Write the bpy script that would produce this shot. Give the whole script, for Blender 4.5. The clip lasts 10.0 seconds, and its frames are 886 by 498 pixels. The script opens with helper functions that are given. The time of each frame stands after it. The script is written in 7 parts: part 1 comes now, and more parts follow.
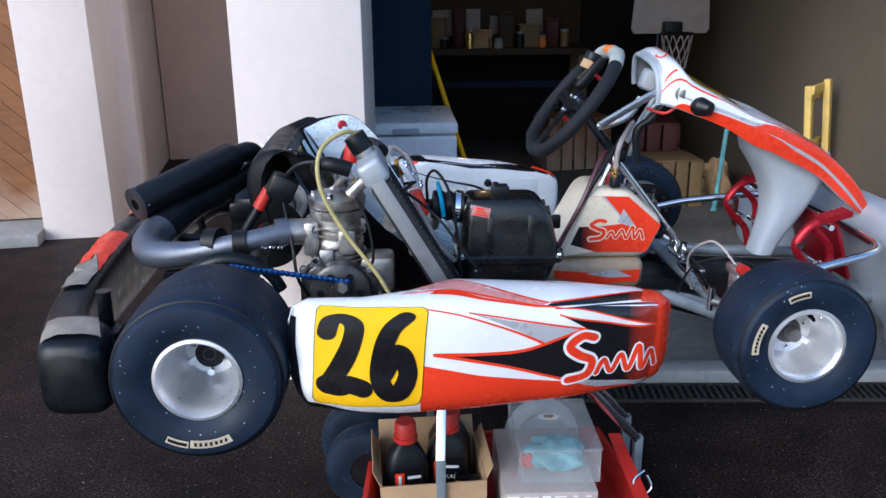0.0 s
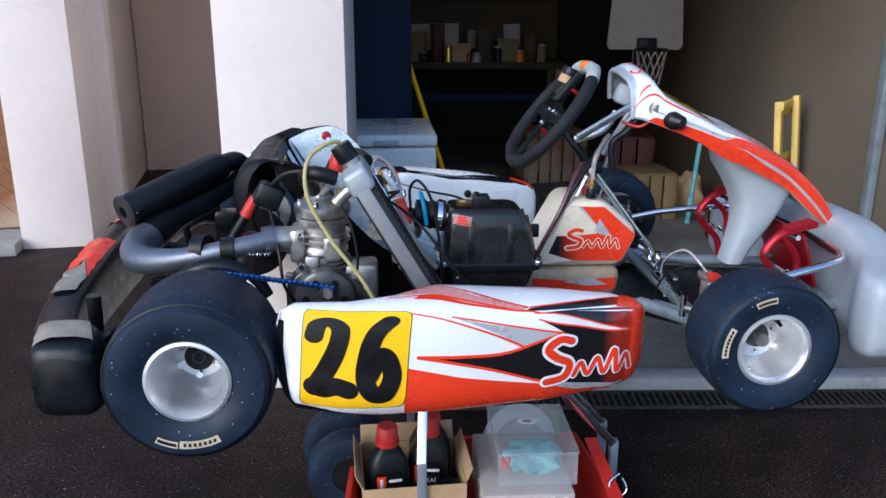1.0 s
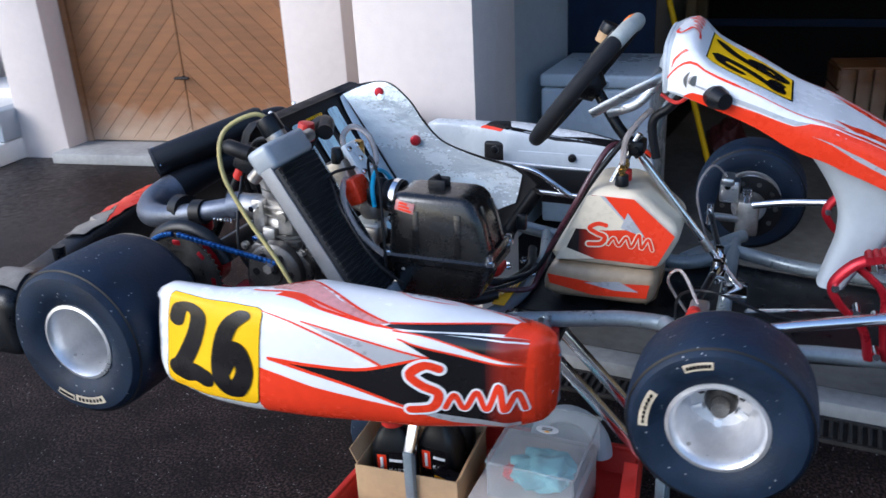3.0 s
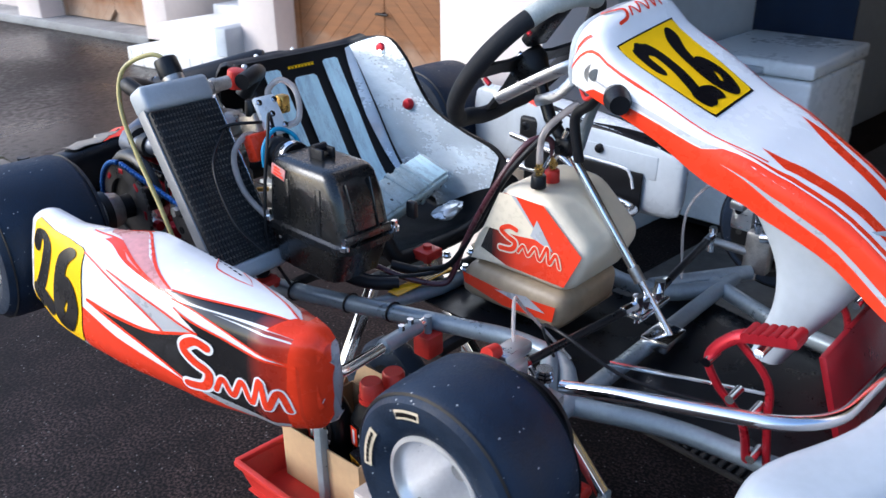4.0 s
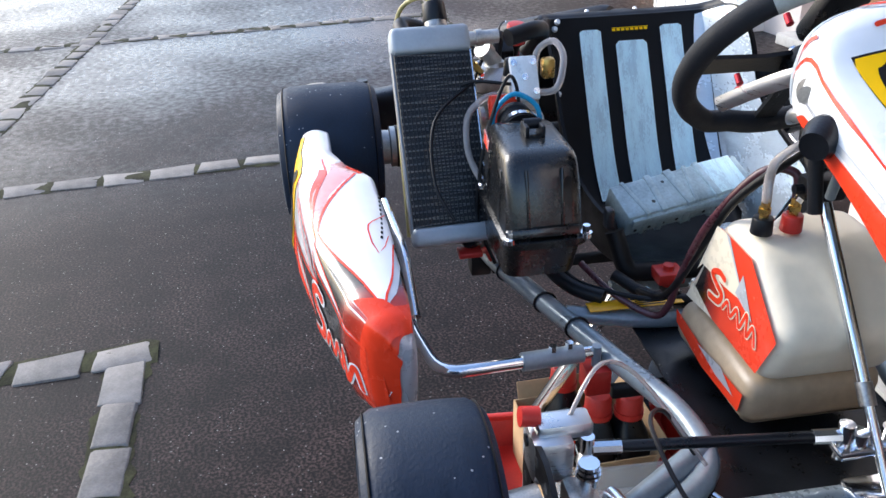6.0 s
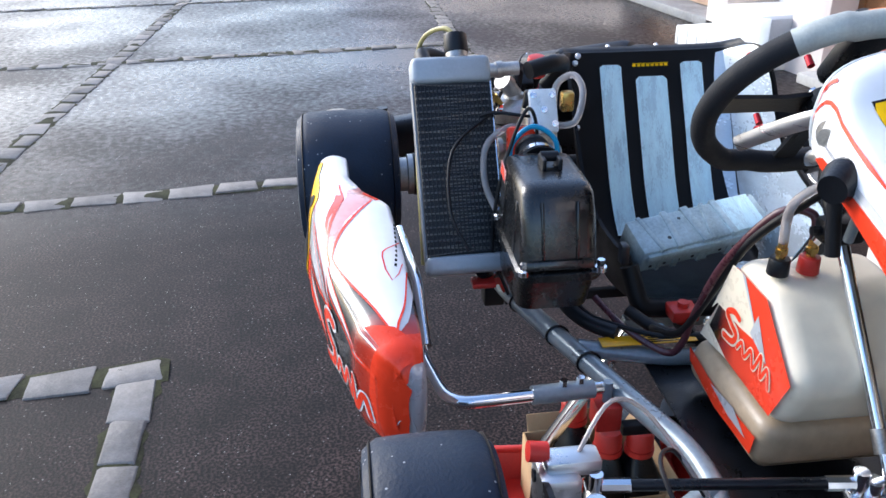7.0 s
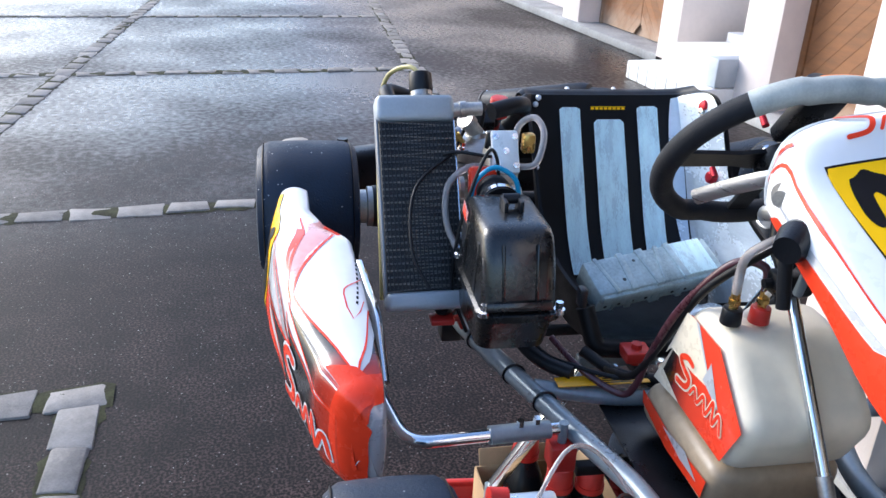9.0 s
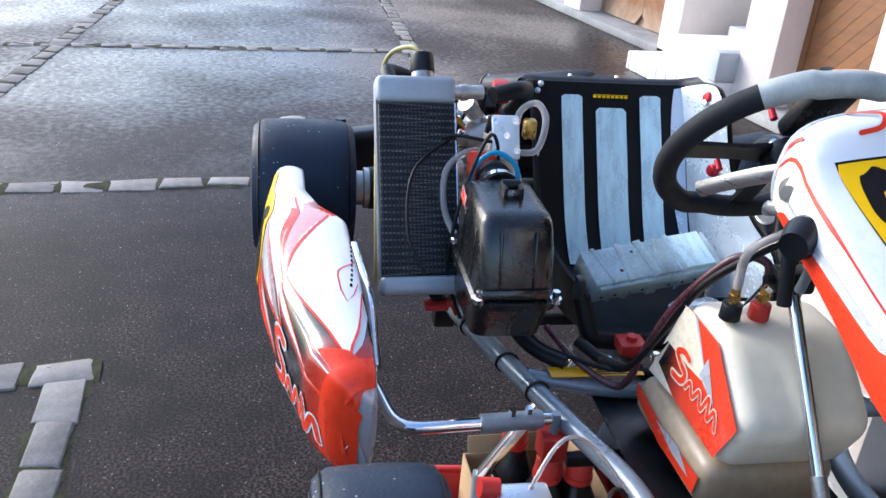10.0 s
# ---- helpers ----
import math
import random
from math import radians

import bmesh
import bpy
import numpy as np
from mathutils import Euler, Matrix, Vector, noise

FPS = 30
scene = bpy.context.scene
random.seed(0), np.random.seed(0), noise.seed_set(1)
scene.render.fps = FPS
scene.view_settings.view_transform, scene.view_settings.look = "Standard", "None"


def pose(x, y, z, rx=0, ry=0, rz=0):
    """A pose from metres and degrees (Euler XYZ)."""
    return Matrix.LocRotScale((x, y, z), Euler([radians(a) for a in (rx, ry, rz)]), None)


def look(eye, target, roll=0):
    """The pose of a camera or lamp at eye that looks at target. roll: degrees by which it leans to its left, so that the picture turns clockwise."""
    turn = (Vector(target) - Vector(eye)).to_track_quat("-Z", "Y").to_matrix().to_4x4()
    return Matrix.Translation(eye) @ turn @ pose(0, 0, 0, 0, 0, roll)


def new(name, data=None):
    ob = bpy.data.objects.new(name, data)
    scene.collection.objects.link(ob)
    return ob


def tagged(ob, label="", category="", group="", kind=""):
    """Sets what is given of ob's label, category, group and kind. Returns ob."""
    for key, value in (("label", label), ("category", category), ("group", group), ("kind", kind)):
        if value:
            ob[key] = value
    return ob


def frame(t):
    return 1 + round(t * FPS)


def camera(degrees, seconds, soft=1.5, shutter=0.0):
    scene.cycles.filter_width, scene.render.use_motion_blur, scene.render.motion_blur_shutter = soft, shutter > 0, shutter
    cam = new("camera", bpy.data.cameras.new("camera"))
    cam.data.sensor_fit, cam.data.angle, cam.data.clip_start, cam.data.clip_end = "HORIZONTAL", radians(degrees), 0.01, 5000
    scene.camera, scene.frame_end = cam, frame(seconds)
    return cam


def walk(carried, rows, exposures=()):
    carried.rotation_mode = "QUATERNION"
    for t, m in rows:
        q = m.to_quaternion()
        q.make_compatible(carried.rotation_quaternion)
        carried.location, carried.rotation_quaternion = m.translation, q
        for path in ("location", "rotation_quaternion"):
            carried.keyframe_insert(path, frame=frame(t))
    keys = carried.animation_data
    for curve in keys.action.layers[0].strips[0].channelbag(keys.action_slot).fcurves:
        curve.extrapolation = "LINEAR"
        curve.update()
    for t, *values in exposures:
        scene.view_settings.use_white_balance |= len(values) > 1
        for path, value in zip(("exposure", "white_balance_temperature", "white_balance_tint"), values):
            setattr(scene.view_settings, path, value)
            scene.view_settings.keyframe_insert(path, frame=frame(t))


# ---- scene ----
cam = camera(56.7, 10.0, shutter=0.25)
PATH = [
    (0, (0.182, -1.821, 1.304), (0.518, 0.055, 0.699), -0.6),
    (0.5, (0.171, -1.836, 1.305), (0.54, 0.038, 0.713), 0.2),
    (1, (0.161, -1.869, 1.309), (0.555, 0.006, 0.733), 0.1),
    (1.5, (0.22, -1.9, 1.32), (0.612, -0.027, 0.742), -0.0),
    (2, (0.436, -1.924, 1.327), (0.517, -0.047, 0.643), -0.1),
    (2.5, (0.687, -1.824, 1.318), (0.465, 0.039, 0.624), -1.3),
    (3, (0.97, -1.633, 1.363), (0.457, 0.15, 0.616), -3.1),
    (3.2, (1.128, -1.565, 1.346), (0.47, 0.174, 0.609), -1.6),
    (4.3, (1.581, -1.046, 1.34), (0.313, 0.241, 0.481), -0.8),
    (4.5, (1.619, -0.933, 1.309), (0.183, 0.163, 0.451), -0.2),
    (5, (1.644, -0.742, 1.321), (-0.039, -0.234, 0.365), -0.6),
    (5.5, (1.659, -0.681, 1.316), (-0.065, -0.251, 0.398), -2.3),
    (6.8, (1.646, -0.689, 1.336), (-0.075, -0.242, 0.421), -0.3),
    (7, (1.653, -0.682, 1.325), (-0.104, -0.272, 0.463), -0.5),
    (7.5, (1.67, -0.689, 1.348), (-0.084, -0.168, 0.54), 1.8),
    (8, (1.65, -0.7, 1.349), (-0.102, -0.202, 0.523), 1.6),
    (8.5, (1.644, -0.699, 1.344), (-0.108, -0.206, 0.517), 1.9),
    (9, (1.647, -0.701, 1.353), (-0.099, -0.165, 0.54), 2.7),
    (9.5, (1.634, -0.711, 1.347), (-0.104, -0.167, 0.521), 4.3),
    (10, (1.629, -0.702, 1.344), (-0.098, -0.15, 0.499), 4.9),
]
EXPOSURES = [(0, 0.75, 5500, 10), (3.2, 0.85, 5560, 10), (4.3, 1.44, 5950, 10), (5.0, 1.63, 6200, 10), (5.5, 1.56, 6200, 10), (7.0, 1.50, 5960, 10), (10, 1.52, 5900, 10)]
walk(cam, [(t, look(eye, target, roll)) for t, eye, target, roll in PATH], EXPOSURES)

# ---- world and light ----
world = bpy.data.worlds.new("sky")
scene.world = world
world.use_nodes = True
wn = world.node_tree.nodes
sky = wn.new("ShaderNodeTexSky")
sky.sky_type = "NISHITA"
sky.sun_disc = False
sky.sun_elevation, sky.sun_rotation = radians(30), radians(230)
sky.air_density, sky.dust_density, sky.ozone_density = 1.0, 2.0, 2.0
world.node_tree.links.new(sky.outputs[0], wn["Background"].inputs[0])
wn["Background"].inputs[1].default_value = 0.15
SUN_STRENGTH = 0.8
sun = new("sun", bpy.data.lights.new("sun", "SUN"))
sun.data.energy, sun.data.angle, sun.data.color = SUN_STRENGTH, radians(25), (1.0, 0.97, 0.93)
sun.matrix_world = look((-6.60, -5.54, 5.0), (0, 0, 0))


# ---- materials ----
def mat(name, col, rough=0.5, metal=0.0, var=0.12, scale=9.0, bump=0.0, bscale=120.0, coat=0.0, trans=0.0,
        rvar=0.1, rand=0.0, ior=1.45, alpha=1.0, stretch=(1, 1, 1), emit=0.0, spec=0.5):
    """A principled surface with colour and gloss that vary at two scales."""
    m = bpy.data.materials.new(name)
    m.use_nodes = True
    n, l = m.node_tree.nodes, m.node_tree.links
    b = n["Principled BSDF"]
    tc = n.new("ShaderNodeTexCoord")
    mp = n.new("ShaderNodeMapping")
    mp.inputs["Scale"].default_value = stretch
    l.new(tc.outputs["Object"], mp.inputs[0])
    big, fine = n.new("ShaderNodeTexNoise"), n.new("ShaderNodeTexNoise")
    big.inputs["Scale"].default_value, big.inputs["Detail"].default_value = scale, 5
    fine.inputs["Scale"].default_value, fine.inputs["Detail"].default_value = scale * 11, 3
    for t in (big, fine):
        l.new(mp.outputs[0], t.inputs["Vector"])
    add = n.new("ShaderNodeMath")
    add.operation = "MULTIPLY_ADD"
    l.new(fine.outputs[0], add.inputs[0])
    add.inputs[1].default_value = 0.45
    l.new(big.outputs[0], add.inputs[2])
    src = add.outputs[0]
    if rand:
        oi = n.new("ShaderNodeObjectInfo")
        ra = n.new("ShaderNodeMath")
        ra.operation = "MULTIPLY_ADD"
        l.new(oi.outputs["Random"], ra.inputs[0])
        ra.inputs[1].default_value = rand
        l.new(src, ra.inputs[2])
        src = ra.outputs[0]
    mr = n.new("ShaderNodeMapRange")
    mr.inputs[1].default_value, mr.inputs[2].default_value = 0.5, 0.95 + rand
    mr.inputs[3].default_value, mr.inputs[4].default_value = 0.0, 1.0
    l.new(src, mr.inputs[0])
    mix = n.new("ShaderNodeMix")
    mix.data_type = "RGBA"
    lo = tuple(max(0, c * (1 - var)) for c in col)
    hi = tuple(min(1, c * (1 + var)) for c in col)
    mix.inputs[6].default_value, mix.inputs[7].default_value = (*lo, 1), (*hi, 1)
    l.new(mr.outputs[0], mix.inputs[0])
    l.new(mix.outputs[2], b.inputs["Base Color"])
    rr = n.new("ShaderNodeMapRange")
    rr.inputs[1].default_value, rr.inputs[2].default_value = 0.5, 0.95
    rr.inputs[3].default_value, rr.inputs[4].default_value = max(0.02, rough - rvar), min(1, rough + rvar)
    l.new(add.outputs[0], rr.inputs[0])
    l.new(rr.outputs[0], b.inputs["Roughness"])
    b.inputs["Metallic"].default_value = metal
    b.inputs["IOR"].default_value = ior
    b.inputs["Specular IOR Level"].default_value = spec
    b.inputs["Coat Weight"].default_value = coat
    b.inputs["Coat Roughness"].default_value = 0.08
    b.inputs["Transmission Weight"].default_value = trans
    b.inputs["Alpha"].default_value = alpha
    if emit:
        b.inputs["Emission Color"].default_value = (*col, 1)
        b.inputs["Emission Strength"].default_value = emit
    if bump:
        bt = n.new("ShaderNodeTexNoise")
        bt.inputs["Scale"].default_value, bt.inputs["Detail"].default_value = bscale, 4
        l.new(mp.outputs[0], bt.inputs["Vector"])
        bn = n.new("ShaderNodeBump")
        bn.inputs["Strength"].default_value, bn.inputs["Distance"].default_value = 0.6, bump
        l.new(bt.outputs[0], bn.inputs["Height"])
        l.new(bn.outputs[0], b.inputs["Normal"])
    return m


def asphalt_mat(name):
    """Dark damp asphalt: pale chippings, worn patches and wet sheen."""
    m = bpy.data.materials.new(name)
    m.use_nodes = True
    n, l = m.node_tree.nodes, m.node_tree.links
    b = n["Principled BSDF"]
    tc = n.new("ShaderNodeTexCoord")

    def tex(kind, scale, detail=4):
        t = n.new(kind)
        t.inputs["Scale"].default_value = scale
        if "Detail" in t.inputs:
            t.inputs["Detail"].default_value = detail
        l.new(tc.outputs["Object"], t.inputs["Vector"])
        return t

    def ramp(src, a, bb, c0, c1):
        r = n.new("ShaderNodeMapRange")
        r.inputs[1].default_value, r.inputs[2].default_value = a, bb
        r.inputs[3].default_value, r.inputs[4].default_value = c0, c1
        l.new(src, r.inputs[0])
        return r.outputs[0]

    patch, grain, chip = tex("ShaderNodeTexNoise", 0.9, 8), tex("ShaderNodeTexNoise", 130, 9), tex("ShaderNodeTexVoronoi", 105, 0)
    base = n.new("ShaderNodeMix")
    base.data_type = "RGBA"
    base.inputs[6].default_value, base.inputs[7].default_value = (0.005, 0.004, 0.004, 1), (0.092, 0.060, 0.053, 1)
    mul = n.new("ShaderNodeMath")
    mul.operation = "MULTIPLY"
    blot = tex("ShaderNodeTexNoise", 7, 6)
    worn = n.new("ShaderNodeMath")
    worn.operation = "MULTIPLY"
    l.new(ramp(patch.outputs[0], 0.35, 0.7, 0.45, 1.0), worn.inputs[0])
    l.new(ramp(blot.outputs[0], 0.36, 0.62, 0.40, 1.0), worn.inputs[1])
    l.new(worn.outputs[0], mul.inputs[0])
    l.new(ramp(grain.outputs[0], 0.44, 0.64, 0.0, 1.0), mul.inputs[1])
    l.new(mul.outputs[0], base.inputs[0])
    speck = n.new("ShaderNodeMix")
    speck.data_type = "RGBA"
    speck.inputs[7].default_value = (0.50, 0.48, 0.45, 1)
    l.new(base.outputs[2], speck.inputs[6])
    sep = n.new("ShaderNodeSeparateColor")
    l.new(chip.outputs["Color"], sep.inputs[0])
    on = n.new("ShaderNodeMath")
    on.operation = "MULTIPLY"
    l.new(ramp(sep.outputs[0], 0.86, 1.0, 0.0, 0.55), on.inputs[0])
    l.new(ramp(chip.outputs["Distance"], 0.10, 0.30, 1.0, 0.0), on.inputs[1])
    l.new(on.outputs[0], speck.inputs[0])
    l.new(speck.outputs[2], b.inputs["Base Color"])
    wet = tex("ShaderNodeTexNoise", 0.55, 5)
    sx = n.new("ShaderNodeSeparateXYZ")
    l.new(tc.outputs["Object"], sx.inputs[0])
    damp = n.new("ShaderNodeMath")
    damp.operation = "MULTIPLY"
    l.new(ramp(sx.outputs[0], -1.3, -3.2, 0.0, 1.0), damp.inputs[0])
    mott = tex("ShaderNodeTexNoise", 26, 9)
    both = n.new("ShaderNodeMath")
    both.operation = "MULTIPLY_ADD"
    l.new(mott.outputs[0], both.inputs[0])
    both.inputs[1].default_value = 0.5
    l.new(wet.outputs[0], both.inputs[2])
    l.new(ramp(both.outputs[0], 0.62, 0.84, 0.15, 0.92), damp.inputs[1])
    l.new(ramp(damp.outputs[0], 0.0, 1.0, 0.58, 0.23), b.inputs["Roughness"])
    l.new(ramp(damp.outputs[0], 0.0, 1.0, 0.11, 0.50), b.inputs["Specular IOR Level"])
    bn = n.new("ShaderNodeBump")
    bn.inputs["Strength"].default_value, bn.inputs["Distance"].default_value = 0.7, 0.0016
    l.new(grain.outputs[0], bn.inputs["Height"])
    l.new(bn.outputs[0], b.inputs["Normal"])
    return m


RED = (0.80, 0.048, 0.014)
M = dict(
    asphalt=asphalt_mat("asphalt"),
    plaster=mat("plaster", (0.75, 0.665, 0.62), 0.85, var=0.06, scale=2.2, bump=0.002, bscale=140),
    # Darker, browner copy of the plaster, for the recess's back.
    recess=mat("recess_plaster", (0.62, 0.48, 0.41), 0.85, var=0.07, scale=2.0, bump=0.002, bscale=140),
    # Cream plaster darkened: the interior's shade is in its base colour.
    inner=mat("shaded_garage_plaster", (0.145, 0.118, 0.088), 0.9, var=0.14, scale=1.6, bump=0.002),
    # Near-black wall and ceiling put the garage's shade into their base colours.
    dark=mat("garage_shade_black", (0.014, 0.012, 0.011), 0.9, var=0.2, scale=2),
    ceiling=mat("ceiling_shade_black", (0.035, 0.03, 0.026), 0.9, var=0.1, scale=2),
    concrete=mat("concrete", (0.34, 0.335, 0.32), 0.85, var=0.25, scale=3.0, bump=0.003, bscale=60),
    # Floor concrete, coloured darker for the shade indoors.
    oldfloor=mat("shade_dark_concrete", (0.12, 0.115, 0.105), 0.8, var=0.45, scale=2.2, bump=0.003, bscale=60),
    stone=mat("granite_sett", (0.24, 0.22, 0.198), 0.85, spec=0.3, var=0.5, scale=14, bump=0.004, bscale=60, rand=0.35),
    moss=mat("mossy_joint", (0.040, 0.040, 0.020), 0.95, var=0.6, scale=12, bump=0.004, bscale=80, spec=0.2),
    grit=mat("pale_grit", (0.50, 0.49, 0.46), 0.8, var=0.3, scale=3),
    step=mat("white_step", (0.78, 0.77, 0.74), 0.7, var=0.08, scale=3, bump=0.002),
    pale=mat("pale_garage_paint", (0.50, 0.53, 0.55), 0.85, var=0.1, scale=2),
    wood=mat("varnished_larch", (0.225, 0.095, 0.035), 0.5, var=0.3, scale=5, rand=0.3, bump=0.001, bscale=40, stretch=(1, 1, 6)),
    pine=mat("pine", (0.22, 0.145, 0.065), 0.6, var=0.25, scale=6, rand=0.3, bump=0.001, bscale=40),
    # Second, darker pine that carries the shade at the garage's back.
    shadepine=mat("shade_dark_pine", (0.05, 0.032, 0.016), 0.7, var=0.35, scale=6, rand=0.3, bump=0.001, bscale=40),
    yellow_wood=mat("yellow_wood", (0.72, 0.50, 0.13), 0.6, var=0.15, scale=8),
    navy=mat("navy_cloth", (0.010, 0.021, 0.048), 0.9, var=0.25, scale=6, bump=0.003, bscale=30),
    enamel=mat("white_enamel", (0.90, 0.93, 0.94), 0.3, var=0.05, scale=3),
    rubber=mat("tyre_rubber", (0.007, 0.016, 0.034), 0.56, var=0.35, scale=16, bump=0.0012, bscale=260, rvar=0.15, spec=0.38),
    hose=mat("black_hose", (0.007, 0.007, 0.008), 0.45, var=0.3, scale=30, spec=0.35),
    black=mat("black_plastic", (0.005, 0.006, 0.008), 0.34, var=0.35, scale=25, bump=0.0005, bscale=300, spec=0.4),
    airbox=mat("smoked_black_plastic", (0.006, 0.006, 0.006), 0.27, var=0.3, scale=18, bump=0.0005, bscale=120, spec=0.7, coat=0.15),
    matt=mat("matt_black_plastic", (0.006, 0.007, 0.010), 0.46, var=0.35, scale=20, bump=0.0008, bscale=260, spec=0.4),
    magnesium=mat("magnesium_wheel", (0.74, 0.74, 0.75), 0.36, 0.75, var=0.10, scale=14, bump=0.0004, bscale=300),
    chrome=mat("chrome", (0.80, 0.81, 0.83), 0.12, 1.0, var=0.06, scale=20, rvar=0.06),
    steel=mat("grey_painted_tube", (0.26, 0.305, 0.33), 0.36, 0.35, var=0.18, scale=14),
    alloy=mat("cast_alloy", (0.46, 0.44, 0.41), 0.40, 0.9, var=0.35, scale=35, bump=0.0006, bscale=350),
    darkalloy=mat("dark_engine_alloy", (0.10, 0.095, 0.09), 0.36, 0.7, var=0.35, scale=30, bump=0.0006, bscale=300),
    brushed=mat("brushed_aluminium", (0.60, 0.61, 0.62), 0.33, 0.95, var=0.05, scale=18, stretch=(1, 1, 12)),
    exhaust=mat("scorched_steel", (0.15, 0.165, 0.20), 0.42, 0.7, var=0.3, scale=12, bump=0.0006),
    castmatt=mat("matt_cast_aluminium", (0.40, 0.43, 0.45), 0.5, 0.35, var=0.10, scale=20, bump=0.0005, bscale=200),
    rimgrip=mat("grey_green_leather", (0.40, 0.42, 0.39), 0.5, var=0.18, scale=30, bump=0.0008, bscale=180),
    rail=mat("dull_aluminium", (0.27, 0.275, 0.285), 0.5, 0.6, var=0.12, scale=20, bump=0.0004, bscale=200),
    core=mat("radiator_core", (0.022, 0.023, 0.025), 0.55, 0.4, var=0.4, scale=40),
    red=mat("red_paint", RED, 0.28, var=0.08, scale=6, coat=0.10, spec=0.35),
    anod=mat("red_anodised", (0.36, 0.010, 0.020), 0.35, 0.5, var=0.15, scale=20),
    redplastic=mat("red_plastic", (0.50, 0.026, 0.018), 0.4, var=0.12, scale=14),
    white=mat("white_gloss_plastic", (0.85, 0.85, 0.85), 0.25, var=0.04, scale=6, coat=0.5),
    grey=mat("grey_plastic", (0.40, 0.44, 0.48), 0.38, var=0.08, scale=7, coat=0.15),
    palegrey=mat("pale_grey_plastic", (0.52, 0.56, 0.59), 0.32, var=0.08, scale=7, coat=0.2),
    pink=mat("pale_red_print", (0.62, 0.27, 0.25), 0.3, var=0.25, scale=9, coat=0.4),
    silver=mat("silver_print", (0.50, 0.51, 0.53), 0.3, 0.2, var=0.06, scale=8, coat=0.5),
    ink=mat("black_print", (0.008, 0.007, 0.008), 0.3, var=0.2, scale=10, coat=0.03, spec=0.25),
    yellow=mat("yellow_number_plate", (0.95, 0.53, 0.001), 0.42, var=0.06, scale=6, spec=0.2),
    tank=mat("milky_tank_plastic", (0.80, 0.70, 0.53), 0.35, var=0.10, scale=5, coat=0.2),
    tankdirt=mat("stained_tank_plastic", (0.46, 0.345, 0.22), 0.4, var=0.2, scale=6),
    seat=mat("silver_fibreglass", (0.66, 0.71, 0.74), 0.26, 0.4, var=0.10, scale=9, bump=0.006, bscale=14, stretch=(1, 1, 2.2)),
    # Silver tape tinted blue: the sky's reflection is mixed into its base colour.
    foil=mat("silver_tape", (0.66, 0.86, 0.92), 0.30, 0.10, var=0.14, scale=14, bump=0.0015, bscale=60, stretch=(1, 4, 1)),
    carbon=mat("black_carbon", (0.004, 0.004, 0.005), 0.48, var=0.3, scale=25, spec=0.28),
    grip=mat("suede_grip", (0.006, 0.007, 0.010), 0.75, var=0.3, scale=40, bump=0.0008, bscale=400),
    card=mat("cardboard", (0.46, 0.30, 0.16), 0.8, var=0.12, scale=7, bump=0.0005),
    paper=mat("printed_paper", (0.44, 0.385, 0.355), 0.6, var=0.12, scale=9),
    clear=mat("clear_plastic", (0.70, 0.73, 0.74), 0.10, var=0.15, scale=14, alpha=0.13),
    teal=mat("teal_rag", (0.16, 0.42, 0.46), 0.7, var=0.3, scale=20, bump=0.003, bscale=30),
    blue=mat("blue_tube", (0.02, 0.30, 0.52), 0.35, var=0.1),
    chain=mat("blue_chain", (0.02, 0.09, 0.30), 0.35, 0.8, var=0.25, scale=60),
    fuel=mat("yellowed_hose", (0.48, 0.40, 0.16), 0.35, var=0.15, scale=20),
    clearhose=mat("clear_hose", (0.74, 0.66, 0.62), 0.16, var=0.12, scale=25, trans=0.65, ior=1.35),
    cover=mat("bright_cast_cover", (0.80, 0.82, 0.82), 0.35, 0.1, var=0.1, scale=30),
    tape=mat("grey_tape", (0.37, 0.47, 0.50), 0.38, 0.2, var=0.35, scale=18, bump=0.003, bscale=40),
    maroon=mat("dark_red_hose", (0.075, 0.022, 0.028), 0.3, var=0.3, scale=20, coat=0.3),
    # Red lowered in tone to hold the shade deep in the garage.
    dullred=mat("shade_dark_red_plastic", (0.07, 0.009, 0.008), 0.6, var=0.3),
    patch=mat("grey_brown_patch", (0.27, 0.235, 0.19), 0.5, var=0.3, scale=25),
    brass=mat("brass", (0.62, 0.40, 0.12), 0.3, 0.95, var=0.15),
    grate=mat("cast_iron_grate", (0.045, 0.04, 0.036), 0.65, 0.4, var=0.35, scale=20),
    label_yellow=mat("yellow_sticker", (0.82, 0.40, 0.008), 0.4, var=0.05),
    cream=mat("cream_label", (0.55, 0.47, 0.34), 0.5, var=0.2, scale=40),
    orange=mat("orange_plastic", (0.85, 0.22, 0.03), 0.4, var=0.1),
)


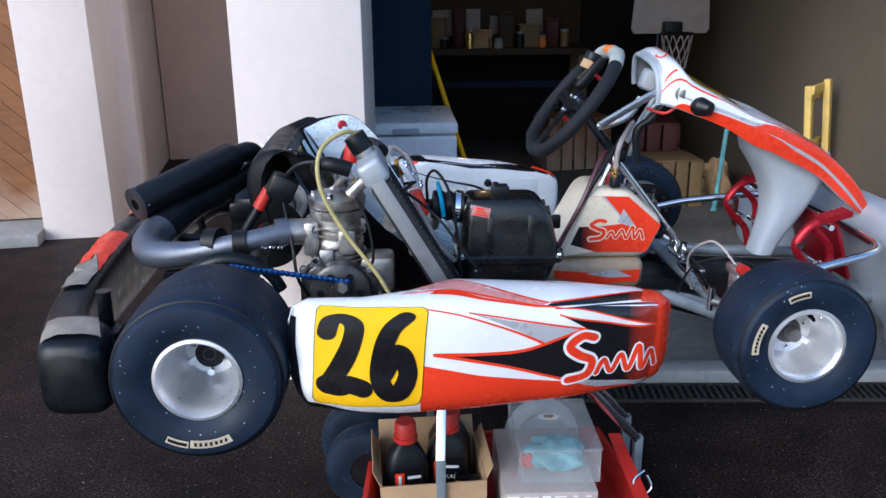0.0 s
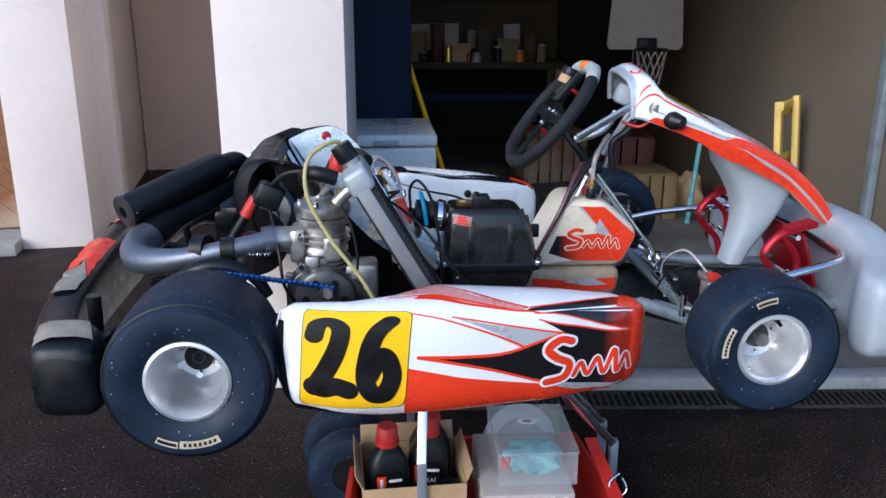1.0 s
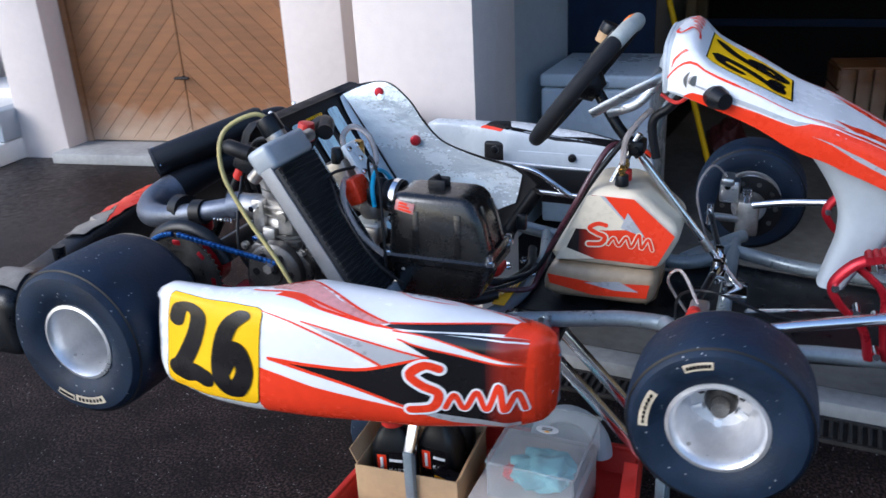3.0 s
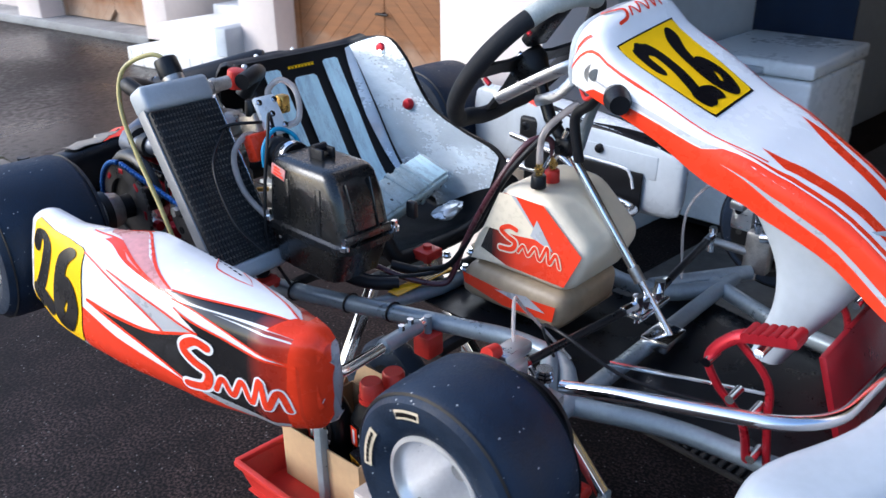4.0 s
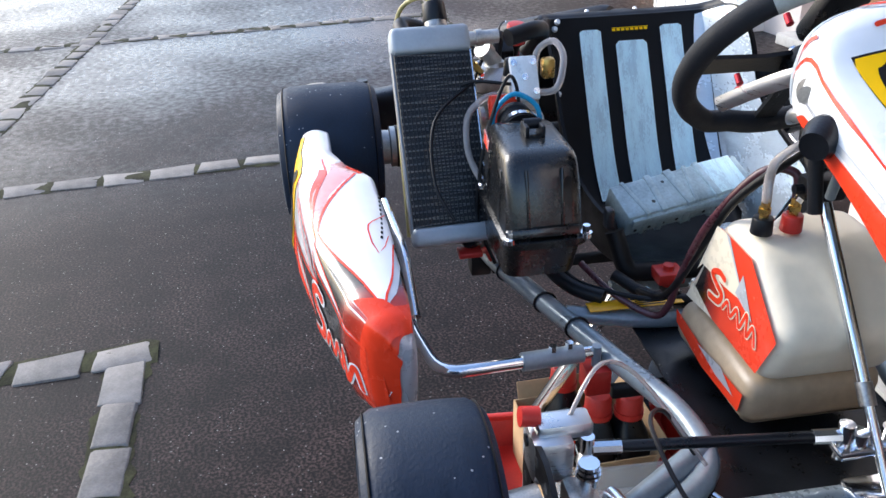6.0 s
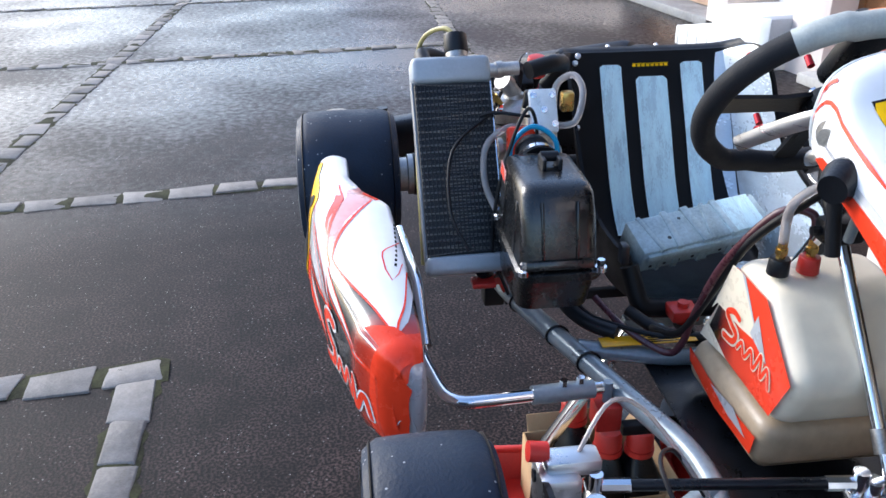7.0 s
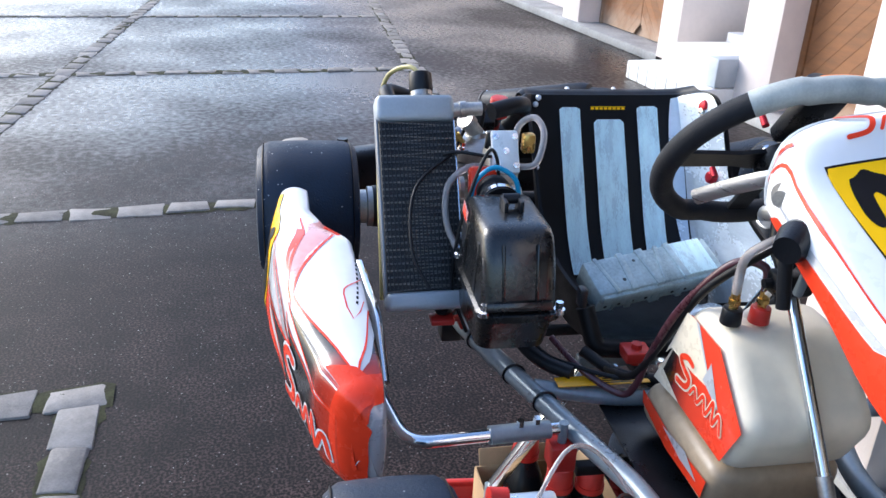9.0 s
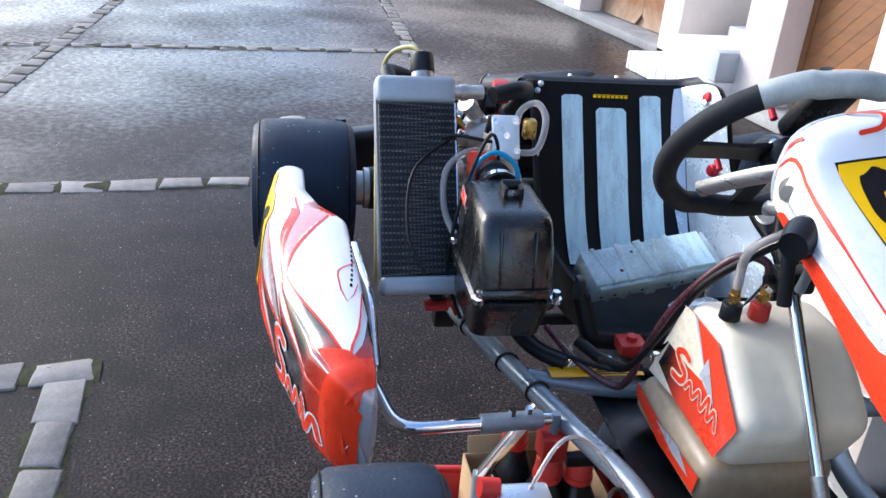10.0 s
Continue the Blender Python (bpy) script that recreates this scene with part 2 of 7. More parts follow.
def specks(key, scale, colour, share):
    """Sparse pale dust grains over a material."""
    n, l = M[key].node_tree.nodes, M[key].node_tree.links
    tc, vo, se = n.new("ShaderNodeTexCoord"), n.new("ShaderNodeTexVoronoi"), n.new("ShaderNodeSeparateColor")
    vo.inputs["Scale"].default_value = scale
    l.new(tc.outputs["Object"], vo.inputs["Vector"])
    l.new(vo.outputs["Color"], se.inputs[0])
    pick, dot, both, mix = n.new("ShaderNodeMath"), n.new("ShaderNodeMath"), n.new("ShaderNodeMath"), n.new("ShaderNodeMix")
    pick.operation, dot.operation, both.operation = "GREATER_THAN", "LESS_THAN", "MULTIPLY"
    pick.inputs[1].default_value, dot.inputs[1].default_value = 1 - share, 0.22
    l.new(se.outputs[0], pick.inputs[0])
    l.new(vo.outputs["Distance"], dot.inputs[0])
    l.new(pick.outputs[0], both.inputs[0])
    l.new(dot.outputs[0], both.inputs[1])
    mix.data_type = "RGBA"
    mix.inputs[7].default_value = (*colour, 1)
    l.new(both.outputs[0], mix.inputs[0])
    base = n["Principled BSDF"].inputs["Base Color"]
    l.new(base.links[0].from_socket, mix.inputs[6])
    l.new(mix.outputs[2], base)


specks("rubber", 170, (0.30, 0.31, 0.32), 0.06)
specks("tape", 60, (0.04, 0.05, 0.05), 0.10)

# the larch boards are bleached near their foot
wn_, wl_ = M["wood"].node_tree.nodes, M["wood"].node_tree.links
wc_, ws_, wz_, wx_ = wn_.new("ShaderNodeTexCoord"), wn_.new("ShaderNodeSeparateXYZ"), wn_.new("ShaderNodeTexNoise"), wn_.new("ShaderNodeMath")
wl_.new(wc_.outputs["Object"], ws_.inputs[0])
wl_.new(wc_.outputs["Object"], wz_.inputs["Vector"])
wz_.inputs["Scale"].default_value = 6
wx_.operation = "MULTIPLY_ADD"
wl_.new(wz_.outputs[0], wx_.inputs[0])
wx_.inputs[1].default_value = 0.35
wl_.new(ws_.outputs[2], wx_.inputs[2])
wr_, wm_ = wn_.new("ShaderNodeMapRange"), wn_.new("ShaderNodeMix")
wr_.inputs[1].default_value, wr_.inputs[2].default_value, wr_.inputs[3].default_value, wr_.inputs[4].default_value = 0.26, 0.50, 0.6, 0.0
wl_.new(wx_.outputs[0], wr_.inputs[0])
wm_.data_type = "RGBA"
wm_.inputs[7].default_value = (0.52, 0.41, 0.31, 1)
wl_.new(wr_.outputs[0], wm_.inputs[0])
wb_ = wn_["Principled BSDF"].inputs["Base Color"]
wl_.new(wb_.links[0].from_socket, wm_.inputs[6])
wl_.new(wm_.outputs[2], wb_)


# ---- shapes ----
def part(name, bm, material, parent=None, label="", smooth=40):
    """Links a bmesh as one mesh object, under a thing or a part."""
    me = bpy.data.meshes.new(name)
    bmesh.ops.recalc_face_normals(bm, faces=bm.faces)
    bm.to_mesh(me)
    bm.free()
    if smooth:
        me.polygons.foreach_set("use_smooth", [True] * len(me.polygons))
        me.set_sharp_from_angle(angle=radians(smooth))
    me.materials.append(M[material])
    ob = new(name, me)
    if parent:
        ob.parent = parent
    if label:
        ob["label"] = label
    return ob


def thing(name, m, label, category, group="", kind=""):
    ob = new(name)
    ob.empty_display_size = 0.1
    ob.matrix_world = m
    return tagged(ob, label, category, group, kind)


def moved(bm, m):
    bmesh.ops.transform(bm, matrix=m, verts=bm.verts)
    return bm


def join(*bms):
    out = bms[0]
    for b in bms[1:]:
        me = bpy.data.meshes.new("joined")
        b.to_mesh(me)
        b.free()
        out.from_mesh(me)
        bpy.data.meshes.remove(me)
    return out


def box(size, at=(0, 0, 0), bevel=0.0, seg=2, turn=(0, 0, 0)):
    bm = bmesh.new()
    bmesh.ops.create_cube(bm, size=1.0)
    bmesh.ops.scale(bm, vec=size, verts=bm.verts)
    if bevel:
        bmesh.ops.bevel(bm, geom=bm.edges[:], offset=min(bevel, min(size) * 0.49), segments=seg, affect="EDGES", profile=0.5)
    return moved(bm, pose(*at, *turn))


def rod(a, b, r, n=14, r2=None, bevel=0.0):
    """A cylinder or cone from a to b."""
    a, b = Vector(a), Vector(b)
    bm = bmesh.new()
    bmesh.ops.create_cone(bm, cap_ends=True, segments=n, radius1=r, radius2=r if r2 is None else r2, depth=(b - a).length)
    if bevel:
        rims = [e for e in bm.edges if len(e.link_faces) == 2 and any(len(f.verts) > 4 for f in e.link_faces)]
        bmesh.ops.bevel(bm, geom=rims, offset=bevel, segments=2, affect="EDGES", profile=0.5)
    q = (b - a).to_track_quat("Z", "Y").to_matrix().to_4x4()
    return moved(bm, Matrix.Translation((a + b) / 2) @ q)


def spline(pts, k=6, closed=False):
    """Catmull-Rom points through pts."""
    p = [Vector(q) for q in pts]
    out, n = [], len(p)
    for i in range(n if closed else n - 1):
        a = p[(i - 1) % n] if closed or i else p[0]
        b, c = p[i], p[(i + 1) % n]
        d = p[(i + 2) % n] if closed or i + 2 < n else p[-1]
        for j in range(k):
            t = j / k
            out.append(0.5 * ((2 * b) + (c - a) * t + (2 * a - 5 * b + 4 * c - d) * t * t + (3 * b - a - 3 * c + d) * t ** 3))
    if not closed:
        out.append(p[-1])
    return out


def bent(pts, rad=0.04, k=5):
    """A line through pts with its corners rounded."""
    p = [Vector(q) for q in pts]
    out = [p[0]]
    for a, b, c in zip(p, p[1:], p[2:]):
        u, v = a - b, c - b
        r = min(rad, u.length * 0.48, v.length * 0.48)
        s, e = b + u.normalized() * r, b + v.normalized() * r
        for j in range(k + 1):
            t = j / k
            out.append(s * (1 - t) ** 2 + b * 2 * t * (1 - t) + e * t * t)
    out.append(p[-1])
    return out


def sweep(path, r, n=12, closed=False, flat=1.0, cap=True):
    """A tube along path; r: a radius or one for each point. flat: squeeze across."""
    p = [Vector(q) for q in path]
    bm = bmesh.new()
    rings, N = [], len(p)
    up = None
    for i in range(N):
        a = p[i - 1] if i or closed else p[0]
        b = p[(i + 1) % N] if i + 1 < N or closed else p[-1]
        d = (b - a).normalized()
        if up is None:
            up = d.orthogonal().normalized() if abs(d.z) > 0.9 else Vector((0, 0, 1))
        up = (up - d * up.dot(d)).normalized()
        side = d.cross(up)
        rr = r[i] if isinstance(r, (list, tuple)) else r
        rings.append([bm.verts.new(p[i] + (side * math.cos(w) + up * math.sin(w) * flat) * rr)
                      for w in (2 * math.pi * j / n for j in range(n))])
    for i in range(N if closed else N - 1):
        A, B = rings[i], rings[(i + 1) % N]
        for j in range(n):
            bm.faces.new((A[j], A[(j + 1) % n], B[(j + 1) % n], B[j]))
    if not closed and cap:
        bm.faces.new(rings[0])
        bm.faces.new(rings[-1][::-1])
    return bm


def lathe(profile, n=40, axis="y", closed=False):
    """Turns a profile of (along, radius) about an axis."""
    bm = bmesh.new()
    rings = []
    for a, r in profile:
        ring = []
        for j in range(n):
            w = 2 * math.pi * j / n
            c, s = r * math.cos(w), r * math.sin(w)
            ring.append(bm.verts.new({"x": (a, c, s), "y": (c, a, s), "z": (c, s, a)}[axis]))
        rings.append(ring)
    pairs = list(zip(rings, rings[1:])) + ([(rings[-1], rings[0])] if closed else [])
    for A, B in pairs:
        for j in range(n):
            bm.faces.new((A[j], A[(j + 1) % n], B[(j + 1) % n], B[j]))
    if not closed:
        bm.faces.new(rings[0])
        bm.faces.new(rings[-1])
    return bm


def loft(rings, closed=True, caps=True):
    bm = bmesh.new()
    vs = [[bm.verts.new(q) for q in ring] for ring in rings]
    n = len(vs[0])
    for A, B in zip(vs, vs[1:]):
        for j in range(n if closed else n - 1):
            bm.faces.new((A[j], A[(j + 1) % n], B[(j + 1) % n], B[j]))
    if caps and closed:
        bm.faces.new(vs[0])
        bm.faces.new(vs[-1][::-1])
    return bm


def plate(poly, thick, m=None, bevel=0.0, seg=2):
    """A flat plate: poly in x, z; its thickness along y, centred."""
    bm = bmesh.new()
    vs = [bm.verts.new((x, -thick / 2, z)) for x, z in poly]
    f = bm.faces.new(vs)
    ext = bmesh.ops.extrude_face_region(bm, geom=[f])
    bmesh.ops.translate(bm, vec=(0, thick, 0), verts=[v for v in ext["geom"] if isinstance(v, bmesh.types.BMVert)])
    if bevel:
        bmesh.ops.bevel(bm, geom=bm.edges[:], offset=bevel, segments=seg, affect="EDGES", profile=0.5)
    return moved(bm, m) if m else bm


def thick(bm, d):
    """Gives an open sheet a thickness."""
    bmesh.ops.recalc_face_normals(bm, faces=bm.faces)
    bmesh.ops.solidify(bm, geom=bm.faces[:], thickness=d)
    return bm


def solid(name, size, at, material, label, bevel=0.004, turn=(0, 0, 0), kind="structure", category=""):
    ob = part(name, box(size, (0, 0, 0), bevel), material)
    ob.matrix_world = pose(*at, *turn)
    return tagged(ob, label, category or name.split("_")[0], kind=kind)


# ---- ground, facade and garage ----
ground = part("ground", box((400, 400, 0.2), (0, 0, -0.1)), "asphalt", smooth=0)
tagged(ground, "dark damp asphalt courtyard with pale chippings", "ground", kind="structure")

FY = 2.84          # face of the pillars of the long facade
P1 = (-1.21, -0.84)
P0 = (-3.22, -2.86)


def facade():
    solid("wall_pier", (0.37, 2.3, 3.2), ((P1[0] + P1[1]) / 2, FY + 1.15, 1.6), "plaster", "pale pink rendered pier beside the wooden garage door")
    solid("wall_pier", (0.36, 0.5, 3.2), ((P0[0] + P0[1]) / 2, FY + 0.25, 1.6), "plaster", "pale pink rendered pier between door and steps")
    # Out-of-view slab, added to keep sky light off the recess walls.
    solid("ceiling_recess", (1.25, 2.2, 0.12), (-0.22, FY + 1.2, 2.5), "plaster", "unseen slab added over the recess to shade it")
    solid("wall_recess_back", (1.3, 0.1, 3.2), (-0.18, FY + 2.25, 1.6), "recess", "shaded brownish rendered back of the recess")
    solid("door_sill", (1.69, 0.42, 0.07), (-2.055, 2.92, 0.035), "concrete", "worn pale concrete sill under the wooden garage door", 0.01)
    solid("wall_long", (2.5, 0.2, 3.2), (-2.0, FY + 0.62, 1.6), "plaster", "rendered wall behind the garage door")
    solid("wall_upper", (3.2, 0.5, 1.1), (-2.45, FY + 0.3, 2.75), "plaster", "rendered lintel wall over the garage door")


facade()


def wood_door(x0, x1, y, z0, z1, name):
    """A double garage door clad in diagonal boards that meet in a chevron."""
    d = thing(name, pose(0, 0, 0), "varnished larch garage door of diagonal boards", "door", kind="structure")
    part("frame", join(box((0.05, 0.06, z1 - z0), (x0 + 0.025, y, (z0 + z1) / 2), 0.004),
                       box((0.05, 0.06, z1 - z0), (x1 - 0.025, y, (z0 + z1) / 2), 0.004),
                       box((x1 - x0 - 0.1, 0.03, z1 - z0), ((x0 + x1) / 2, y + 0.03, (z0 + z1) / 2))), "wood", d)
    mid, w = (x0 + x1) / 2, 0.085
    for side in (-1, 1):
        a, b = (x0 + 0.055, mid - 0.004) if side < 0 else (mid + 0.004, x1 - 0.055)
        c = z0 - (b - a)
        while c < z1:
            # board between the lines z = c + s and z = c + w*1.4 + s, where s runs up towards the middle
            poly = []
            for k, top in ((0, 0), (1, 0), (1, 1), (0, 1)):
                x = (a if side < 0 else b) if k == 0 else (b if side < 0 else a)
                poly.append((x, c + k * (b - a) + top * (w * 1.414 - 0.0035)))
            c += w * 1.414
            if poly[1][1] < z0 or poly[0][1] > z1:
                continue
            bm = plate(poly, 0.016, pose(0, y - 0.012, 0))
            for zz, nn in ((z0 + 0.01, (0, 0, -1)), (z1, (0, 0, 1))):
                g = bm.verts[:] + bm.edges[:] + bm.faces[:]
                res = bmesh.ops.bisect_plane(bm, geom=g, plane_co=(0, 0, zz), plane_no=nn, clear_outer=True)
                cut = [e for e in res["geom_cut"] if isinstance(e, bmesh.types.BMEdge)]
                if cut:
                    bmesh.ops.edgeloop_fill(bm, edges=cut)
            if bm.faces:
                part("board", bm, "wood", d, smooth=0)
            else:
                bm.free()
    part("handle", join(rod((mid - 0.05, y - 0.05, 0.50), (mid + 0.05, y - 0.05, 0.50), 0.009),
                        rod((mid, y - 0.01, 0.50), (mid, y - 0.05, 0.50), 0.012)), "hose", d, "black lever handle")
    return d


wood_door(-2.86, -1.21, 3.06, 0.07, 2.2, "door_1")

# garage, turned a little against the long facade
GA = -11.0
G = pose(0.0, 0.86, 0, 0, 0, GA)


def in_garage(name, size, at, material, label, bevel=0.004, category="", kind="structure", turn=0):
    ob = part(name, box(size, (0, 0, 0), bevel), material)
    ob.matrix_world = G @ pose(*at, 0, 0, turn)
    return tagged(ob, label, category or name.split("_")[0], kind=kind)


in_garage("wall_pier", (0.41, 0.34, 3.2), (0.205, 0.17, 1.6), "plaster", "pale pink rendered pier at the open garage")
in_garage("wall_garage_left", (0.15, 4.6, 3.2), (0.08, 2.64, 1.6), "pale", "dim rendered side wall of the garage")
# Pale skin on the garage's hidden outer face, added to bounce light.
in_garage("wall_recess_right", (0.03, 4.4, 3.2), (-0.012, 2.60, 1.6), "plaster", "unseen pale wall added to bounce light into the recess")
in_garage("wall_garage_right", (0.2, 5.0, 3.2), (2.62, 2.5, 1.6), "inner", "cream side wall of the garage with its shade in the colour")
in_garage("wall_garage_back", (2.4, 0.15, 3.2), (1.3, 5.0, 1.6), "dark", "back wall of the garage, near black for the shade")
# Ceiling and lintel are unseen; their height trims the daylight coming in.
in_garage("ceiling", (2.9, 5.2, 0.15), (1.35, 2.5, 2.70), "ceiling", "unseen garage ceiling, near black for the shade")
in_garage("wall_lintel", (2.3, 0.3, 0.70), (1.45, 0.15, 2.85), "plaster", "unseen lintel added over the open garage")
in_garage("wall_right_front", (1.6, 0.3, 3.2), (3.40, 0.15, 1.6), "plaster", "pale rendered wall beside the garage")
in_garage("floor", (2.12, 4.95, 0.06), (1.52, 2.52, 0.022), "oldfloor", "worn grey concrete garage floor", 0.006)

# ---- kart ----
KART = pose(0.0765, 0.0675, 0.574, 0, 0.9, -6.5)
kart = thing("racing_kart", KART, "red, white and black racing kart raised on a red trolley", "kart")


def tyre_ring(w, r, rim):
    """Half profile of a slick tyre, from the inner to the outer bead."""
    h = w / 2
    return [(-h * 0.80, rim + 0.001), (-h * 0.93, rim + (r - rim) * 0.25), (-h, rim + (r - rim) * 0.55), (-h * 0.97, rim + (r - rim) * 0.80),
            (-h * 0.86, r - 0.006), (-h * 0.74, r - 0.001), (-h * 0.4, r + 0.0005), (0, r + 0.001), (h * 0.4, r + 0.0005), (h * 0.74, r - 0.001), (h * 0.86, r - 0.006),
            (h * 0.97, rim + (r - rim) * 0.80), (h, rim + (r - rim) * 0.55), (h * 0.93, rim + (r - rim) * 0.25), (h * 0.80, rim + 0.001)]


def wheel(x, y, z, w, r, side, steer=0):
    """A magnesium kart wheel with its slick tyre; side: -1 for the right one."""
    W = new("wheel")
    W.parent = kart
    W.matrix_local = pose(x, y, z, 0, 0, steer) @ Matrix.Diagonal((1, -side, 1, 1))
    rim, h = 0.0665, w / 2
    t = part("tyre", lathe(tyre_ring(w, r, rim), 64, closed=True), "rubber", W, "worn black slick tyre")
    for a in (0.86, -0.86):
        part("shoulder_line", lathe([(h * a - 0.0015, r - 0.0062), (h * a, r - 0.0030), (h * a + 0.0015, r - 0.0062)], 64, closed=True), "hose", t)
    prof = [(-0.80, rim + 0.005), (-0.86, rim + 0.0045), (-0.875, rim - 0.001), (-0.80, rim - 0.0065), (-0.62, rim - 0.010), (0.05, rim - 0.016), (0.22, rim - 0.021), (0.30, 0.044), (0.30, 0.024), (0.36, 0.024),
            (0.36, 0.044), (0.31, rim - 0.015), (0.62, rim - 0.005), (0.84, rim + 0.001), (0.86, rim + 0.005), (0.80, rim + 0.006), (0.70, rim - 0.001), (0.2, rim - 0.009), (-0.6, rim - 0.005), (-0.72, rim)]
    R_ = part("rim", lathe([(h * a, q) for a, q in prof], 56, closed=True), "magnesium", W, "dull silver magnesium rim")
    part("hub", lathe([(h * 0.10, 0.0), (h * 0.10, 0.011), (h * 0.14, 0.013), (h * 0.14, 0.021), (h * 0.24, 0.024), (h * 0.6, 0.026), (h * 0.6, 0.0)], 24), "darkalloy", W)
    part("axle_hole", rod((0, h * 0.095, 0), (0, h * 0.12, 0), 0.009, 18), "hose", W)
    for k in range(3):
        a = 2 * math.pi * k / 3 + 0.5
        c_, s_ = math.cos(a), math.sin(a)
        part("wheel_nut", rod((0.034 * c_, h * 0.12, 0.034 * s_), (0.034 * c_, h * 0.30, 0.034 * s_), 0.0065, 6), "chrome", W)
        part("web", moved(box((0.020, h * 0.10, 0.012), (0.036, h * 0.26, 0), 0.003), pose(0, 0, 0, 0, 60 - math.degrees(a), 0)), "magnesium", R_)
    for a in (1.1, 4.0):
        part("lip_screw", rod((0.0585 * math.cos(a), -h * 0.64, 0.0585 * math.sin(a)), (0.054 * math.cos(a), -h * 0.66, 0.054 * math.sin(a)), 0.0028, 8), "alloy", R_)
    part("valve", rod((0.030, h * 0.1, 0.036), (0.028, -h * 0.25, 0.033), 0.005, 10, 0.0035), "hose", W)
    return W


wheel(0.0, -0.573, 0.14, 0.205, 0.140, -1)
wheel(0.0, 0.573, 0.14, 0.205, 0.140, 1)
wheel(1.05, -0.508, 0.13, 0.135, 0.130, -1)
wheel(1.05, 0.508, 0.13, 0.135, 0.130, 1)


def lerp_rows(rows, x):
    for a, b in zip(rows, rows[1:]):
        if x <= b[0]:
            t = max(0.0, (x - a[0]) / (b[0] - a[0]))
            t = t * t * (3 - 2 * t) * 0.5 + t * 0.5
            return [p + (q - p) * t for p, q in zip(a, b)]
    return list(rows[-1])


# x, outer side, inner side, top, bottom
POD = ((0.139, -0.606, -0.585, 0.215, 0.126), (0.148, -0.622, -0.578, 0.238, 0.095), (0.172, -0.640, -0.574, 0.250, 0.072), (0.26, -0.648, -0.572, 0.250, 0.060),
       (0.33, -0.648, -0.552, 0.252, 0.054), (0.42, -0.644, -0.508, 0.258, 0.050), (0.60, -0.622, -0.496, 0.246, 0.049),
       (0.74, -0.586, -0.490, 0.230, 0.054), (0.785, -0.560, -0.490, 0.219, 0.061), (0.805, -0.538, -0.492, 0.205, 0.073), (0.812, -0.520, -0.496, 0.185, 0.09))


def pod_ring(x):
    _, yo, yi, zt, zb = lerp_rows(POD, x)
    h, w = zt - zb, yi - yo
    tuck = 0.020 * max(0.0, min(1.0, (x - 0.28) / 0.35))
    return [Vector((x, y, z)) for y, z in (
        (yo + w * 0.30 + tuck, zb), (yo + w * 0.06 + tuck, zb + h * 0.06), (yo - 0.008 + tuck, zb + h * 0.22), (yo - 0.002 + tuck * 0.55, zb + h * 0.45), (yo + 0.006 + tuck * 0.15, zb + h * 0.70), (yo + 0.013, zb + h * 0.86),
        (yo + 0.026 * min(1, w / 0.09), zb + h * 0.955), (yo + w * 0.55, zt), (yi - w * 0.14, zt - 0.004), (yi, zt - h * 0.10), (yi + 0.002, zb + h * 0.5), (yi - 0.004, zb + h * 0.06))]


def pod_at(x, s, lift=0.0):
    """The pod's skin: s runs from 0 at the lower edge up the outer face and over the top to 1 at the inner edge."""
    def q(xx, ss):
        ring = spline(pod_ring(xx), 8, closed=True)[0:8 * 9 + 1]
        f = max(0.0, min(1.0, ss)) * (len(ring) - 1)
        i = min(int(f), len(ring) - 2)
        return ring[i].lerp(ring[i + 1], f - i)
    c = q(x, s)
    if not lift:
        return c
    n = (q(x + 0.004, s) - q(x - 0.004, s)).cross(q(x, s + 0.01) - q(x, s - 0.01))
    n.normalize()
    return c + n * lift


def side_pod(sign):
    xs = [r[0] for r in POD[:3]] + [0.172 + (0.785 - 0.172) * i / 48 for i in range(1, 49)] + [0.797, 0.805, 0.812]
    bm = loft([spline(pod_ring(x), 8, closed=True) for x in xs])
    if sign > 0:
        bm = moved(bm, Matrix.Diagonal((1, -1, 1, 1)))
    return bm


pod = part("side_pod", side_pod(-1), "silver", kart, "glossy white side pod with red, black and silver flashes", 60)

def K(name, bm, material, parent=None, label="", smooth=40):
    """A part of the kart, in the kart's own axes (x ahead, y to its left, z up from its wheels' foot)."""
    return part(name, bm, material, parent or kart, label, smooth)


# prints on curved skins
def print_poly(fn, poly, lift, step=(0.02, 0.04)):
    """A thin printed patch: poly in the skin's own two coordinates."""
    bm = bmesh.new()
    bm.faces.new([bm.verts.new((a, b, 0)) for a, b in poly])
    for axis in (0, 1):
        lo, hi = min(p[axis] for p in poly), max(p[axis] for p in poly)
        k = lo + step[axis]
        while k < hi:
            co, no = [0, 0, 0], [0, 0, 0]
            co[axis], no[axis] = k, 1
            bmesh.ops.bisect_plane(bm, geom=bm.verts[:] + bm.edges[:] + bm.faces[:], plane_co=co, plane_no=no)
            k += step[axis]
    bmesh.ops.triangulate(bm, faces=[f for f in bm.faces if len(f.verts) > 4])
    for v in bm.verts:
        v.co = fn(v.co.x, v.co.y, lift)
    return bm


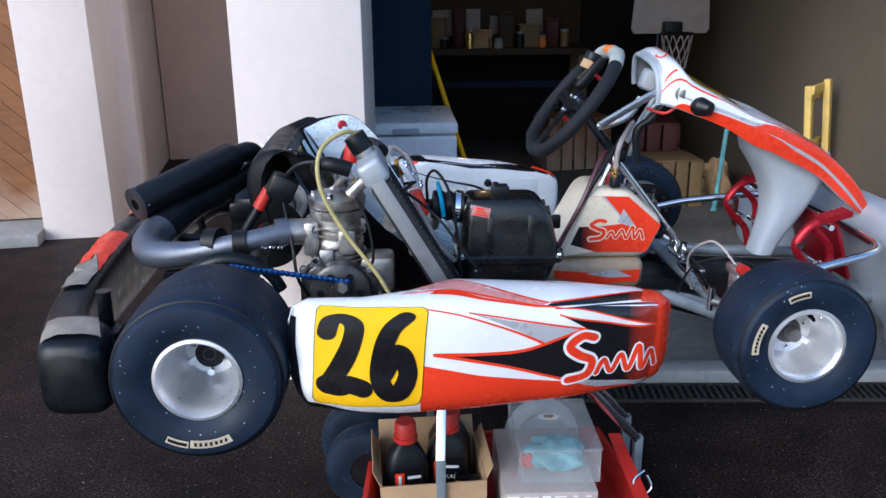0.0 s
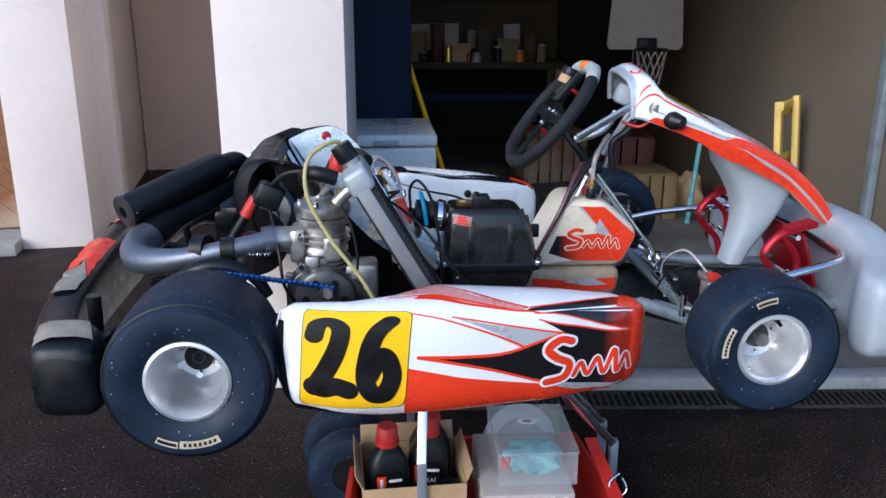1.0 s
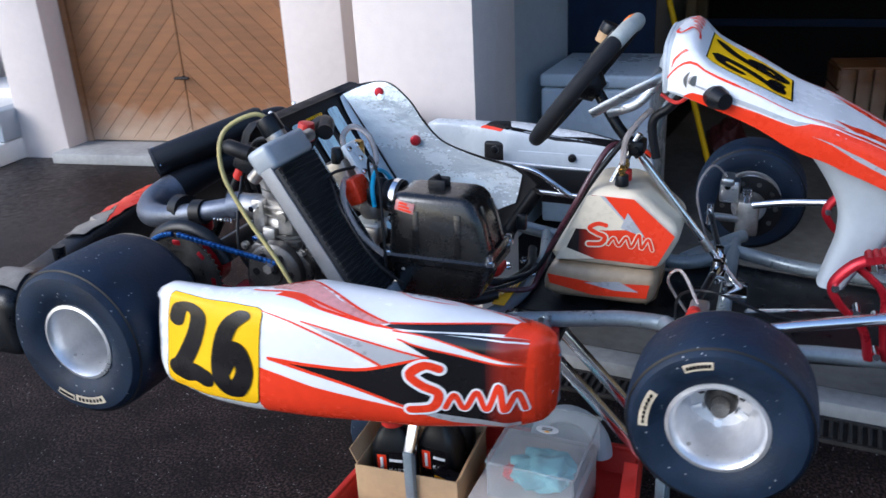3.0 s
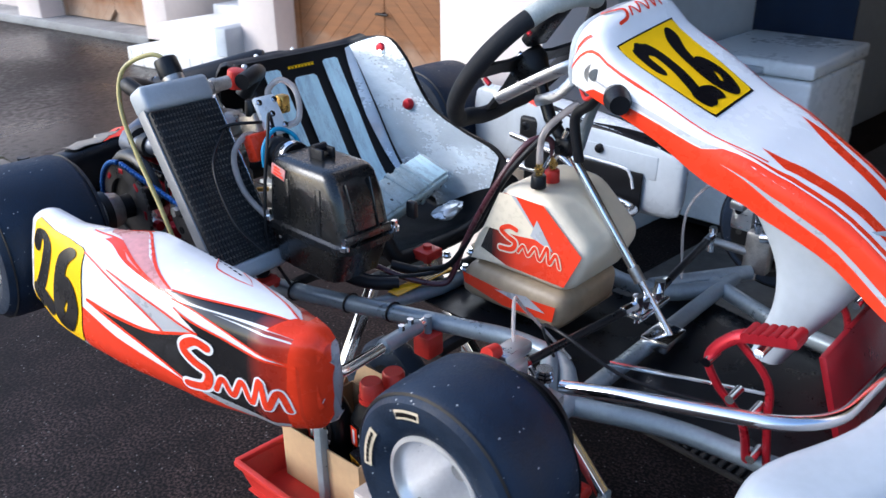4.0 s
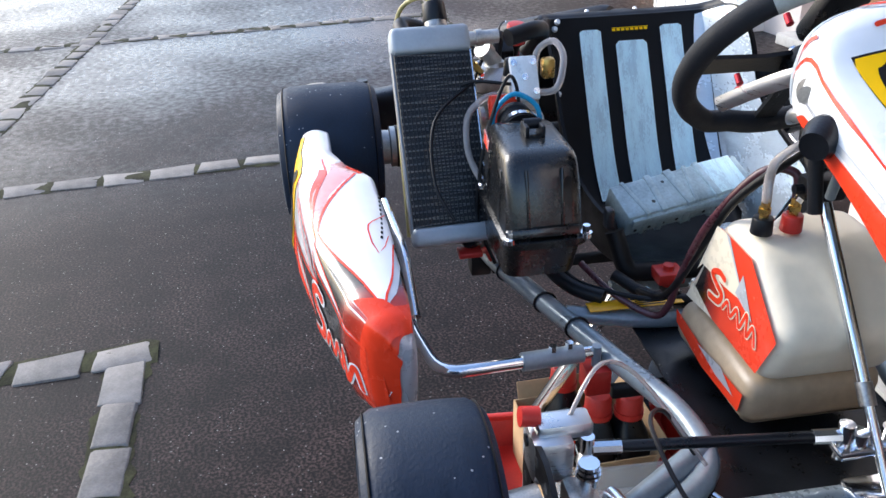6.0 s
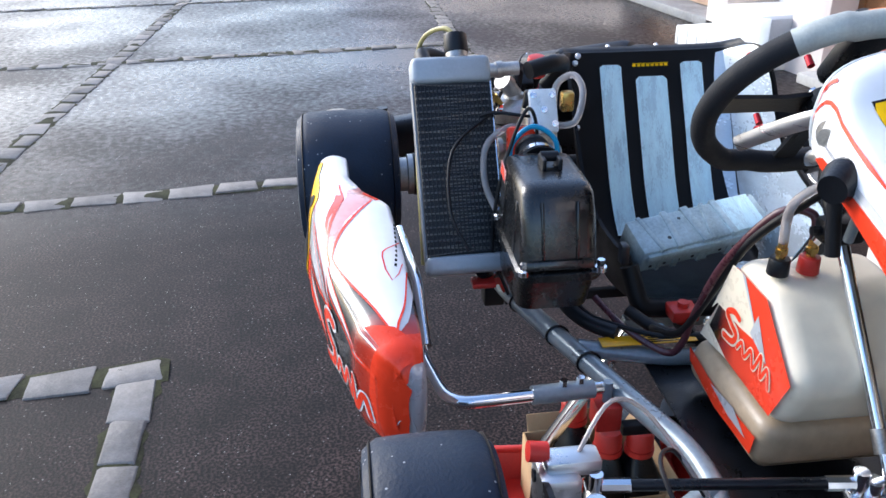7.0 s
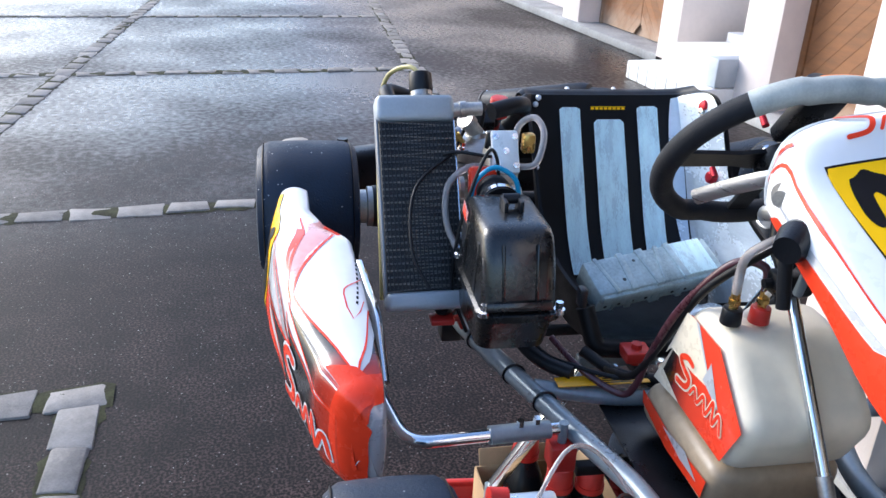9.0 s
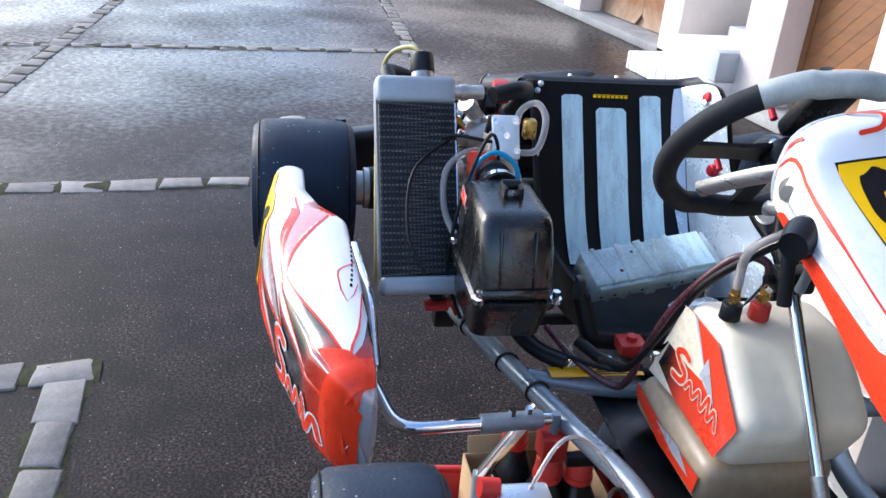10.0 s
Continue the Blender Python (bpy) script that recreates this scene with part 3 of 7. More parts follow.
def print_stroke(fn, pts, width, lift, k=6, ratio=1.0, taper=False):
    """A brush stroke along pts; ratio: how much the second coordinate is stretched on the skin against the first."""
    p = [Vector((a, b * ratio, 0)) for a, b in pts]
    p = spline(p, k) if k else p
    bm, rows = bmesh.new(), []
    for i, c in enumerate(p):
        d = (p[min(i + 1, len(p) - 1)] - p[max(i - 1, 0)]).normalized()
        s = Vector((-d.y, d.x, 0)) * width / 2
        if taper:
            s *= 0.15 + 0.85 * math.sin(math.pi * (0.08 + 0.84 * i / (len(p) - 1)))
        ends = [(c, s)]
        if i in (0, len(p) - 1) and not taper:
            ends += [(c + d * (width / 2 * math.sin(radians(a)) * (1 if i else -1)), s * math.cos(radians(a))) for a in (22, 45, 65, 82)]
            ends = ends if i else ends[::-1]
        for c, s in ends:
            rows.append([bm.verts.new(fn(q.x, q.y / ratio, lift)) for q in (c + s, c, c - s)])
    for A, B in zip(rows, rows[1:]):
        for j in (0, 1):
            bm.faces.new((A[j], A[j + 1], B[j + 1], B[j]))
    return bm


TWO = ((0.10, 0.70), (0.22, 0.93), (0.50, 0.99), (0.74, 0.84), (0.66, 0.56), (0.38, 0.30), (0.08, 0.08))
TWO_FOOT = ((0.05, 0.10), (0.30, 0.07), (0.60, 0.12), (0.92, 0.08))
SIX = ((0.80, 0.97), (0.48, 0.78), (0.24, 0.48), (0.16, 0.22), (0.34, 0.04), (0.62, 0.05), (0.82, 0.24), (0.72, 0.42), (0.50, 0.44), (0.26, 0.26))


def digits(fn, u0, u1, v0, v1, width, lift, ratio):
    """The race number 26 in brush strokes."""
    w = (u1 - u0)
    out = []
    for ox, strokes in ((0.0, (TWO, TWO_FOOT)), (0.53, (SIX,))):
        for st in strokes:
            out.append(print_stroke(fn, [(u0 + w * (ox + 0.46 * a), v0 + (v1 - v0) * b) for a, b in st], width, lift, 7, ratio))
            lift += 0.0003
    return join(*out)


M["capmetal"] = mat("sooty_steel", (0.06, 0.058, 0.06), 0.5, 0.5, var=0.35, scale=40)
# Near black for the outlet disc; the unlit bore is only coloured in.
M["bore_black"] = mat("bore_black", (0.002, 0.002, 0.002), 0.95, spec=0.1)


def fade_mat(key, lo, hi):
    """Black print that fades to red along x."""
    m = M[key] = mat("black_to_red_print", RED, 0.25, coat=0.5)
    fn_, fl_ = m.node_tree.nodes, m.node_tree.links
    fc, fs, fr, fm = fn_.new("ShaderNodeTexCoord"), fn_.new("ShaderNodeSeparateXYZ"), fn_.new("ShaderNodeMapRange"), fn_.new("ShaderNodeMix")
    fl_.new(fc.outputs["Object"], fs.inputs[0])
    fr.inputs[1].default_value, fr.inputs[2].default_value = lo, hi
    fl_.new(fs.outputs[0], fr.inputs[0])
    fm.data_type = "RGBA"
    fm.inputs[6].default_value, fm.inputs[7].default_value = (0.010, 0.009, 0.010, 1), (*RED, 1)
    fl_.new(fr.outputs[0], fm.inputs[0])
    fl_.new(fm.outputs[2], fn_["Principled BSDF"].inputs["Base Color"])


fade_mat("fade", 0.715, 0.80)
fade_mat("tankfade", 0.745, 0.800)


def bolt(at, axis, r=0.006, h=0.008, material="chrome", parent=None, name="bolt"):
    a = Vector(axis).normalized()
    at = Vector(at)
    return K(name, join(rod(at, at + a * h * 0.4, r * 1.5, 14), rod(at + a * h * 0.3, at + a * h, r, 6)), material, parent)


# chassis tubes
for s in (-1, 1):
    rail = bent([(-0.13, s * 0.31, 0.078), (0.36, s * 0.325, 0.072), (0.52, s * 0.272, 0.070), (0.86, s * 0.150, 0.070), (0.96, s * 0.155, 0.070), (1.03, s * 0.255, 0.072)], 0.10)
    K("main_rail", sweep(rail, 0.016, 14), "steel", None, "grey steel chassis tube")
    K("front_rail", sweep(bent([(1.0, s * 0.262, 0.072), (1.16, s * 0.192, 0.070), (1.42, s * 0.165, 0.068)], 0.06), 0.015, 14), "steel")
    K("spindle_tube", sweep([(0.93, s * 0.16, 0.076), (1.045, s * 0.335, 0.078)], 0.015, 12), "steel")
K("rear_cross_tube", sweep([(-0.13, -0.31, 0.078), (-0.13, 0.31, 0.078)], 0.015), "steel")
K("seat_cross_tube", sweep(bent([(0.60, -0.235, 0.072), (0.63, -0.1, 0.062), (0.63, 0.1, 0.062), (0.60, 0.235, 0.072)], 0.05), 0.014), "steel")
K("front_cross_tube", sweep([(1.03, -0.30, 0.074), (1.03, 0.30, 0.074)], 0.014), "steel")
K("nose_cross_tube", sweep([(1.40, -0.165, 0.068), (1.40, 0.165, 0.068)], 0.013), "steel")
for x in (0.45, 0.56, 0.64):
    y = -0.325 + (x - 0.36) * 0.335 if x < 0.52 else -0.272 + (x - 0.52) * 0.359
    K("cable_tie", sweep([(x, y + 0.018 * math.cos(a), 0.071 + 0.018 * math.sin(a)) for a in [2 * math.pi * j / 14 for j in range(14)]], 0.0022, 6, closed=True), "hose")
sticker = K("warning_sticker", box((0.026, 0.15, 0.0016), (0.615, -0.13, 0.0885), 0.0005), "label_yellow", None, "yellow warning sticker with small print")
for i in range(4):
    K("print_bar", box((0.0022, 0.05, 0.0006), (0.607 + i * 0.0055, -0.11 + (i % 2) * 0.006, 0.0897)), "ink", sticker)
tray = [(0.60, 0.135), (0.90, 0.135), (1.0, 0.23), (1.12, 0.20), (1.39, 0.155)]
K("floor_tray", moved(plate([(x, y) for x, y in tray] + [(x, -y) for x, y in tray[::-1]], 0.003), pose(0, 0, 0.050, 90, 0, 0) @ Matrix.Diagonal((1, 1, -1, 1))), "black", None, "black aluminium floor tray")

# rear axle, hubs, sprocket, chain, brake
K("rear_axle", sweep([(0, -0.56, 0.14), (0, 0.56, 0.14)], 0.025, 20), "hose", None, "black steel rear axle")
for s in (-1, 1):
    K("rear_hub", moved(lathe([(-0.05, 0.0), (-0.05, 0.041), (-0.026, 0.043), (-0.024, 0.036), (-0.006, 0.036), (-0.004, 0.043), (0.012, 0.043), (0.05, 0.034), (0.05, 0.0)], 28), pose(0, s * 0.445, 0.14)), "alloy")
    K("hub_band", moved(lathe([(-0.008, 0.040), (-0.008, 0.0445), (0.008, 0.0445), (0.008, 0.040)], 28, closed=True), pose(0, s * 0.43, 0.14)), "hose")
    K("bearing_carrier", join(moved(lathe([(-0.015, 0.026), (-0.015, 0.047), (0.015, 0.047), (0.015, 0.026)], 28, closed=True), pose(0, s * 0.29, 0.14)),
                              box((0.05, 0.022, 0.05), (0, s * 0.29, 0.10), 0.006)), "anod", None, "red anodised bearing carrier")
sprocket = K("sprocket", join(moved(lathe([(-0.0025, 0.060), (-0.0025, 0.092), (0.0025, 0.092), (0.0025, 0.060)], 60, closed=True), pose(0, -0.374, 0.14)),
                              moved(lathe([(-0.003, 0.026), (-0.003, 0.066), (0.003, 0.066), (0.003, 0.026)], 40, closed=True), pose(0, -0.366, 0.14))), "darkalloy", None, "dark toothed rear sprocket")
for k in range(48):
    a = 2 * math.pi * k / 48
    K("tooth", moved(box((0.006, 0.004, 0.005), (0.094, 0, 0), 0.001), pose(0, -0.374, 0.14, 0, math.degrees(a), 0)), "darkalloy", sprocket)
for k in range(8):
    a = 2 * math.pi * k / 8
    K("slot", moved(box((0.012, 0.008, 0.020), (0.077, 0, 0), 0.003), pose(0, -0.374, 0.14, 0, math.degrees(a), 0)), "anod", sprocket)
K("sprocket_guard", sweep([(0.105 * math.cos(a), -0.352, 0.14 + 0.105 * math.sin(a)) for a in [radians(20 + 7 * j) for j in range(22)]], 0.006, 8, flat=2.2), "black", None, "black plastic chain guard")
chain = join(*[moved(box((0.0108, 0.009, 0.0105), (0, 0, 0), 0.003), pose(0.012 + 0.215 * t, -0.378, 0.235 - 0.034 * t, 0, 9, 0)) for t in [j / 21 for j in range(22)]],
             *[moved(box((0.0108, 0.009, 0.0105), (0, 0, 0), 0.003), pose(0.095 * math.sin(-a), -0.378, 0.14 + 0.095 * math.cos(a), 0, -math.degrees(a), 0)) for a in [radians(6 * j) for j in range(1, 16)]])
K("chain", chain, "chain", None, "blue metal drive chain")
K("brake_disc", moved(lathe([(-0.004, 0.030), (-0.004, 0.093), (0.004, 0.093), (0.004, 0.030)], 48, closed=True), pose(0, 0.17, 0.14)), "hose", None, "dark steel rear brake disc")
K("brake_caliper", box((0.06, 0.05, 0.05), (-0.06, 0.17, 0.20), 0.010), "black")
K("bearing_bolt_plate", join(box((0.075, 0.02, 0.030), (-0.005, -0.30, 0.232), 0.008), rod((-0.005, -0.30, 0.245), (-0.005, -0.30, 0.258), 0.010, 12)), "anod", None, "red anodised engine mount")

# engine
eng = K("engine", box((0.15, 0.13, 0.085), (0.205, -0.265, 0.145), 0.018, 3), "darkalloy", None, "greasy grey two-stroke engine block")
K("crankcase_cover", moved(lathe([(-0.022, 0.0), (-0.022, 0.040), (-0.014, 0.054), (0.02, 0.060), (0.02, 0.0)], 36), pose(0.205, -0.335, 0.150)), "darkalloy", eng)
K("clutch", moved(lathe([(-0.016, 0.0), (-0.016, 0.020), (-0.013, 0.022), (-0.013, 0.052), (-0.008, 0.058), (0.004, 0.060), (0.012, 0.060), (0.012, 0.0)], 40), pose(0.212, -0.352, 0.172)), "darkalloy", eng)
for k in range(6):
    a = k * math.pi / 3
    K("clutch_hole", rod((0.212 + 0.038 * math.cos(a), -0.3665, 0.172 + 0.038 * math.sin(a)), (0.212 + 0.038 * math.cos(a), -0.360, 0.172 + 0.038 * math.sin(a)), 0.0075, 14), "hose", eng)
K("drive_sprocket", moved(lathe([(-0.004, 0.0), (-0.004, 0.014), (0.004, 0.017), (0.004, 0.0)], 14), pose(0.218, -0.378, 0.192)), "darkalloy", eng)
K("drive_nut", rod((0.218, -0.380, 0.192), (0.218, -0.392, 0.192), 0.010, 6), "alloy", eng)
K("cylinder", moved(lathe([(0.185, 0.0), (0.185, 0.058), (0.200, 0.058), (0.203, 0.050), (0.212, 0.047), (0.240, 0.045), (0.246, 0.051), (0.256, 0.051), (0.262, 0.046), (0.300, 0.047), (0.306, 0.053), (0.320, 0.055), (0.326, 0.0)], 32, "z"), pose(0.205, -0.265, 0)), "alloy", eng, "grimy cast alloy cylinder")
for a in (200, 250, 300, 340):
    p = Vector((0.205 + 0.054 * math.cos(radians(a)), -0.265 + 0.054 * math.sin(radians(a)), 0.200))
    bolt(p, (0, 0, 1), 0.0055, 0.012, "alloy", eng)
K("cylinder_boss", join(box((0.034, 0.020, 0.050), (0.225, -0.318, 0.262), 0.006), rod((0.225, -0.322, 0.275), (0.225, -0.336, 0.275), 0.010, 14)), "alloy", eng)
K("cylinder_boss", box((0.030, 0.018, 0.034), (0.185, -0.318, 0.232), 0.006), "alloy", eng)
K("case_web", plate([(0.135, 0.20), (0.165, 0.225), (0.20, 0.215), (0.26, 0.215), (0.285, 0.19), (0.285, 0.12), (0.15, 0.10), (0.135, 0.13)], 0.020, pose(0, -0.335, 0), 0.005), "darkalloy", eng)
K("sensor_lead", sweep(spline([(0.25, -0.335, 0.20), (0.275, -0.345, 0.23), (0.27, -0.335, 0.29), (0.25, -0.315, 0.34), (0.22, -0.29, 0.38)]), 0.0032, 8), "hose")
K("temp_sensor", join(rod((0.232, -0.295, 0.352), (0.238, -0.310, 0.372), 0.007, 6), rod((0.238, -0.310, 0.372), (0.243, -0.322, 0.388), 0.005, 10)), "brass", eng)
K("cylinder_head", moved(lathe([(-0.014, 0), (-0.014, 0.054), (-0.008, 0.057), (0.006, 0.057), (0.016, 0.044), (0.022, 0.020), (0.030, 0.016), (0.030, 0)], 32, "z"), pose(0.205, -0.265, 0.337)), "alloy", eng)
for k in range(6):
    a = k * math.pi / 3 + 0.3
    bolt((0.205 + 0.046 * math.cos(a), -0.265 + 0.046 * math.sin(a), 0.345), (0, 0, 1), 0.006, 0.012, "chrome", eng)
K("intake_block", box((0.07, 0.075, 0.075), (0.283, -0.265, 0.185), 0.012), "alloy", eng)
K("exhaust_port", join(box((0.03, 0.075, 0.07), (0.155, -0.275, 0.265), 0.008), rod((0.15, -0.285, 0.275), (0.105, -0.295, 0.278), 0.026, 20)), "alloy", eng)
for dz in (-0.03, 0.03):
    K("stud", rod((0.165, -0.325, 0.262 + dz), (0.165, -0.345, 0.262 + dz), 0.006, 8), "chrome", eng)
for k, (x, z) in enumerate(((0.150, 0.20), (0.150, 0.10), (0.262, 0.11), (0.272, 0.185), (0.165, 0.222))):
    bolt((x, -0.332, z), (0, -1, 0), 0.0065, 0.010, "alloy", eng)
for z_ in (0.218, 0.228, 0.270, 0.284):
    K("cylinder_fin", moved(lathe([(z_, 0.046), (z_, 0.056), (z_ + 0.004, 0.056), (z_ + 0.004, 0.046)], 28, "z", closed=True), pose(0.205, -0.265, 0)), "alloy", eng)
K("water_outlet", join(rod((0.205, -0.265, 0.365), (0.222, -0.290, 0.392), 0.014, 16), rod((0.216, -0.281, 0.384), (0.224, -0.293, 0.396), 0.0165, 16)), "alloy", eng)
K("spark_cap", join(rod((0.205, -0.265, 0.366), (0.196, -0.258, 0.402), 0.010, 14), rod((0.196, -0.258, 0.402), (0.184, -0.252, 0.410), 0.008, 12)), "hose", eng)
for x_, z_ in ((0.140, 0.215), (0.150, 0.150), (0.270, 0.215), (0.285, 0.150), (0.205, 0.105)):
    K("case_bolt", join(rod((x_, -0.338, z_), (x_, -0.348, z_), 0.0075, 12), rod((x_, -0.348, z_), (x_, -0.352, z_), 0.0045, 6)), "alloy", eng)
K("stator_lead", sweep(spline([(0.15, -0.345, 0.16), (0.13, -0.35, 0.20), (0.12, -0.33, 0.26), (0.10, -0.27, 0.33)]), 0.0034, 8), "hose", eng)
K("engine_mount", box((0.24, 0.11, 0.022), (0.20, -0.295, 0.088), 0.005), "darkalloy", None, "dark engine mounting plate")
K("mount_clamp", join(box((0.035, 0.04, 0.03), (0.125, -0.335, 0.112), 0.005), rod((0.10, -0.36, 0.118), (0.085, -0.36, 0.118), 0.010, 8)), "anod", None, "red anodised clamp")
K("ignition_box", box((0.055, 0.04, 0.050), (0.095, -0.23, 0.352), 0.008, 2, (0, 25, 0)), "black", None, "black ignition coil box")
K("spark_lead", sweep(spline([(0.205, -0.265, 0.37), (0.18, -0.26, 0.405), (0.13, -0.245, 0.40), (0.09, -0.225, 0.36), (0.05, -0.20, 0.30)]), 0.005, 8), "hose")
K("seat_strut", sweep([(-0.06, -0.20, 0.14), (0.085, -0.20, 0.375)], 0.011, 12), "black", None, "black seat strut")
K("strut_band", sweep([(0.040, -0.20, 0.302), (0.064, -0.20, 0.341)], 0.0135, 12), "redplastic", None, "red band")

# carburettor side
K("carb_body", join(box((0.055, 0.052, 0.070), (0.318, -0.245, 0.340), 0.006, 2, (0, -20, 0)), rod((0.34, -0.235, 0.30), (0.40, -0.240, 0.275), 0.026, 20)), "alloy", None, "silver carburettor body")
K("carb_cover", box((0.012, 0.046, 0.074), (0.352, -0.247, 0.376), 0.004, 2, (0, -32, 0)), "cover", None, "bright carburettor cover plate")
for dy, dz in ((-0.018, -0.024), (0.018, -0.024), (-0.018, 0.024), (0.018, 0.024), (0.0, 0.0)):
    bolt((0.357 - dz * 0.6, -0.247 + dy * 0.9, 0.380 + dz * 0.85), (0.85, 0, 0.53), 0.0038, 0.006, "chrome")
K("reed_block", box((0.030, 0.05, 0.050), (0.366, -0.284, 0.330), 0.006, 2, (0, -20, 0)), "red", None, "red reed block")
K("inlet_rubber", moved(lathe([(-0.03, 0.0), (-0.03, 0.028), (-0.012, 0.030), (-0.006, 0.026), (0.004, 0.031), (0.012, 0.027), (0.03, 0.033), (0.03, 0)], 26, "x"), pose(0.424, -0.274, 0.322, 0, 6, 0)), "hose", None, "black inlet rubber")
K("hose_clip", moved(lathe([(-0.005, 0.031), (-0.005, 0.034), (0.005, 0.034), (0.005, 0.031)], 26, "x", closed=True), pose(0.443, -0.274, 0.320, 0, 6, 0)), "chrome")
K("blue_tube", sweep(spline([(0.415, -0.314, 0.310), (0.410, -0.308, 0.345), (0.405, -0.276, 0.368), (0.412, -0.241, 0.348), (0.425, -0.236, 0.305)]), 0.0042, 8), "blue", None, "bright blue breather tube")
for pts, r, m in (
        ([(0.350, -0.225, 0.350), (0.365, -0.195, 0.360), (0.345, -0.180, 0.405), (0.315, -0.190, 0.425), (0.305, -0.215, 0.405), (0.325, -0.222, 0.36)], 0.0058, "clearhose"),
        ([(0.34, -0.265, 0.34), (0.35, -0.305, 0.350), (0.37, -0.345, 0.325), (0.40, -0.350, 0.27), (0.435, -0.33, 0.225)], 0.0058, "clearhose"),
        ([(0.345, -0.215, 0.30), (0.38, -0.190, 0.27), (0.40, -0.185, 0.23)], 0.0048, "clearhose"),
        ([(0.30, -0.30, 0.36), (0.34, -0.34, 0.365), (0.40, -0.405, 0.33), (0.46, -0.415, 0.25), (0.50, -0.39, 0.20)], 0.0028, "hose"),
        ([(0.33, -0.25, 0.36), (0.36, -0.28, 0.372), (0.345, -0.33, 0.375), (0.33, -0.36, 0.36)], 0.0030, "hose")):
    K("fuel_hose" if m == "clearhose" else "cable", sweep(spline(pts), r, 10), m)
K("fuel_pump", box((0.022, 0.022, 0.034), (0.33, -0.202, 0.385), 0.005), "brass", None, "amber fuel filter")
K("black_cap", rod((0.318, -0.262, 0.372), (0.316, -0.262, 0.402), 0.014, 18, 0.010, 0.003), "black")

K("float_bowl", join(box((0.050, 0.046, 0.040), (0.372, -0.248, 0.232), 0.010, 3), rod((0.372, -0.248, 0.212), (0.372, -0.248, 0.198), 0.012, 6)), "alloy", None, "greasy alloy float bowl")
K("bowl_flange", box((0.060, 0.056, 0.007), (0.370, -0.248, 0.255), 0.002), "cover")
for dx, dy in ((-0.022, -0.020), (0.022, -0.020), (-0.022, 0.020), (0.022, 0.020)):
    bolt((0.370 + dx, -0.248 + dy, 0.258), (0, 0, 1), 0.003, 0.005, "chrome")
K("carb_throat", moved(lathe([(-0.02, 0.0), (-0.02, 0.021), (-0.012, 0.025), (0.012, 0.025), (0.02, 0.021), (0.02, 0.0)], 24, "z"), pose(0.385, -0.262, 0.292)), "alloy", None, "alloy carburettor slide housing")
K("slide_cap", rod((0.385, -0.262, 0.312), (0.386, -0.262, 0.330), 0.022, 18, 0.018, 0.003), "black")
K("throttle_cable", sweep(spline([(0.386, -0.262, 0.33), (0.384, -0.268, 0.375), (0.40, -0.285, 0.395), (0.425, -0.31, 0.36), (0.44, -0.335, 0.28), (0.45, -0.345, 0.18), (0.47, -0.32, 0.10)]), 0.0030, 8), "hose", None, "black throttle cable")
K("idle_screw", rod((0.365, -0.275, 0.245), (0.355, -0.300, 0.248), 0.0045, 10), "brass")
K("water_hose", sweep(spline([(0.445, -0.36, 0.135), (0.42, -0.345, 0.110), (0.36, -0.325, 0.105), (0.30, -0.31, 0.125)]), 0.013, 14), "hose", None, "black lower water hose")
for x, y, z in ((0.43, -0.352, 0.117), (0.31, -0.312, 0.120)):
    K("hose_clip", moved(lathe([(-0.005, 0.0135), (-0.005, 0.0155), (0.005, 0.0155), (0.005, 0.0135)], 22, "x", closed=True), pose(x, y, z, 0, 0, 14)), "chrome")

# radiator
RAD = Matrix.Translation((0.365, -0.391, 0.285)) @ pose(0, 0, 0, 0, -31, 2)
rad = K("radiator", moved(box((0.040, 0.128, 0.285), (0, 0, 0), 0.003), RAD), "core", None, "aluminium radiator with a black finned core")
for s in (-1, 1):
    K("side_rail", moved(box((0.026, 0.004, 0.30), (-0.002, s * 0.0655, 0), 0.001), RAD), "rail", rad, "dull aluminium side plate")
for k in range(50):
    K("fin", moved(box((0.0025, 0.126, 0.0020), (0.0200, 0, -0.138 + k * 0.00563), 0, 2, (3.4 - 6.8 * (k % 2), 14 * math.sin(k * 1.3), 0)), RAD), "darkalloy", rad, smooth=0)
for k in range(19):
    K("core_tube", moved(box((0.0034, 0.0022, 0.282), (0.0206, -0.0594 + k * 0.0066, 0)), RAD), "core", rad, smooth=0)
K("edge_trim", moved(box((0.004, 0.0035, 0.286), (0.0215, 0.0640, 0), 0.001), RAD), "chrome", rad, "bright aluminium edge")
K("top_tank", moved(box((0.048, 0.134, 0.046), (0, 0, 0.166), 0.010, 3), RAD), "castmatt", rad, "cast aluminium top tank")
K("bottom_tank", moved(box((0.048, 0.134, 0.032), (0, 0, -0.158), 0.010, 3), RAD), "castmatt", rad)
K("filler_neck", moved(rod((0, 0.015, 0.186), (0, 0.015, 0.200), 0.019, 22), RAD), "alloy", rad)
K("filler_cap", moved(join(rod((0, 0.015, 0.198), (0, 0.015, 0.232), 0.021, 12, 0.020, 0.003)), RAD), "black", rad, "black plastic filler cap")
K("outlet", moved(join(rod((-0.005, 0.066, 0.168), (-0.005, 0.120, 0.170), 0.012, 16), rod((-0.005, 0.080, 0.168), (-0.005, 0.092, 0.169), 0.0145, 16)), RAD), "alloy", rad)
K("inlet_spout", moved(rod((-0.02, -0.03, 0.160), (-0.06, -0.03, 0.150), 0.012, 16), RAD), "alloy", rad)
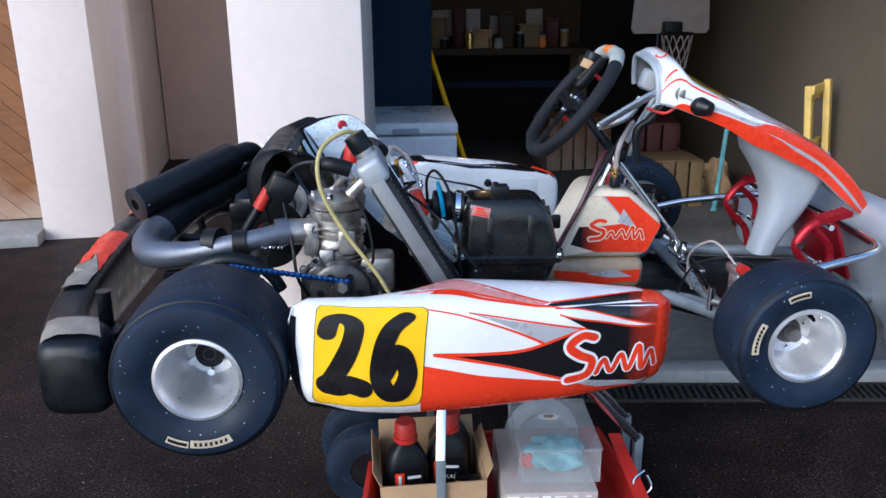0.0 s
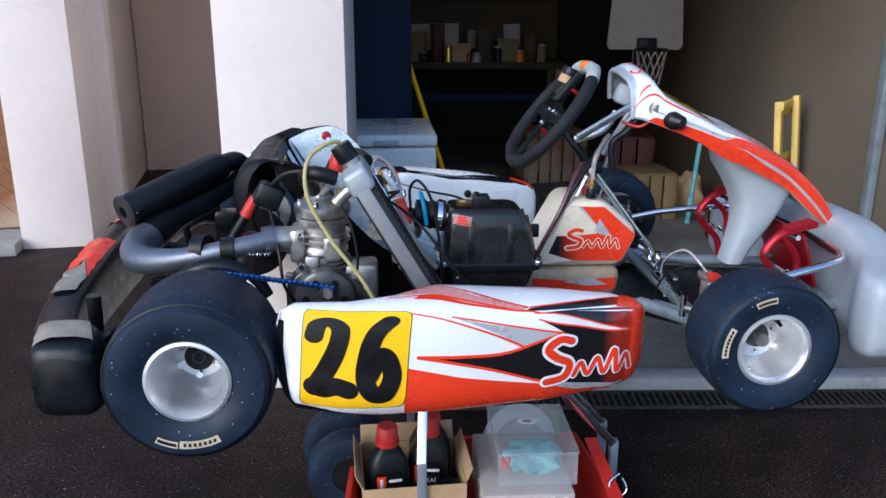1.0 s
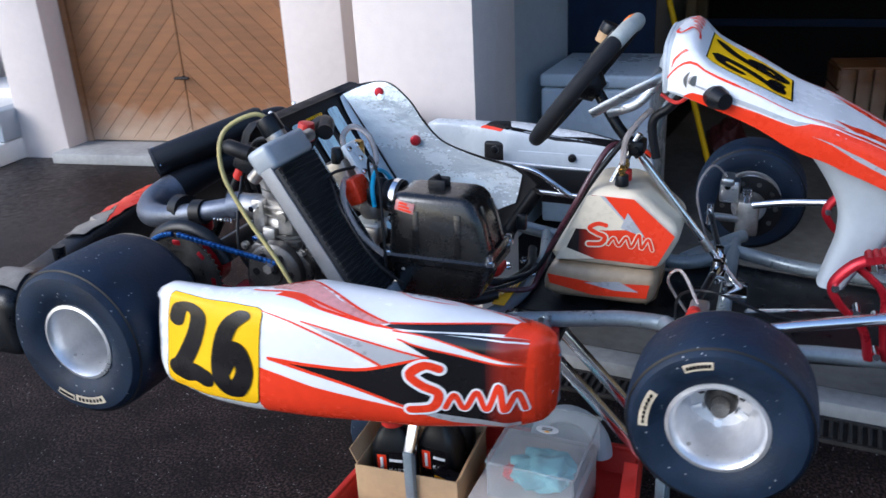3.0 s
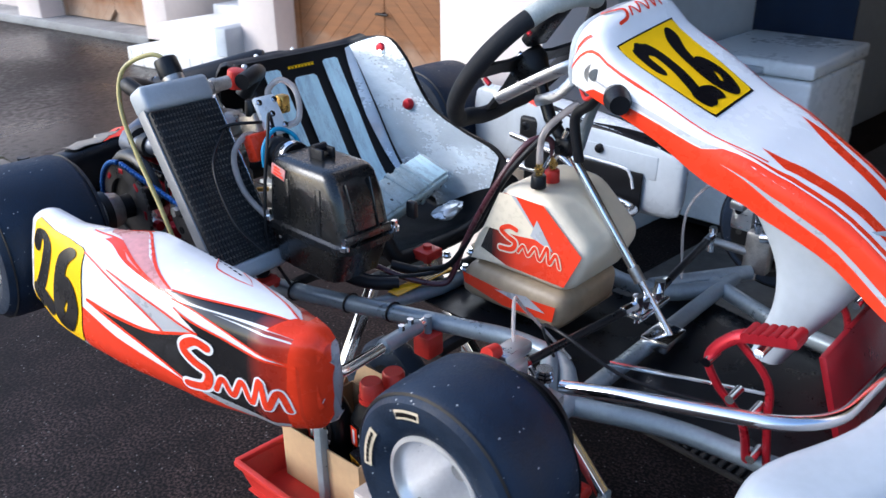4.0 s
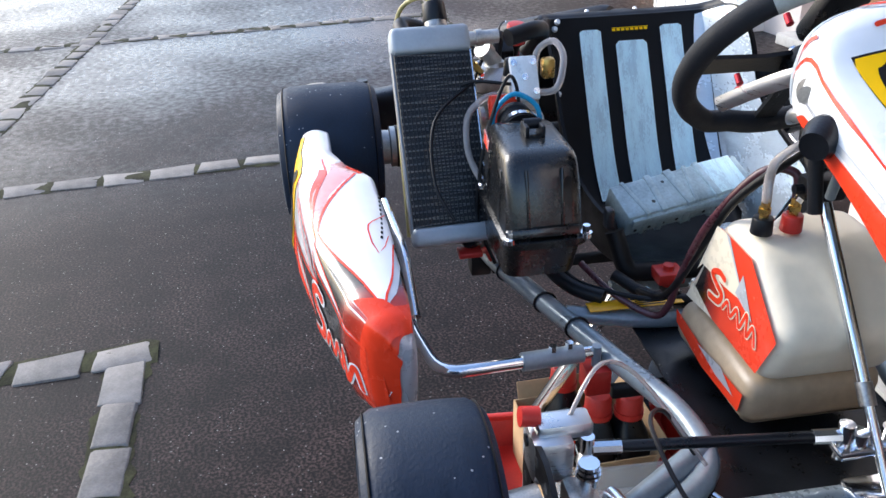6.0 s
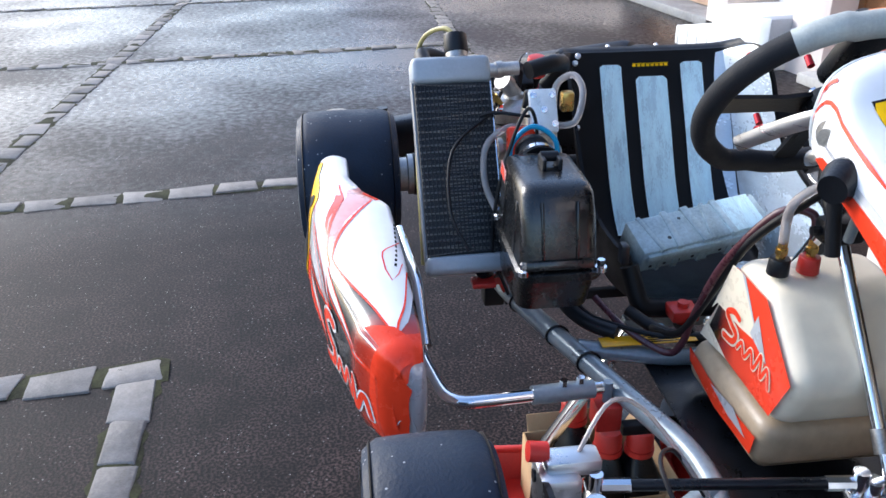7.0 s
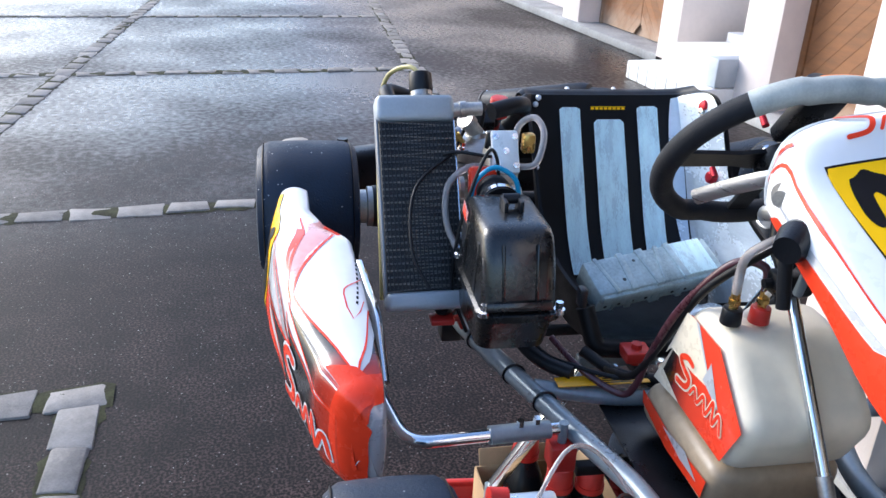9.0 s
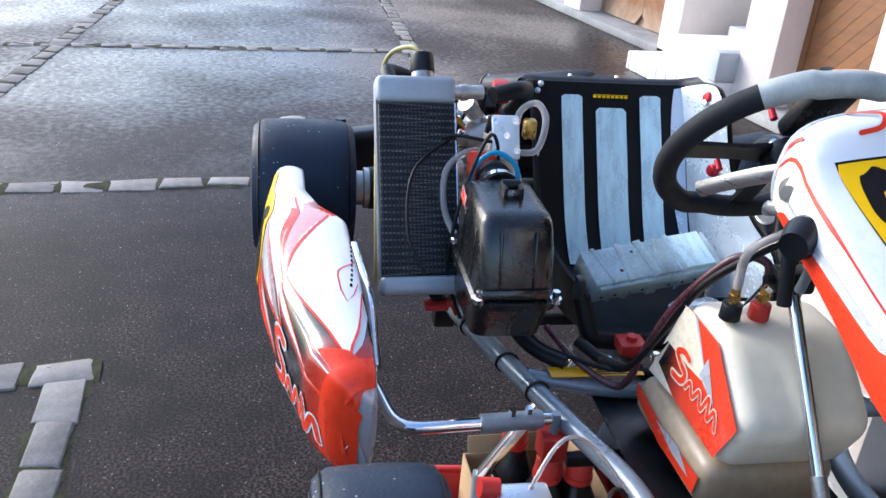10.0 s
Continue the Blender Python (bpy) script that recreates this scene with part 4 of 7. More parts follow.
K("water_hose", sweep(spline([(0.295, -0.262, 0.430), (0.27, -0.21, 0.435), (0.235, -0.19, 0.42), (0.215, -0.21, 0.38)]), 0.015, 14), "hose", None, "black water hose")
K("water_hose", sweep(spline([(0.24, -0.43, 0.43), (0.20, -0.43, 0.44), (0.18, -0.38, 0.42), (0.19, -0.30, 0.38)]), 0.014, 14), "hose")
K("red_plug", rod((0.235, -0.235, 0.405), (0.240, -0.235, 0.440), 0.018, 18, 0.016, 0.003), "redplastic", None, "red plastic plug cap")
K("overflow_hose", sweep(spline([(0.262, -0.375, 0.470), (0.235, -0.395, 0.492), (0.190, -0.430, 0.465), (0.188, -0.445, 0.40), (0.228, -0.448, 0.32), (0.285, -0.450, 0.24), (0.332, -0.450, 0.15), (0.345, -0.450, 0.10)]), 0.0041, 10), "fuel", None, "yellowed clear overflow hose")
K("radiator_bracket", join(sweep(bent([(0.455, -0.35, 0.118), (0.43, -0.325, 0.105), (0.42, -0.315, 0.08)], 0.01), 0.006, 8), box((0.03, 0.04, 0.010), (0.455, -0.36, 0.118), 0.003)), "redplastic", None, "red radiator bracket")
K("wing_nut", join(box((0.008, 0.05, 0.006), (0.478, -0.315, 0.205), 0.002), rod((0.47, -0.315, 0.195), (0.478, -0.315, 0.215), 0.007, 10)), "alloy")
K("rubber_mount", join(rod((0.315, -0.308, 0.300), (0.315, -0.316, 0.300), 0.020, 20), rod((0.315, -0.316, 0.300), (0.315, -0.322, 0.300), 0.009, 12)), "alloy")

# exhaust
pipe = spline([(0.112, -0.295, 0.280), (0.02, -0.315, 0.262), (-0.085, -0.300, 0.238), (-0.160, -0.255, 0.224), (-0.188, -0.195, 0.228), (-0.170, -0.125, 0.248), (-0.135, -0.055, 0.270), (-0.080, 0.010, 0.290), (-0.030, 0.062, 0.312)], 7)
rr = [0.019, 0.020, 0.023, 0.030, 0.037, 0.037, 0.033, 0.028, 0.023]
rs = [rr[min(i // 7, 7)] + (rr[min(i // 7 + 1, 8)] - rr[min(i // 7, 7)]) * (i % 7) / 7 for i in range(len(pipe) - 1)] + [rr[-1]]
exh = K("exhaust_pipe", sweep(pipe[:34], rs[:34], 20), "exhaust", None, "scorched grey exhaust header and bend")
K("expansion_chamber", sweep(pipe[33:], [r + 0.0006 for r in rs[33:]], 20), "matt", exh, "black expansion chamber")
K("exhaust_bend", sweep(spline([(-0.036, 0.056, 0.310), (-0.012, 0.080, 0.326), (-0.004, 0.086, 0.350), (-0.018, 0.066, 0.370), (-0.055, 0.026, 0.362)], 8), 0.023, 16), "matt", exh)
A, B = Vector((-0.222, -0.150, 0.300)), Vector((-0.040, 0.040, 0.368))
muf = K("silencer", sweep([A + (B - A) * t for t in (0.0, 0.02, 0.5, 0.94, 0.985, 1.0)], [0.033, 0.0345, 0.0345, 0.0345, 0.029, 0.018], 28), "matt", None, "matt black exhaust silencer")
K("end_cap", join(sweep([A - (B - A) * 0.006, A + (B - A) * 0.010], 0.0360, 28), sweep([A - (B - A) * 0.011, A], 0.030, 28)), "capmetal", muf)
K("outlet_hole", sweep([A - (B - A) * 0.0135, A + (B - A) * 0.004], 0.0125, 18), "bore_black", muf)
for a in range(3):
    K("rivet", moved(rod((0, 0, 0), (0, 0, 0.002), 0.003, 8), Matrix.Translation(A) @ (A - B).to_track_quat("Z", "Y").to_matrix().to_4x4() @ pose(0.0335 * math.cos(a * 1.57), 0.0335 * math.sin(a * 1.57), -0.01)), "chrome", muf)
K("exhaust_spring", sweep([(0.105 - 0.05 * t, -0.325 + 0.004 * math.cos(40 * t), 0.255 + 0.004 * math.sin(40 * t)) for t in [j / 60 for j in range(61)]], 0.0012, 5), "chrome")
K("pipe_collar", sweep([(0.112, -0.295, 0.280), (0.088, -0.301, 0.277)], 0.0275, 22), "exhaust", exh)
for t_, r_ in ((0.02, 0.023), (-0.035, 0.029)):
    K("heat_strap", sweep([(t_ - 0.012, -0.315 + 0.02 * (t_ < 0), 0.262 + 0.10 * (t_ - 0.02)), (t_ + 0.014, -0.316 + 0.012 * (t_ < 0), 0.264 + 0.10 * (t_ - 0.02))], r_ + 0.002, 20), "hose", exh)
K("exhaust_cradle", sweep(bent([(-0.13, -0.20, 0.085), (-0.16, -0.22, 0.17), (-0.05, -0.31, 0.20), (0.03, -0.30, 0.19)], 0.03), 0.009, 10), "black", None, "black exhaust cradle")
K("cradle_arm", sweep(bent([(-0.13, 0.10, 0.085), (-0.15, 0.08, 0.22), (-0.06, 0.05, 0.26)], 0.03), 0.009, 10), "black")

# airbox
def ab_ring(z, x0, x1, y0, y1, r=0.022):
    pts = []
    for cx, cy, a0 in ((x1 - r, y1 - r, 0), (x0 + r, y1 - r, 90), (x0 + r, y0 + r, 180), (x1 - r, y0 + r, 270)):
        for j in range(5):
            a = radians(a0 + 22.5 * j)
            pts.append((cx + r * math.cos(a), cy + r * math.sin(a), z))
    return pts


ab = K("airbox", loft([ab_ring(0.150, 0.468, 0.600, -0.329, -0.235), ab_ring(0.158, 0.455, 0.618, -0.336, -0.229), ab_ring(0.215, 0.446, 0.640, -0.340, -0.226), ab_ring(0.220, 0.440, 0.652, -0.345, -0.221),
                       ab_ring(0.231, 0.440, 0.652, -0.345, -0.221), ab_ring(0.235, 0.446, 0.643, -0.340, -0.226, 0.018), ab_ring(0.250, 0.448, 0.640, -0.339, -0.227, 0.018), ab_ring(0.300, 0.452, 0.629, -0.337, -0.228, 0.018),
                       ab_ring(0.332, 0.456, 0.615, -0.335, -0.230, 0.018), ab_ring(0.341, 0.460, 0.606, -0.331, -0.233, 0.016), ab_ring(0.345, 0.466, 0.597, -0.326, -0.238, 0.014), ab_ring(0.3465, 0.480, 0.583, -0.314, -0.250, 0.012)]),
       "airbox", None, "glossy black plastic airbox with moulded ribs", 40)
for y, t in ((-0.308, 3), (-0.258, -3)):
    K("rib", moved(box((0.090, 0.0045, 0.008), (0, 0, 0), 0.002), pose(0.631, y, 0.285, 0, 76, t)), "airbox", ab)
K("lid_step", box((0.008, 0.10, 0.014), (0.645, -0.285, 0.243), 0.003, 2, (0, -15, 0)), "airbox", ab)
for x in (0.505, 0.585):
    K("rib", box((0.013, 0.004, 0.080), (x, -0.3375, 0.278), 0.0015, 2, (-2, 0, 0)), "airbox", ab)
K("lid_clip", join(box((0.034, 0.007, 0.020), (0.530, -0.289, 0.354), 0.003), box((0.034, 0.007, 0.020), (0.530, -0.265, 0.354), 0.003), rod((0.522, -0.290, 0.360), (0.522, -0.264, 0.360), 0.008, 14)), "matt", ab)
for x, y in ((0.644, -0.336), (0.644, -0.225), (0.448, -0.337), (0.448, -0.223)):
    bolt((x, y, 0.230), (0, 0, 1), 0.0058, 0.018, "chrome", ab)
badge = K("badge", box((0.036, 0.0015, 0.020), (0.486, -0.3375, 0.325), 0.0007, 2, (-3, 12, 0)), "pink", ab, "small red and white badge")
for k in range(3):
    K("print_bar", box((0.026 - 0.005 * k, 0.001, 0.004), (0.486 - 0.001 * k, -0.3385 + 0.0003 * k, 0.319 + 0.006 * k), 0.0003, 2, (-3, 12, 0)), "red", badge)
K("frame_clip", box((0.02, 0.012, 0.03), (0.662, -0.20, 0.265), 0.004), "black", ab)

# seat
SEAT = ((0.086, 0.402), (0.108, 0.358), (0.163, 0.265), (0.225, 0.163), (0.292, 0.095), (0.375, 0.066), (0.465, 0.074), (0.528, 0.098))
SC = 0.018
SW = (0.190, 0.190, 0.190, 0.188, 0.184, 0.178, 0.172, 0.160)
SD = (0.100, 0.115, 0.145, 0.185, 0.220, 0.222, 0.205, 0.150)
WALL = ((0.140, 0.424), (0.212, 0.436), (0.268, 0.396), (0.310, 0.340), (0.360, 0.298), (0.450, 0.272), (0.540, 0.254), (0.592, 0.218))
WALLS = spline([(x, 0, z) for x, z in WALL], 6)
SE = (0.045, 0.060, 0.085, 0.110, 0.125, 0.120, 0.105, 0.080)


def seat_at(u, v, lift=0.0):
    """The seat's inner skin: u from 0 at the top of the back to 1 at the front lip, v across from -1 (its right) to 1."""
    f = max(0.0, min(1.0, u)) * (len(SEAT) - 1)
    prof = spline([(x, 0, z) for x, z in SEAT], 6)
    i = min(int(f * 6), len(prof) - 2)
    c = prof[i].lerp(prof[i + 1], f * 6 - i)
    d = (prof[min(i + 2, len(prof) - 1)] - prof[max(i - 1, 0)]).normalized()
    n = Vector((-d.z, 0, d.x))
    if n.x < 0 and n.z < 0:
        n = -n
    j = min(int(f), len(SW) - 2)
    sd = SD if v > 0 else SE
    w, dep = SW[j] + (SW[j + 1] - SW[j]) * (f - j), sd[j] + (sd[j + 1] - sd[j]) * (f - j)
    a = min(1.0, abs(v) / 0.74)
    y = w * (a - 0.12 * a ** 4) * (0.94 if abs(v) < 0.74 else 0.94 + 0.12 * (abs(v) - 0.74) / 0.26)
    up = dep * (0.10 * (abs(v) / 0.74) ** 3 if abs(v) < 0.74 else 0.10 + 0.90 * (abs(v) - 0.74) / 0.26)
    p = c + n * up
    p.y = SC + math.copysign(y, v)
    if v > 0.74:
        k, foot_ = (v - 0.74) / 0.26, c + n * (dep * 0.10)
        brim = WALLS[i].lerp(WALLS[i + 1], f * 6 - i)
        p.x, p.z = foot_.x + (brim.x - foot_.x) * k, foot_.z + (brim.z - foot_.z) * k
    elif u < 0.10 and v < -0.72:
        p -= Vector((0.004, 0, 0.016)) * ((-v - 0.72) / 0.28) ** 2 * (1 - u / 0.10)
    if lift:
        out = n if abs(v) < 0.74 else (Vector((0, -math.copysign(1, v), 0)) + n * 0.15).normalized()
        p += out * (lift + 0.0065)
    return p


NU, NV = 36, 40
rows = [[seat_at(i / NU, -1 + 2 * j / NV) for j in range(NV + 1)] for i in range(NU + 1)]
seat = K("seat", thick(loft(rows, closed=False, caps=False), 0.006), "carbon", None, "black moulded racing seat with silver taped panels", 60)
for v0, v1, u0, u1 in ((-0.410, -0.225, 0.085, 0.56), (-0.110, 0.150, 0.140, 0.58), (0.270, 0.460, 0.080, 0.56)):
    K("seat_pad", print_poly(seat_at, [(u0 + 0.012, v0), (u0, v0 + 0.03), (u0, v1 - 0.03), (u0 + 0.012, v1), (u1, v1), (u1, v0)], 0.0035, (0.03, 0.1)), "foil", seat, "silver grip tape strip")
K("seat_side_panel", print_poly(seat_at, [(0.03, 0.60), (0.015, 0.72), (0.02, 0.995), (0.15, 0.998), (0.30, 0.998), (0.60, 0.998), (0.90, 0.99), (0.95, 0.88), (0.80, 0.78), (0.60, 0.66), (0.30, 0.53)], 0.004, (0.025, 0.04)), "seat", seat, "crumpled silver film over the seat's side")
for p in (Vector((0.195, 0.186, 0.412)), Vector((0.287, 0.176, 0.301))):
    K("seat_bolt", join(rod(p, p + Vector((0.002, -0.012, 0.002)), 0.014, 20, 0.010, 0.002)), "anod", seat, "red anodised seat bolt")
for u, v in ((0.18, 0.92),):
    p = seat_at(u, v, 0.004)
    bolt(p, (0.2, -1, 0.2), 0.006, 0.008, "chrome", seat)
for u, v in ((0.02, -0.62), (0.07, -0.66), (0.27, -0.70), (0.60, -0.78), (0.68, -0.80), (0.86, -0.6)):
    p = seat_at(u, v, 0.002)
    K("stud", rod(p, p + Vector((0.006, 0, 0.003)), 0.006, 12, 0.004), "white", seat)
edge = spline([seat_at(0.0, -1 + 2 * j / 20) for j in range(21)], 2)
K("seat_rim", sweep(edge, 0.006, 8), "carbon", seat)
roll = [[seat_at(0.0, -1 + 2 * j / 24) + Vector(o) for j in range(25)] for o in ((0, 0, 0), (-0.012, 0, 0.006), (-0.030, 0, 0.008), (-0.052, 0, 0.0), (-0.070, 0, -0.020), (-0.080, 0, -0.045), (-0.083, 0, -0.075), (-0.078, 0, -0.110), (-0.066, 0, -0.150))]
K("seat_shell", thick(loft(roll, closed=False, caps=False), 0.004), "carbon", seat, "glossy black rolled back of the seat", 60)
for j in (9, 14):
    p = roll[3][j]
    K("stud", rod(p, p + Vector((-0.005, 0, 0.004)), 0.0055, 12, 0.004), "white", seat)
lip = spline([seat_at(1.0, -0.98 + 1.96 * j / 20) + Vector((0.006, 0, -0.008)) for j in range(21)], 2)
K("seat_lip", sweep(lip, 0.016, 12), "carbon", seat, "black rolled front lip of the seat")
K("maker_mark", join(*[print_poly(seat_at, [(0.098, a), (0.085, a), (0.085, a + 0.028), (0.098, a + 0.028)], 0.003) for a in [-0.13 + 0.038 * k for k in range(8)]],
                     print_poly(seat_at, [(0.083, -0.13), (0.080, -0.13), (0.080, 0.17), (0.083, 0.17)], 0.003)), "yellow", seat, "small yellow maker's mark")

# ballast in the seat
ball = K("ballast_block", box((0.075, 0.250, 0.052), (0, 0, 0), 0.006, 2), "tape", None, "silver taped ballast block lying in the seat")
ball.matrix_local = pose(0.415, 0.018, 0.168, 5, 24, 13)
for k in range(9):
    K("hole", rod((0.0375, -0.105 + k * 0.027, -0.013), (0.0380, -0.105 + k * 0.027, -0.013), 0.0032, 10), "hose", ball)
K("face_ledge", box((0.010, 0.236, 0.020), (0.0385, 0, 0.010), 0.003), "tape", ball)
K("tape_end", box((0.072, 0.07, 0.003), (0.0, 0.075, 0.0275), 0.001), "foil", ball)
for k, (y, a) in enumerate(((-0.095, 9), (-0.055, -4), (-0.010, 6), (0.012, -13), (0.045, 4))):
    K("tape_fold", box((0.079, 0.008 + 0.004 * (k % 3), 0.0555 + 0.0012 * k), (0.0, y, 0), 0.002, 2, (0, 0, a)), "tape", ball)

# clutter in front of the seat
K("seat_bracket", join(box((0.040, 0.045, 0.020), (0.560, -0.055, 0.100), 0.004), rod((0.560, -0.055, 0.08), (0.560, -0.055, 0.118), 0.009, 10)), "redplastic", None, "red plastic seat bracket")
K("seat_stay", sweep(bent([(0.545, -0.14, 0.10), (0.60, -0.10, 0.085), (0.625, 0.0, 0.082), (0.60, 0.10, 0.085)], 0.03), 0.010, 12), "hose", None, "black seat support stay")
K("floor_cable", sweep(spline([(0.50, -0.235, 0.150), (0.555, -0.215, 0.110), (0.60, -0.165, 0.104), (0.64, -0.11, 0.108), (0.66, -0.08, 0.13)]), 0.0040, 8), "hose", None, "thin dark cable over the floor tray")
K("drain_hose", sweep(spline([(0.47, -0.265, 0.165), (0.52, -0.245, 0.118), (0.565, -0.215, 0.098), (0.60, -0.175, 0.094)]), 0.0125, 12), "hose", None, "black ribbed intake hose")
for x, y in ((0.575, -0.015), (0.600, 0.03), (0.585, -0.10), (0.640, -0.035)):
    bolt((x, y, 0.082), (0, 0, 1), 0.006, 0.012, "chrome")
bm = bmesh.new()
bmesh.ops.create_icosphere(bm, subdivisions=3, radius=1)
for v in bm.verts:
    k = noise.noise(v.co * 1.7) * 0.4 + noise.noise(v.co * 4.0) * 0.2
    v.co = Vector((v.co.x * 0.026, v.co.y * 0.045, v.co.z * 0.014)) * (1 + k)
K("silver_wrap", moved(bm, pose(0.490, 0.085, 0.128, 0, -10, 15)), "seat", None, "crumpled silver tape end at the seat's front")

# fuel tank
side = [(0.762, 0.306), (0.856, 0.303), (0.945, 0.226), (0.905, 0.140), (0.698, 0.140), (0.684, 0.160)]
foot = [(0.690, 0.140), (0.902, 0.140), (0.900, 0.080), (0.885, 0.066), (0.690, 0.066), (0.668, 0.085)]
tank = K("fuel_tank", plate(side, 0.176, pose(0, 0.0, 0), 0.027, seg=5), "tank", None, "milky yellowed plastic fuel tank with red decals")
K("tank_base", plate(foot, 0.184, pose(0, 0.0, 0), 0.022, seg=4), "tankdirt", tank, "grimy lower half of the tank")


def tank_side(x, z, lift):
    return Vector((x, -0.088 - lift, z))


K("tank_decal", print_poly(tank_side, [(0.770, 0.292), (0.850, 0.290), (0.930, 0.222), (0.900, 0.158), (0.715, 0.160)], 0.0012), "tankfade", tank, "red, black and silver print")
K("tank_decal", print_poly(tank_side, [(0.760, 0.290), (0.785, 0.292), (0.850, 0.228), (0.800, 0.222), (0.735, 0.220), (0.722, 0.205)], 0.0018), "tank", tank)
K("tank_decal", print_poly(tank_side, [(0.785, 0.292), (0.795, 0.291), (0.857, 0.222), (0.850, 0.228), (0.826, 0.2515)], 0.0020), "silver", tank)
K("tank_decal", print_poly(tank_side, [(0.840, 0.262), (0.875, 0.215), (0.828, 0.230)], 0.0022), "silver", tank)
K("tank_decal", print_poly(tank_side, [(0.700, 0.150), (0.780, 0.160), (0.715, 0.180)], 0.0016), "tank", tank)
SWASH = (((1.00, 0.95), (0.55, 1.0), (0.08, 0.78), (0.45, 0.58), (0.95, 0.42), (0.75, 0.10), (0.05, 0.02)),
         ((1.15, 0.10), (1.45, 0.40), (1.75, 0.08), (2.15, 0.48), (2.45, 0.06), (2.85, 0.66), (3.00, 0.05), (3.35, 0.48), (3.6, 0.02)))


def swash(fn, u0, u1, v0, v1, width, lift, ratio, parent, inner="red", outer="white"):
    """A brush-stroke emblem, drawn as plain swashes."""
    k = (u1 - u0) / 3.6
    for i, st in enumerate(SWASH):
        pts = [(u0 + k * a, v0 + (v1 - v0) * b) for a, b in st]
        w = width * (1.0 if i == 0 else 0.62)
        K("emblem_edge", print_stroke(fn, pts, w * 1.7, lift, 14, ratio), outer, parent)
        K("emblem", print_stroke(fn, pts, w, lift + 0.0006, 14, ratio), inner, parent)


swash(tank_side, 0.765, 0.890, 0.190, 0.235, 0.0085, 0.0026, 1.0, tank, "red", "tank")
K("foot_decal", print_poly(lambda x, z, l: Vector((x, -0.0932 - l, z)), [(0.685, 0.118), (0.78, 0.110), (0.89, 0.118), (0.885, 0.088), (0.78, 0.082), (0.69, 0.098)], 0.0012), "red", tank)
K("foot_decal", print_poly(lambda x, z, l: Vector((x, -0.0932 - l, z)), [(0.76, 0.108), (0.83, 0.118), (0.87, 0.100), (0.82, 0.098)], 0.0018), "silver", tank)
for y, m, ml in ((-0.066, "black", "black tank cap"), (-0.028, "redplastic", "red tank cap")):
    x = 0.822
    cap = K("tank_cap", rod((x, y, 0.308), (x, y, 0.330), 0.0135, 16, 0.0125, 0.002), m, tank, ml)
    K("brass_fitting", join(rod((x, y, 0.328), (x, y, 0.352), 0.0058, 8), rod((x, y, 0.336), (x, y, 0.342), 0.0082, 6)), "brass", cap)
K("fuel_line", sweep(spline([(0.822, -0.066, 0.350), (0.826, -0.066, 0.40), (0.850, -0.045, 0.435), (0.865, -0.03, 0.45)]), 0.0058, 10), "clearhose")
K("fuel_line", sweep(spline([(0.822, -0.028, 0.350), (0.814, -0.030, 0.380), (0.788, -0.060, 0.372), (0.745, -0.094, 0.285), (0.692, -0.098, 0.178), (0.668, -0.100, 0.112), (0.652, -0.116, 0.088), (0.60, -0.16, 0.10), (0.54, -0.195, 0.125)]), 0.0056, 12), "maroon", None, "dark red fuel hose along the tank's edge")
K("wiring_loom", sweep(spline([(0.84, -0.04, 0.42), (0.775, -0.080, 0.33), (0.715, -0.092, 0.22), (0.665, -0.105, 0.13), (0.60, -0.12, 0.10)]), 0.0055, 10), "hose", None, "black wiring loom")

# livery of the side pod
def P(poly, lift, m, name="pod_print"):
    return K(name, print_poly(pod_at, poly, lift + 0.0008, (0.01, 0.022)), m, pod)


P([(0.142, 0.10), (0.142, 0.70), (0.160, 0.96), (0.33, 0.97), (0.70, 0.97), (0.80, 0.93), (0.811, 0.70), (0.811, 0.35), (0.79, 0.05), (0.165, 0.05)], 0.0002, "white", "pod_skin")
P([(0.353, 0.35), (0.451, 0.297), (0.612, 0.236), (0.668, 0.165), (0.760, 0.10), (0.70, 0.04), (0.60, 0.03), (0.356, 0.03)], 0.0006, "red")
P([(0.612, 0.236), (0.639, 0.233), (0.763, 0.15), (0.745, 0.115), (0.668, 0.165)], 0.0015, "silver")
P([(0.377, 0.383), (0.499, 0.375), (0.564, 0.400), (0.635, 0.468), (0.590, 0.555), (0.623, 0.522), (0.672, 0.497), (0.722, 0.466), (0.783, 0.452), (0.800, 0.44), (0.806, 0.25), (0.785, 0.145), (0.766, 0.142), (0.639, 0.233), (0.499, 0.325)], 0.0013, "fade")
P([(0.436, 0.575), (0.499, 0.525), (0.634, 0.462), (0.561, 0.408)], 0.0015, "silver")
P([(0.582, 0.607), (0.659, 0.633), (0.790, 0.655), (0.806, 0.60), (0.800, 0.458), (0.783, 0.460), (0.722, 0.500), (0.672, 0.552), (0.623, 0.600)], 0.0013, "fade")
P([(0.740, 0.655), (0.790, 0.655), (0.808, 0.60), (0.805, 0.80), (0.79, 0.90), (0.755, 0.80)], 0.0016, "red")
P([(0.655, 0.622), (0.740, 0.608), (0.776, 0.612), (0.776, 0.626), (0.740, 0.622)], 0.0018, "white")
P([(0.385, 0.767), (0.436, 0.735), (0.597, 0.612), (0.549, 0.620), (0.463, 0.672), (0.372, 0.742)], 0.0008, "red")
# Red band drawn pale pink: its glare is in the colour.
P([(0.320, 0.97), (0.385, 0.97), (0.415, 0.85), (0.49, 0.74), (0.575, 0.655), (0.555, 0.635), (0.46, 0.69), (0.36, 0.81)], 0.0010, "pink")
P([(0.335, 0.985), (0.385, 0.985), (0.41, 0.88), (0.375, 0.86)], 0.0012, "red")
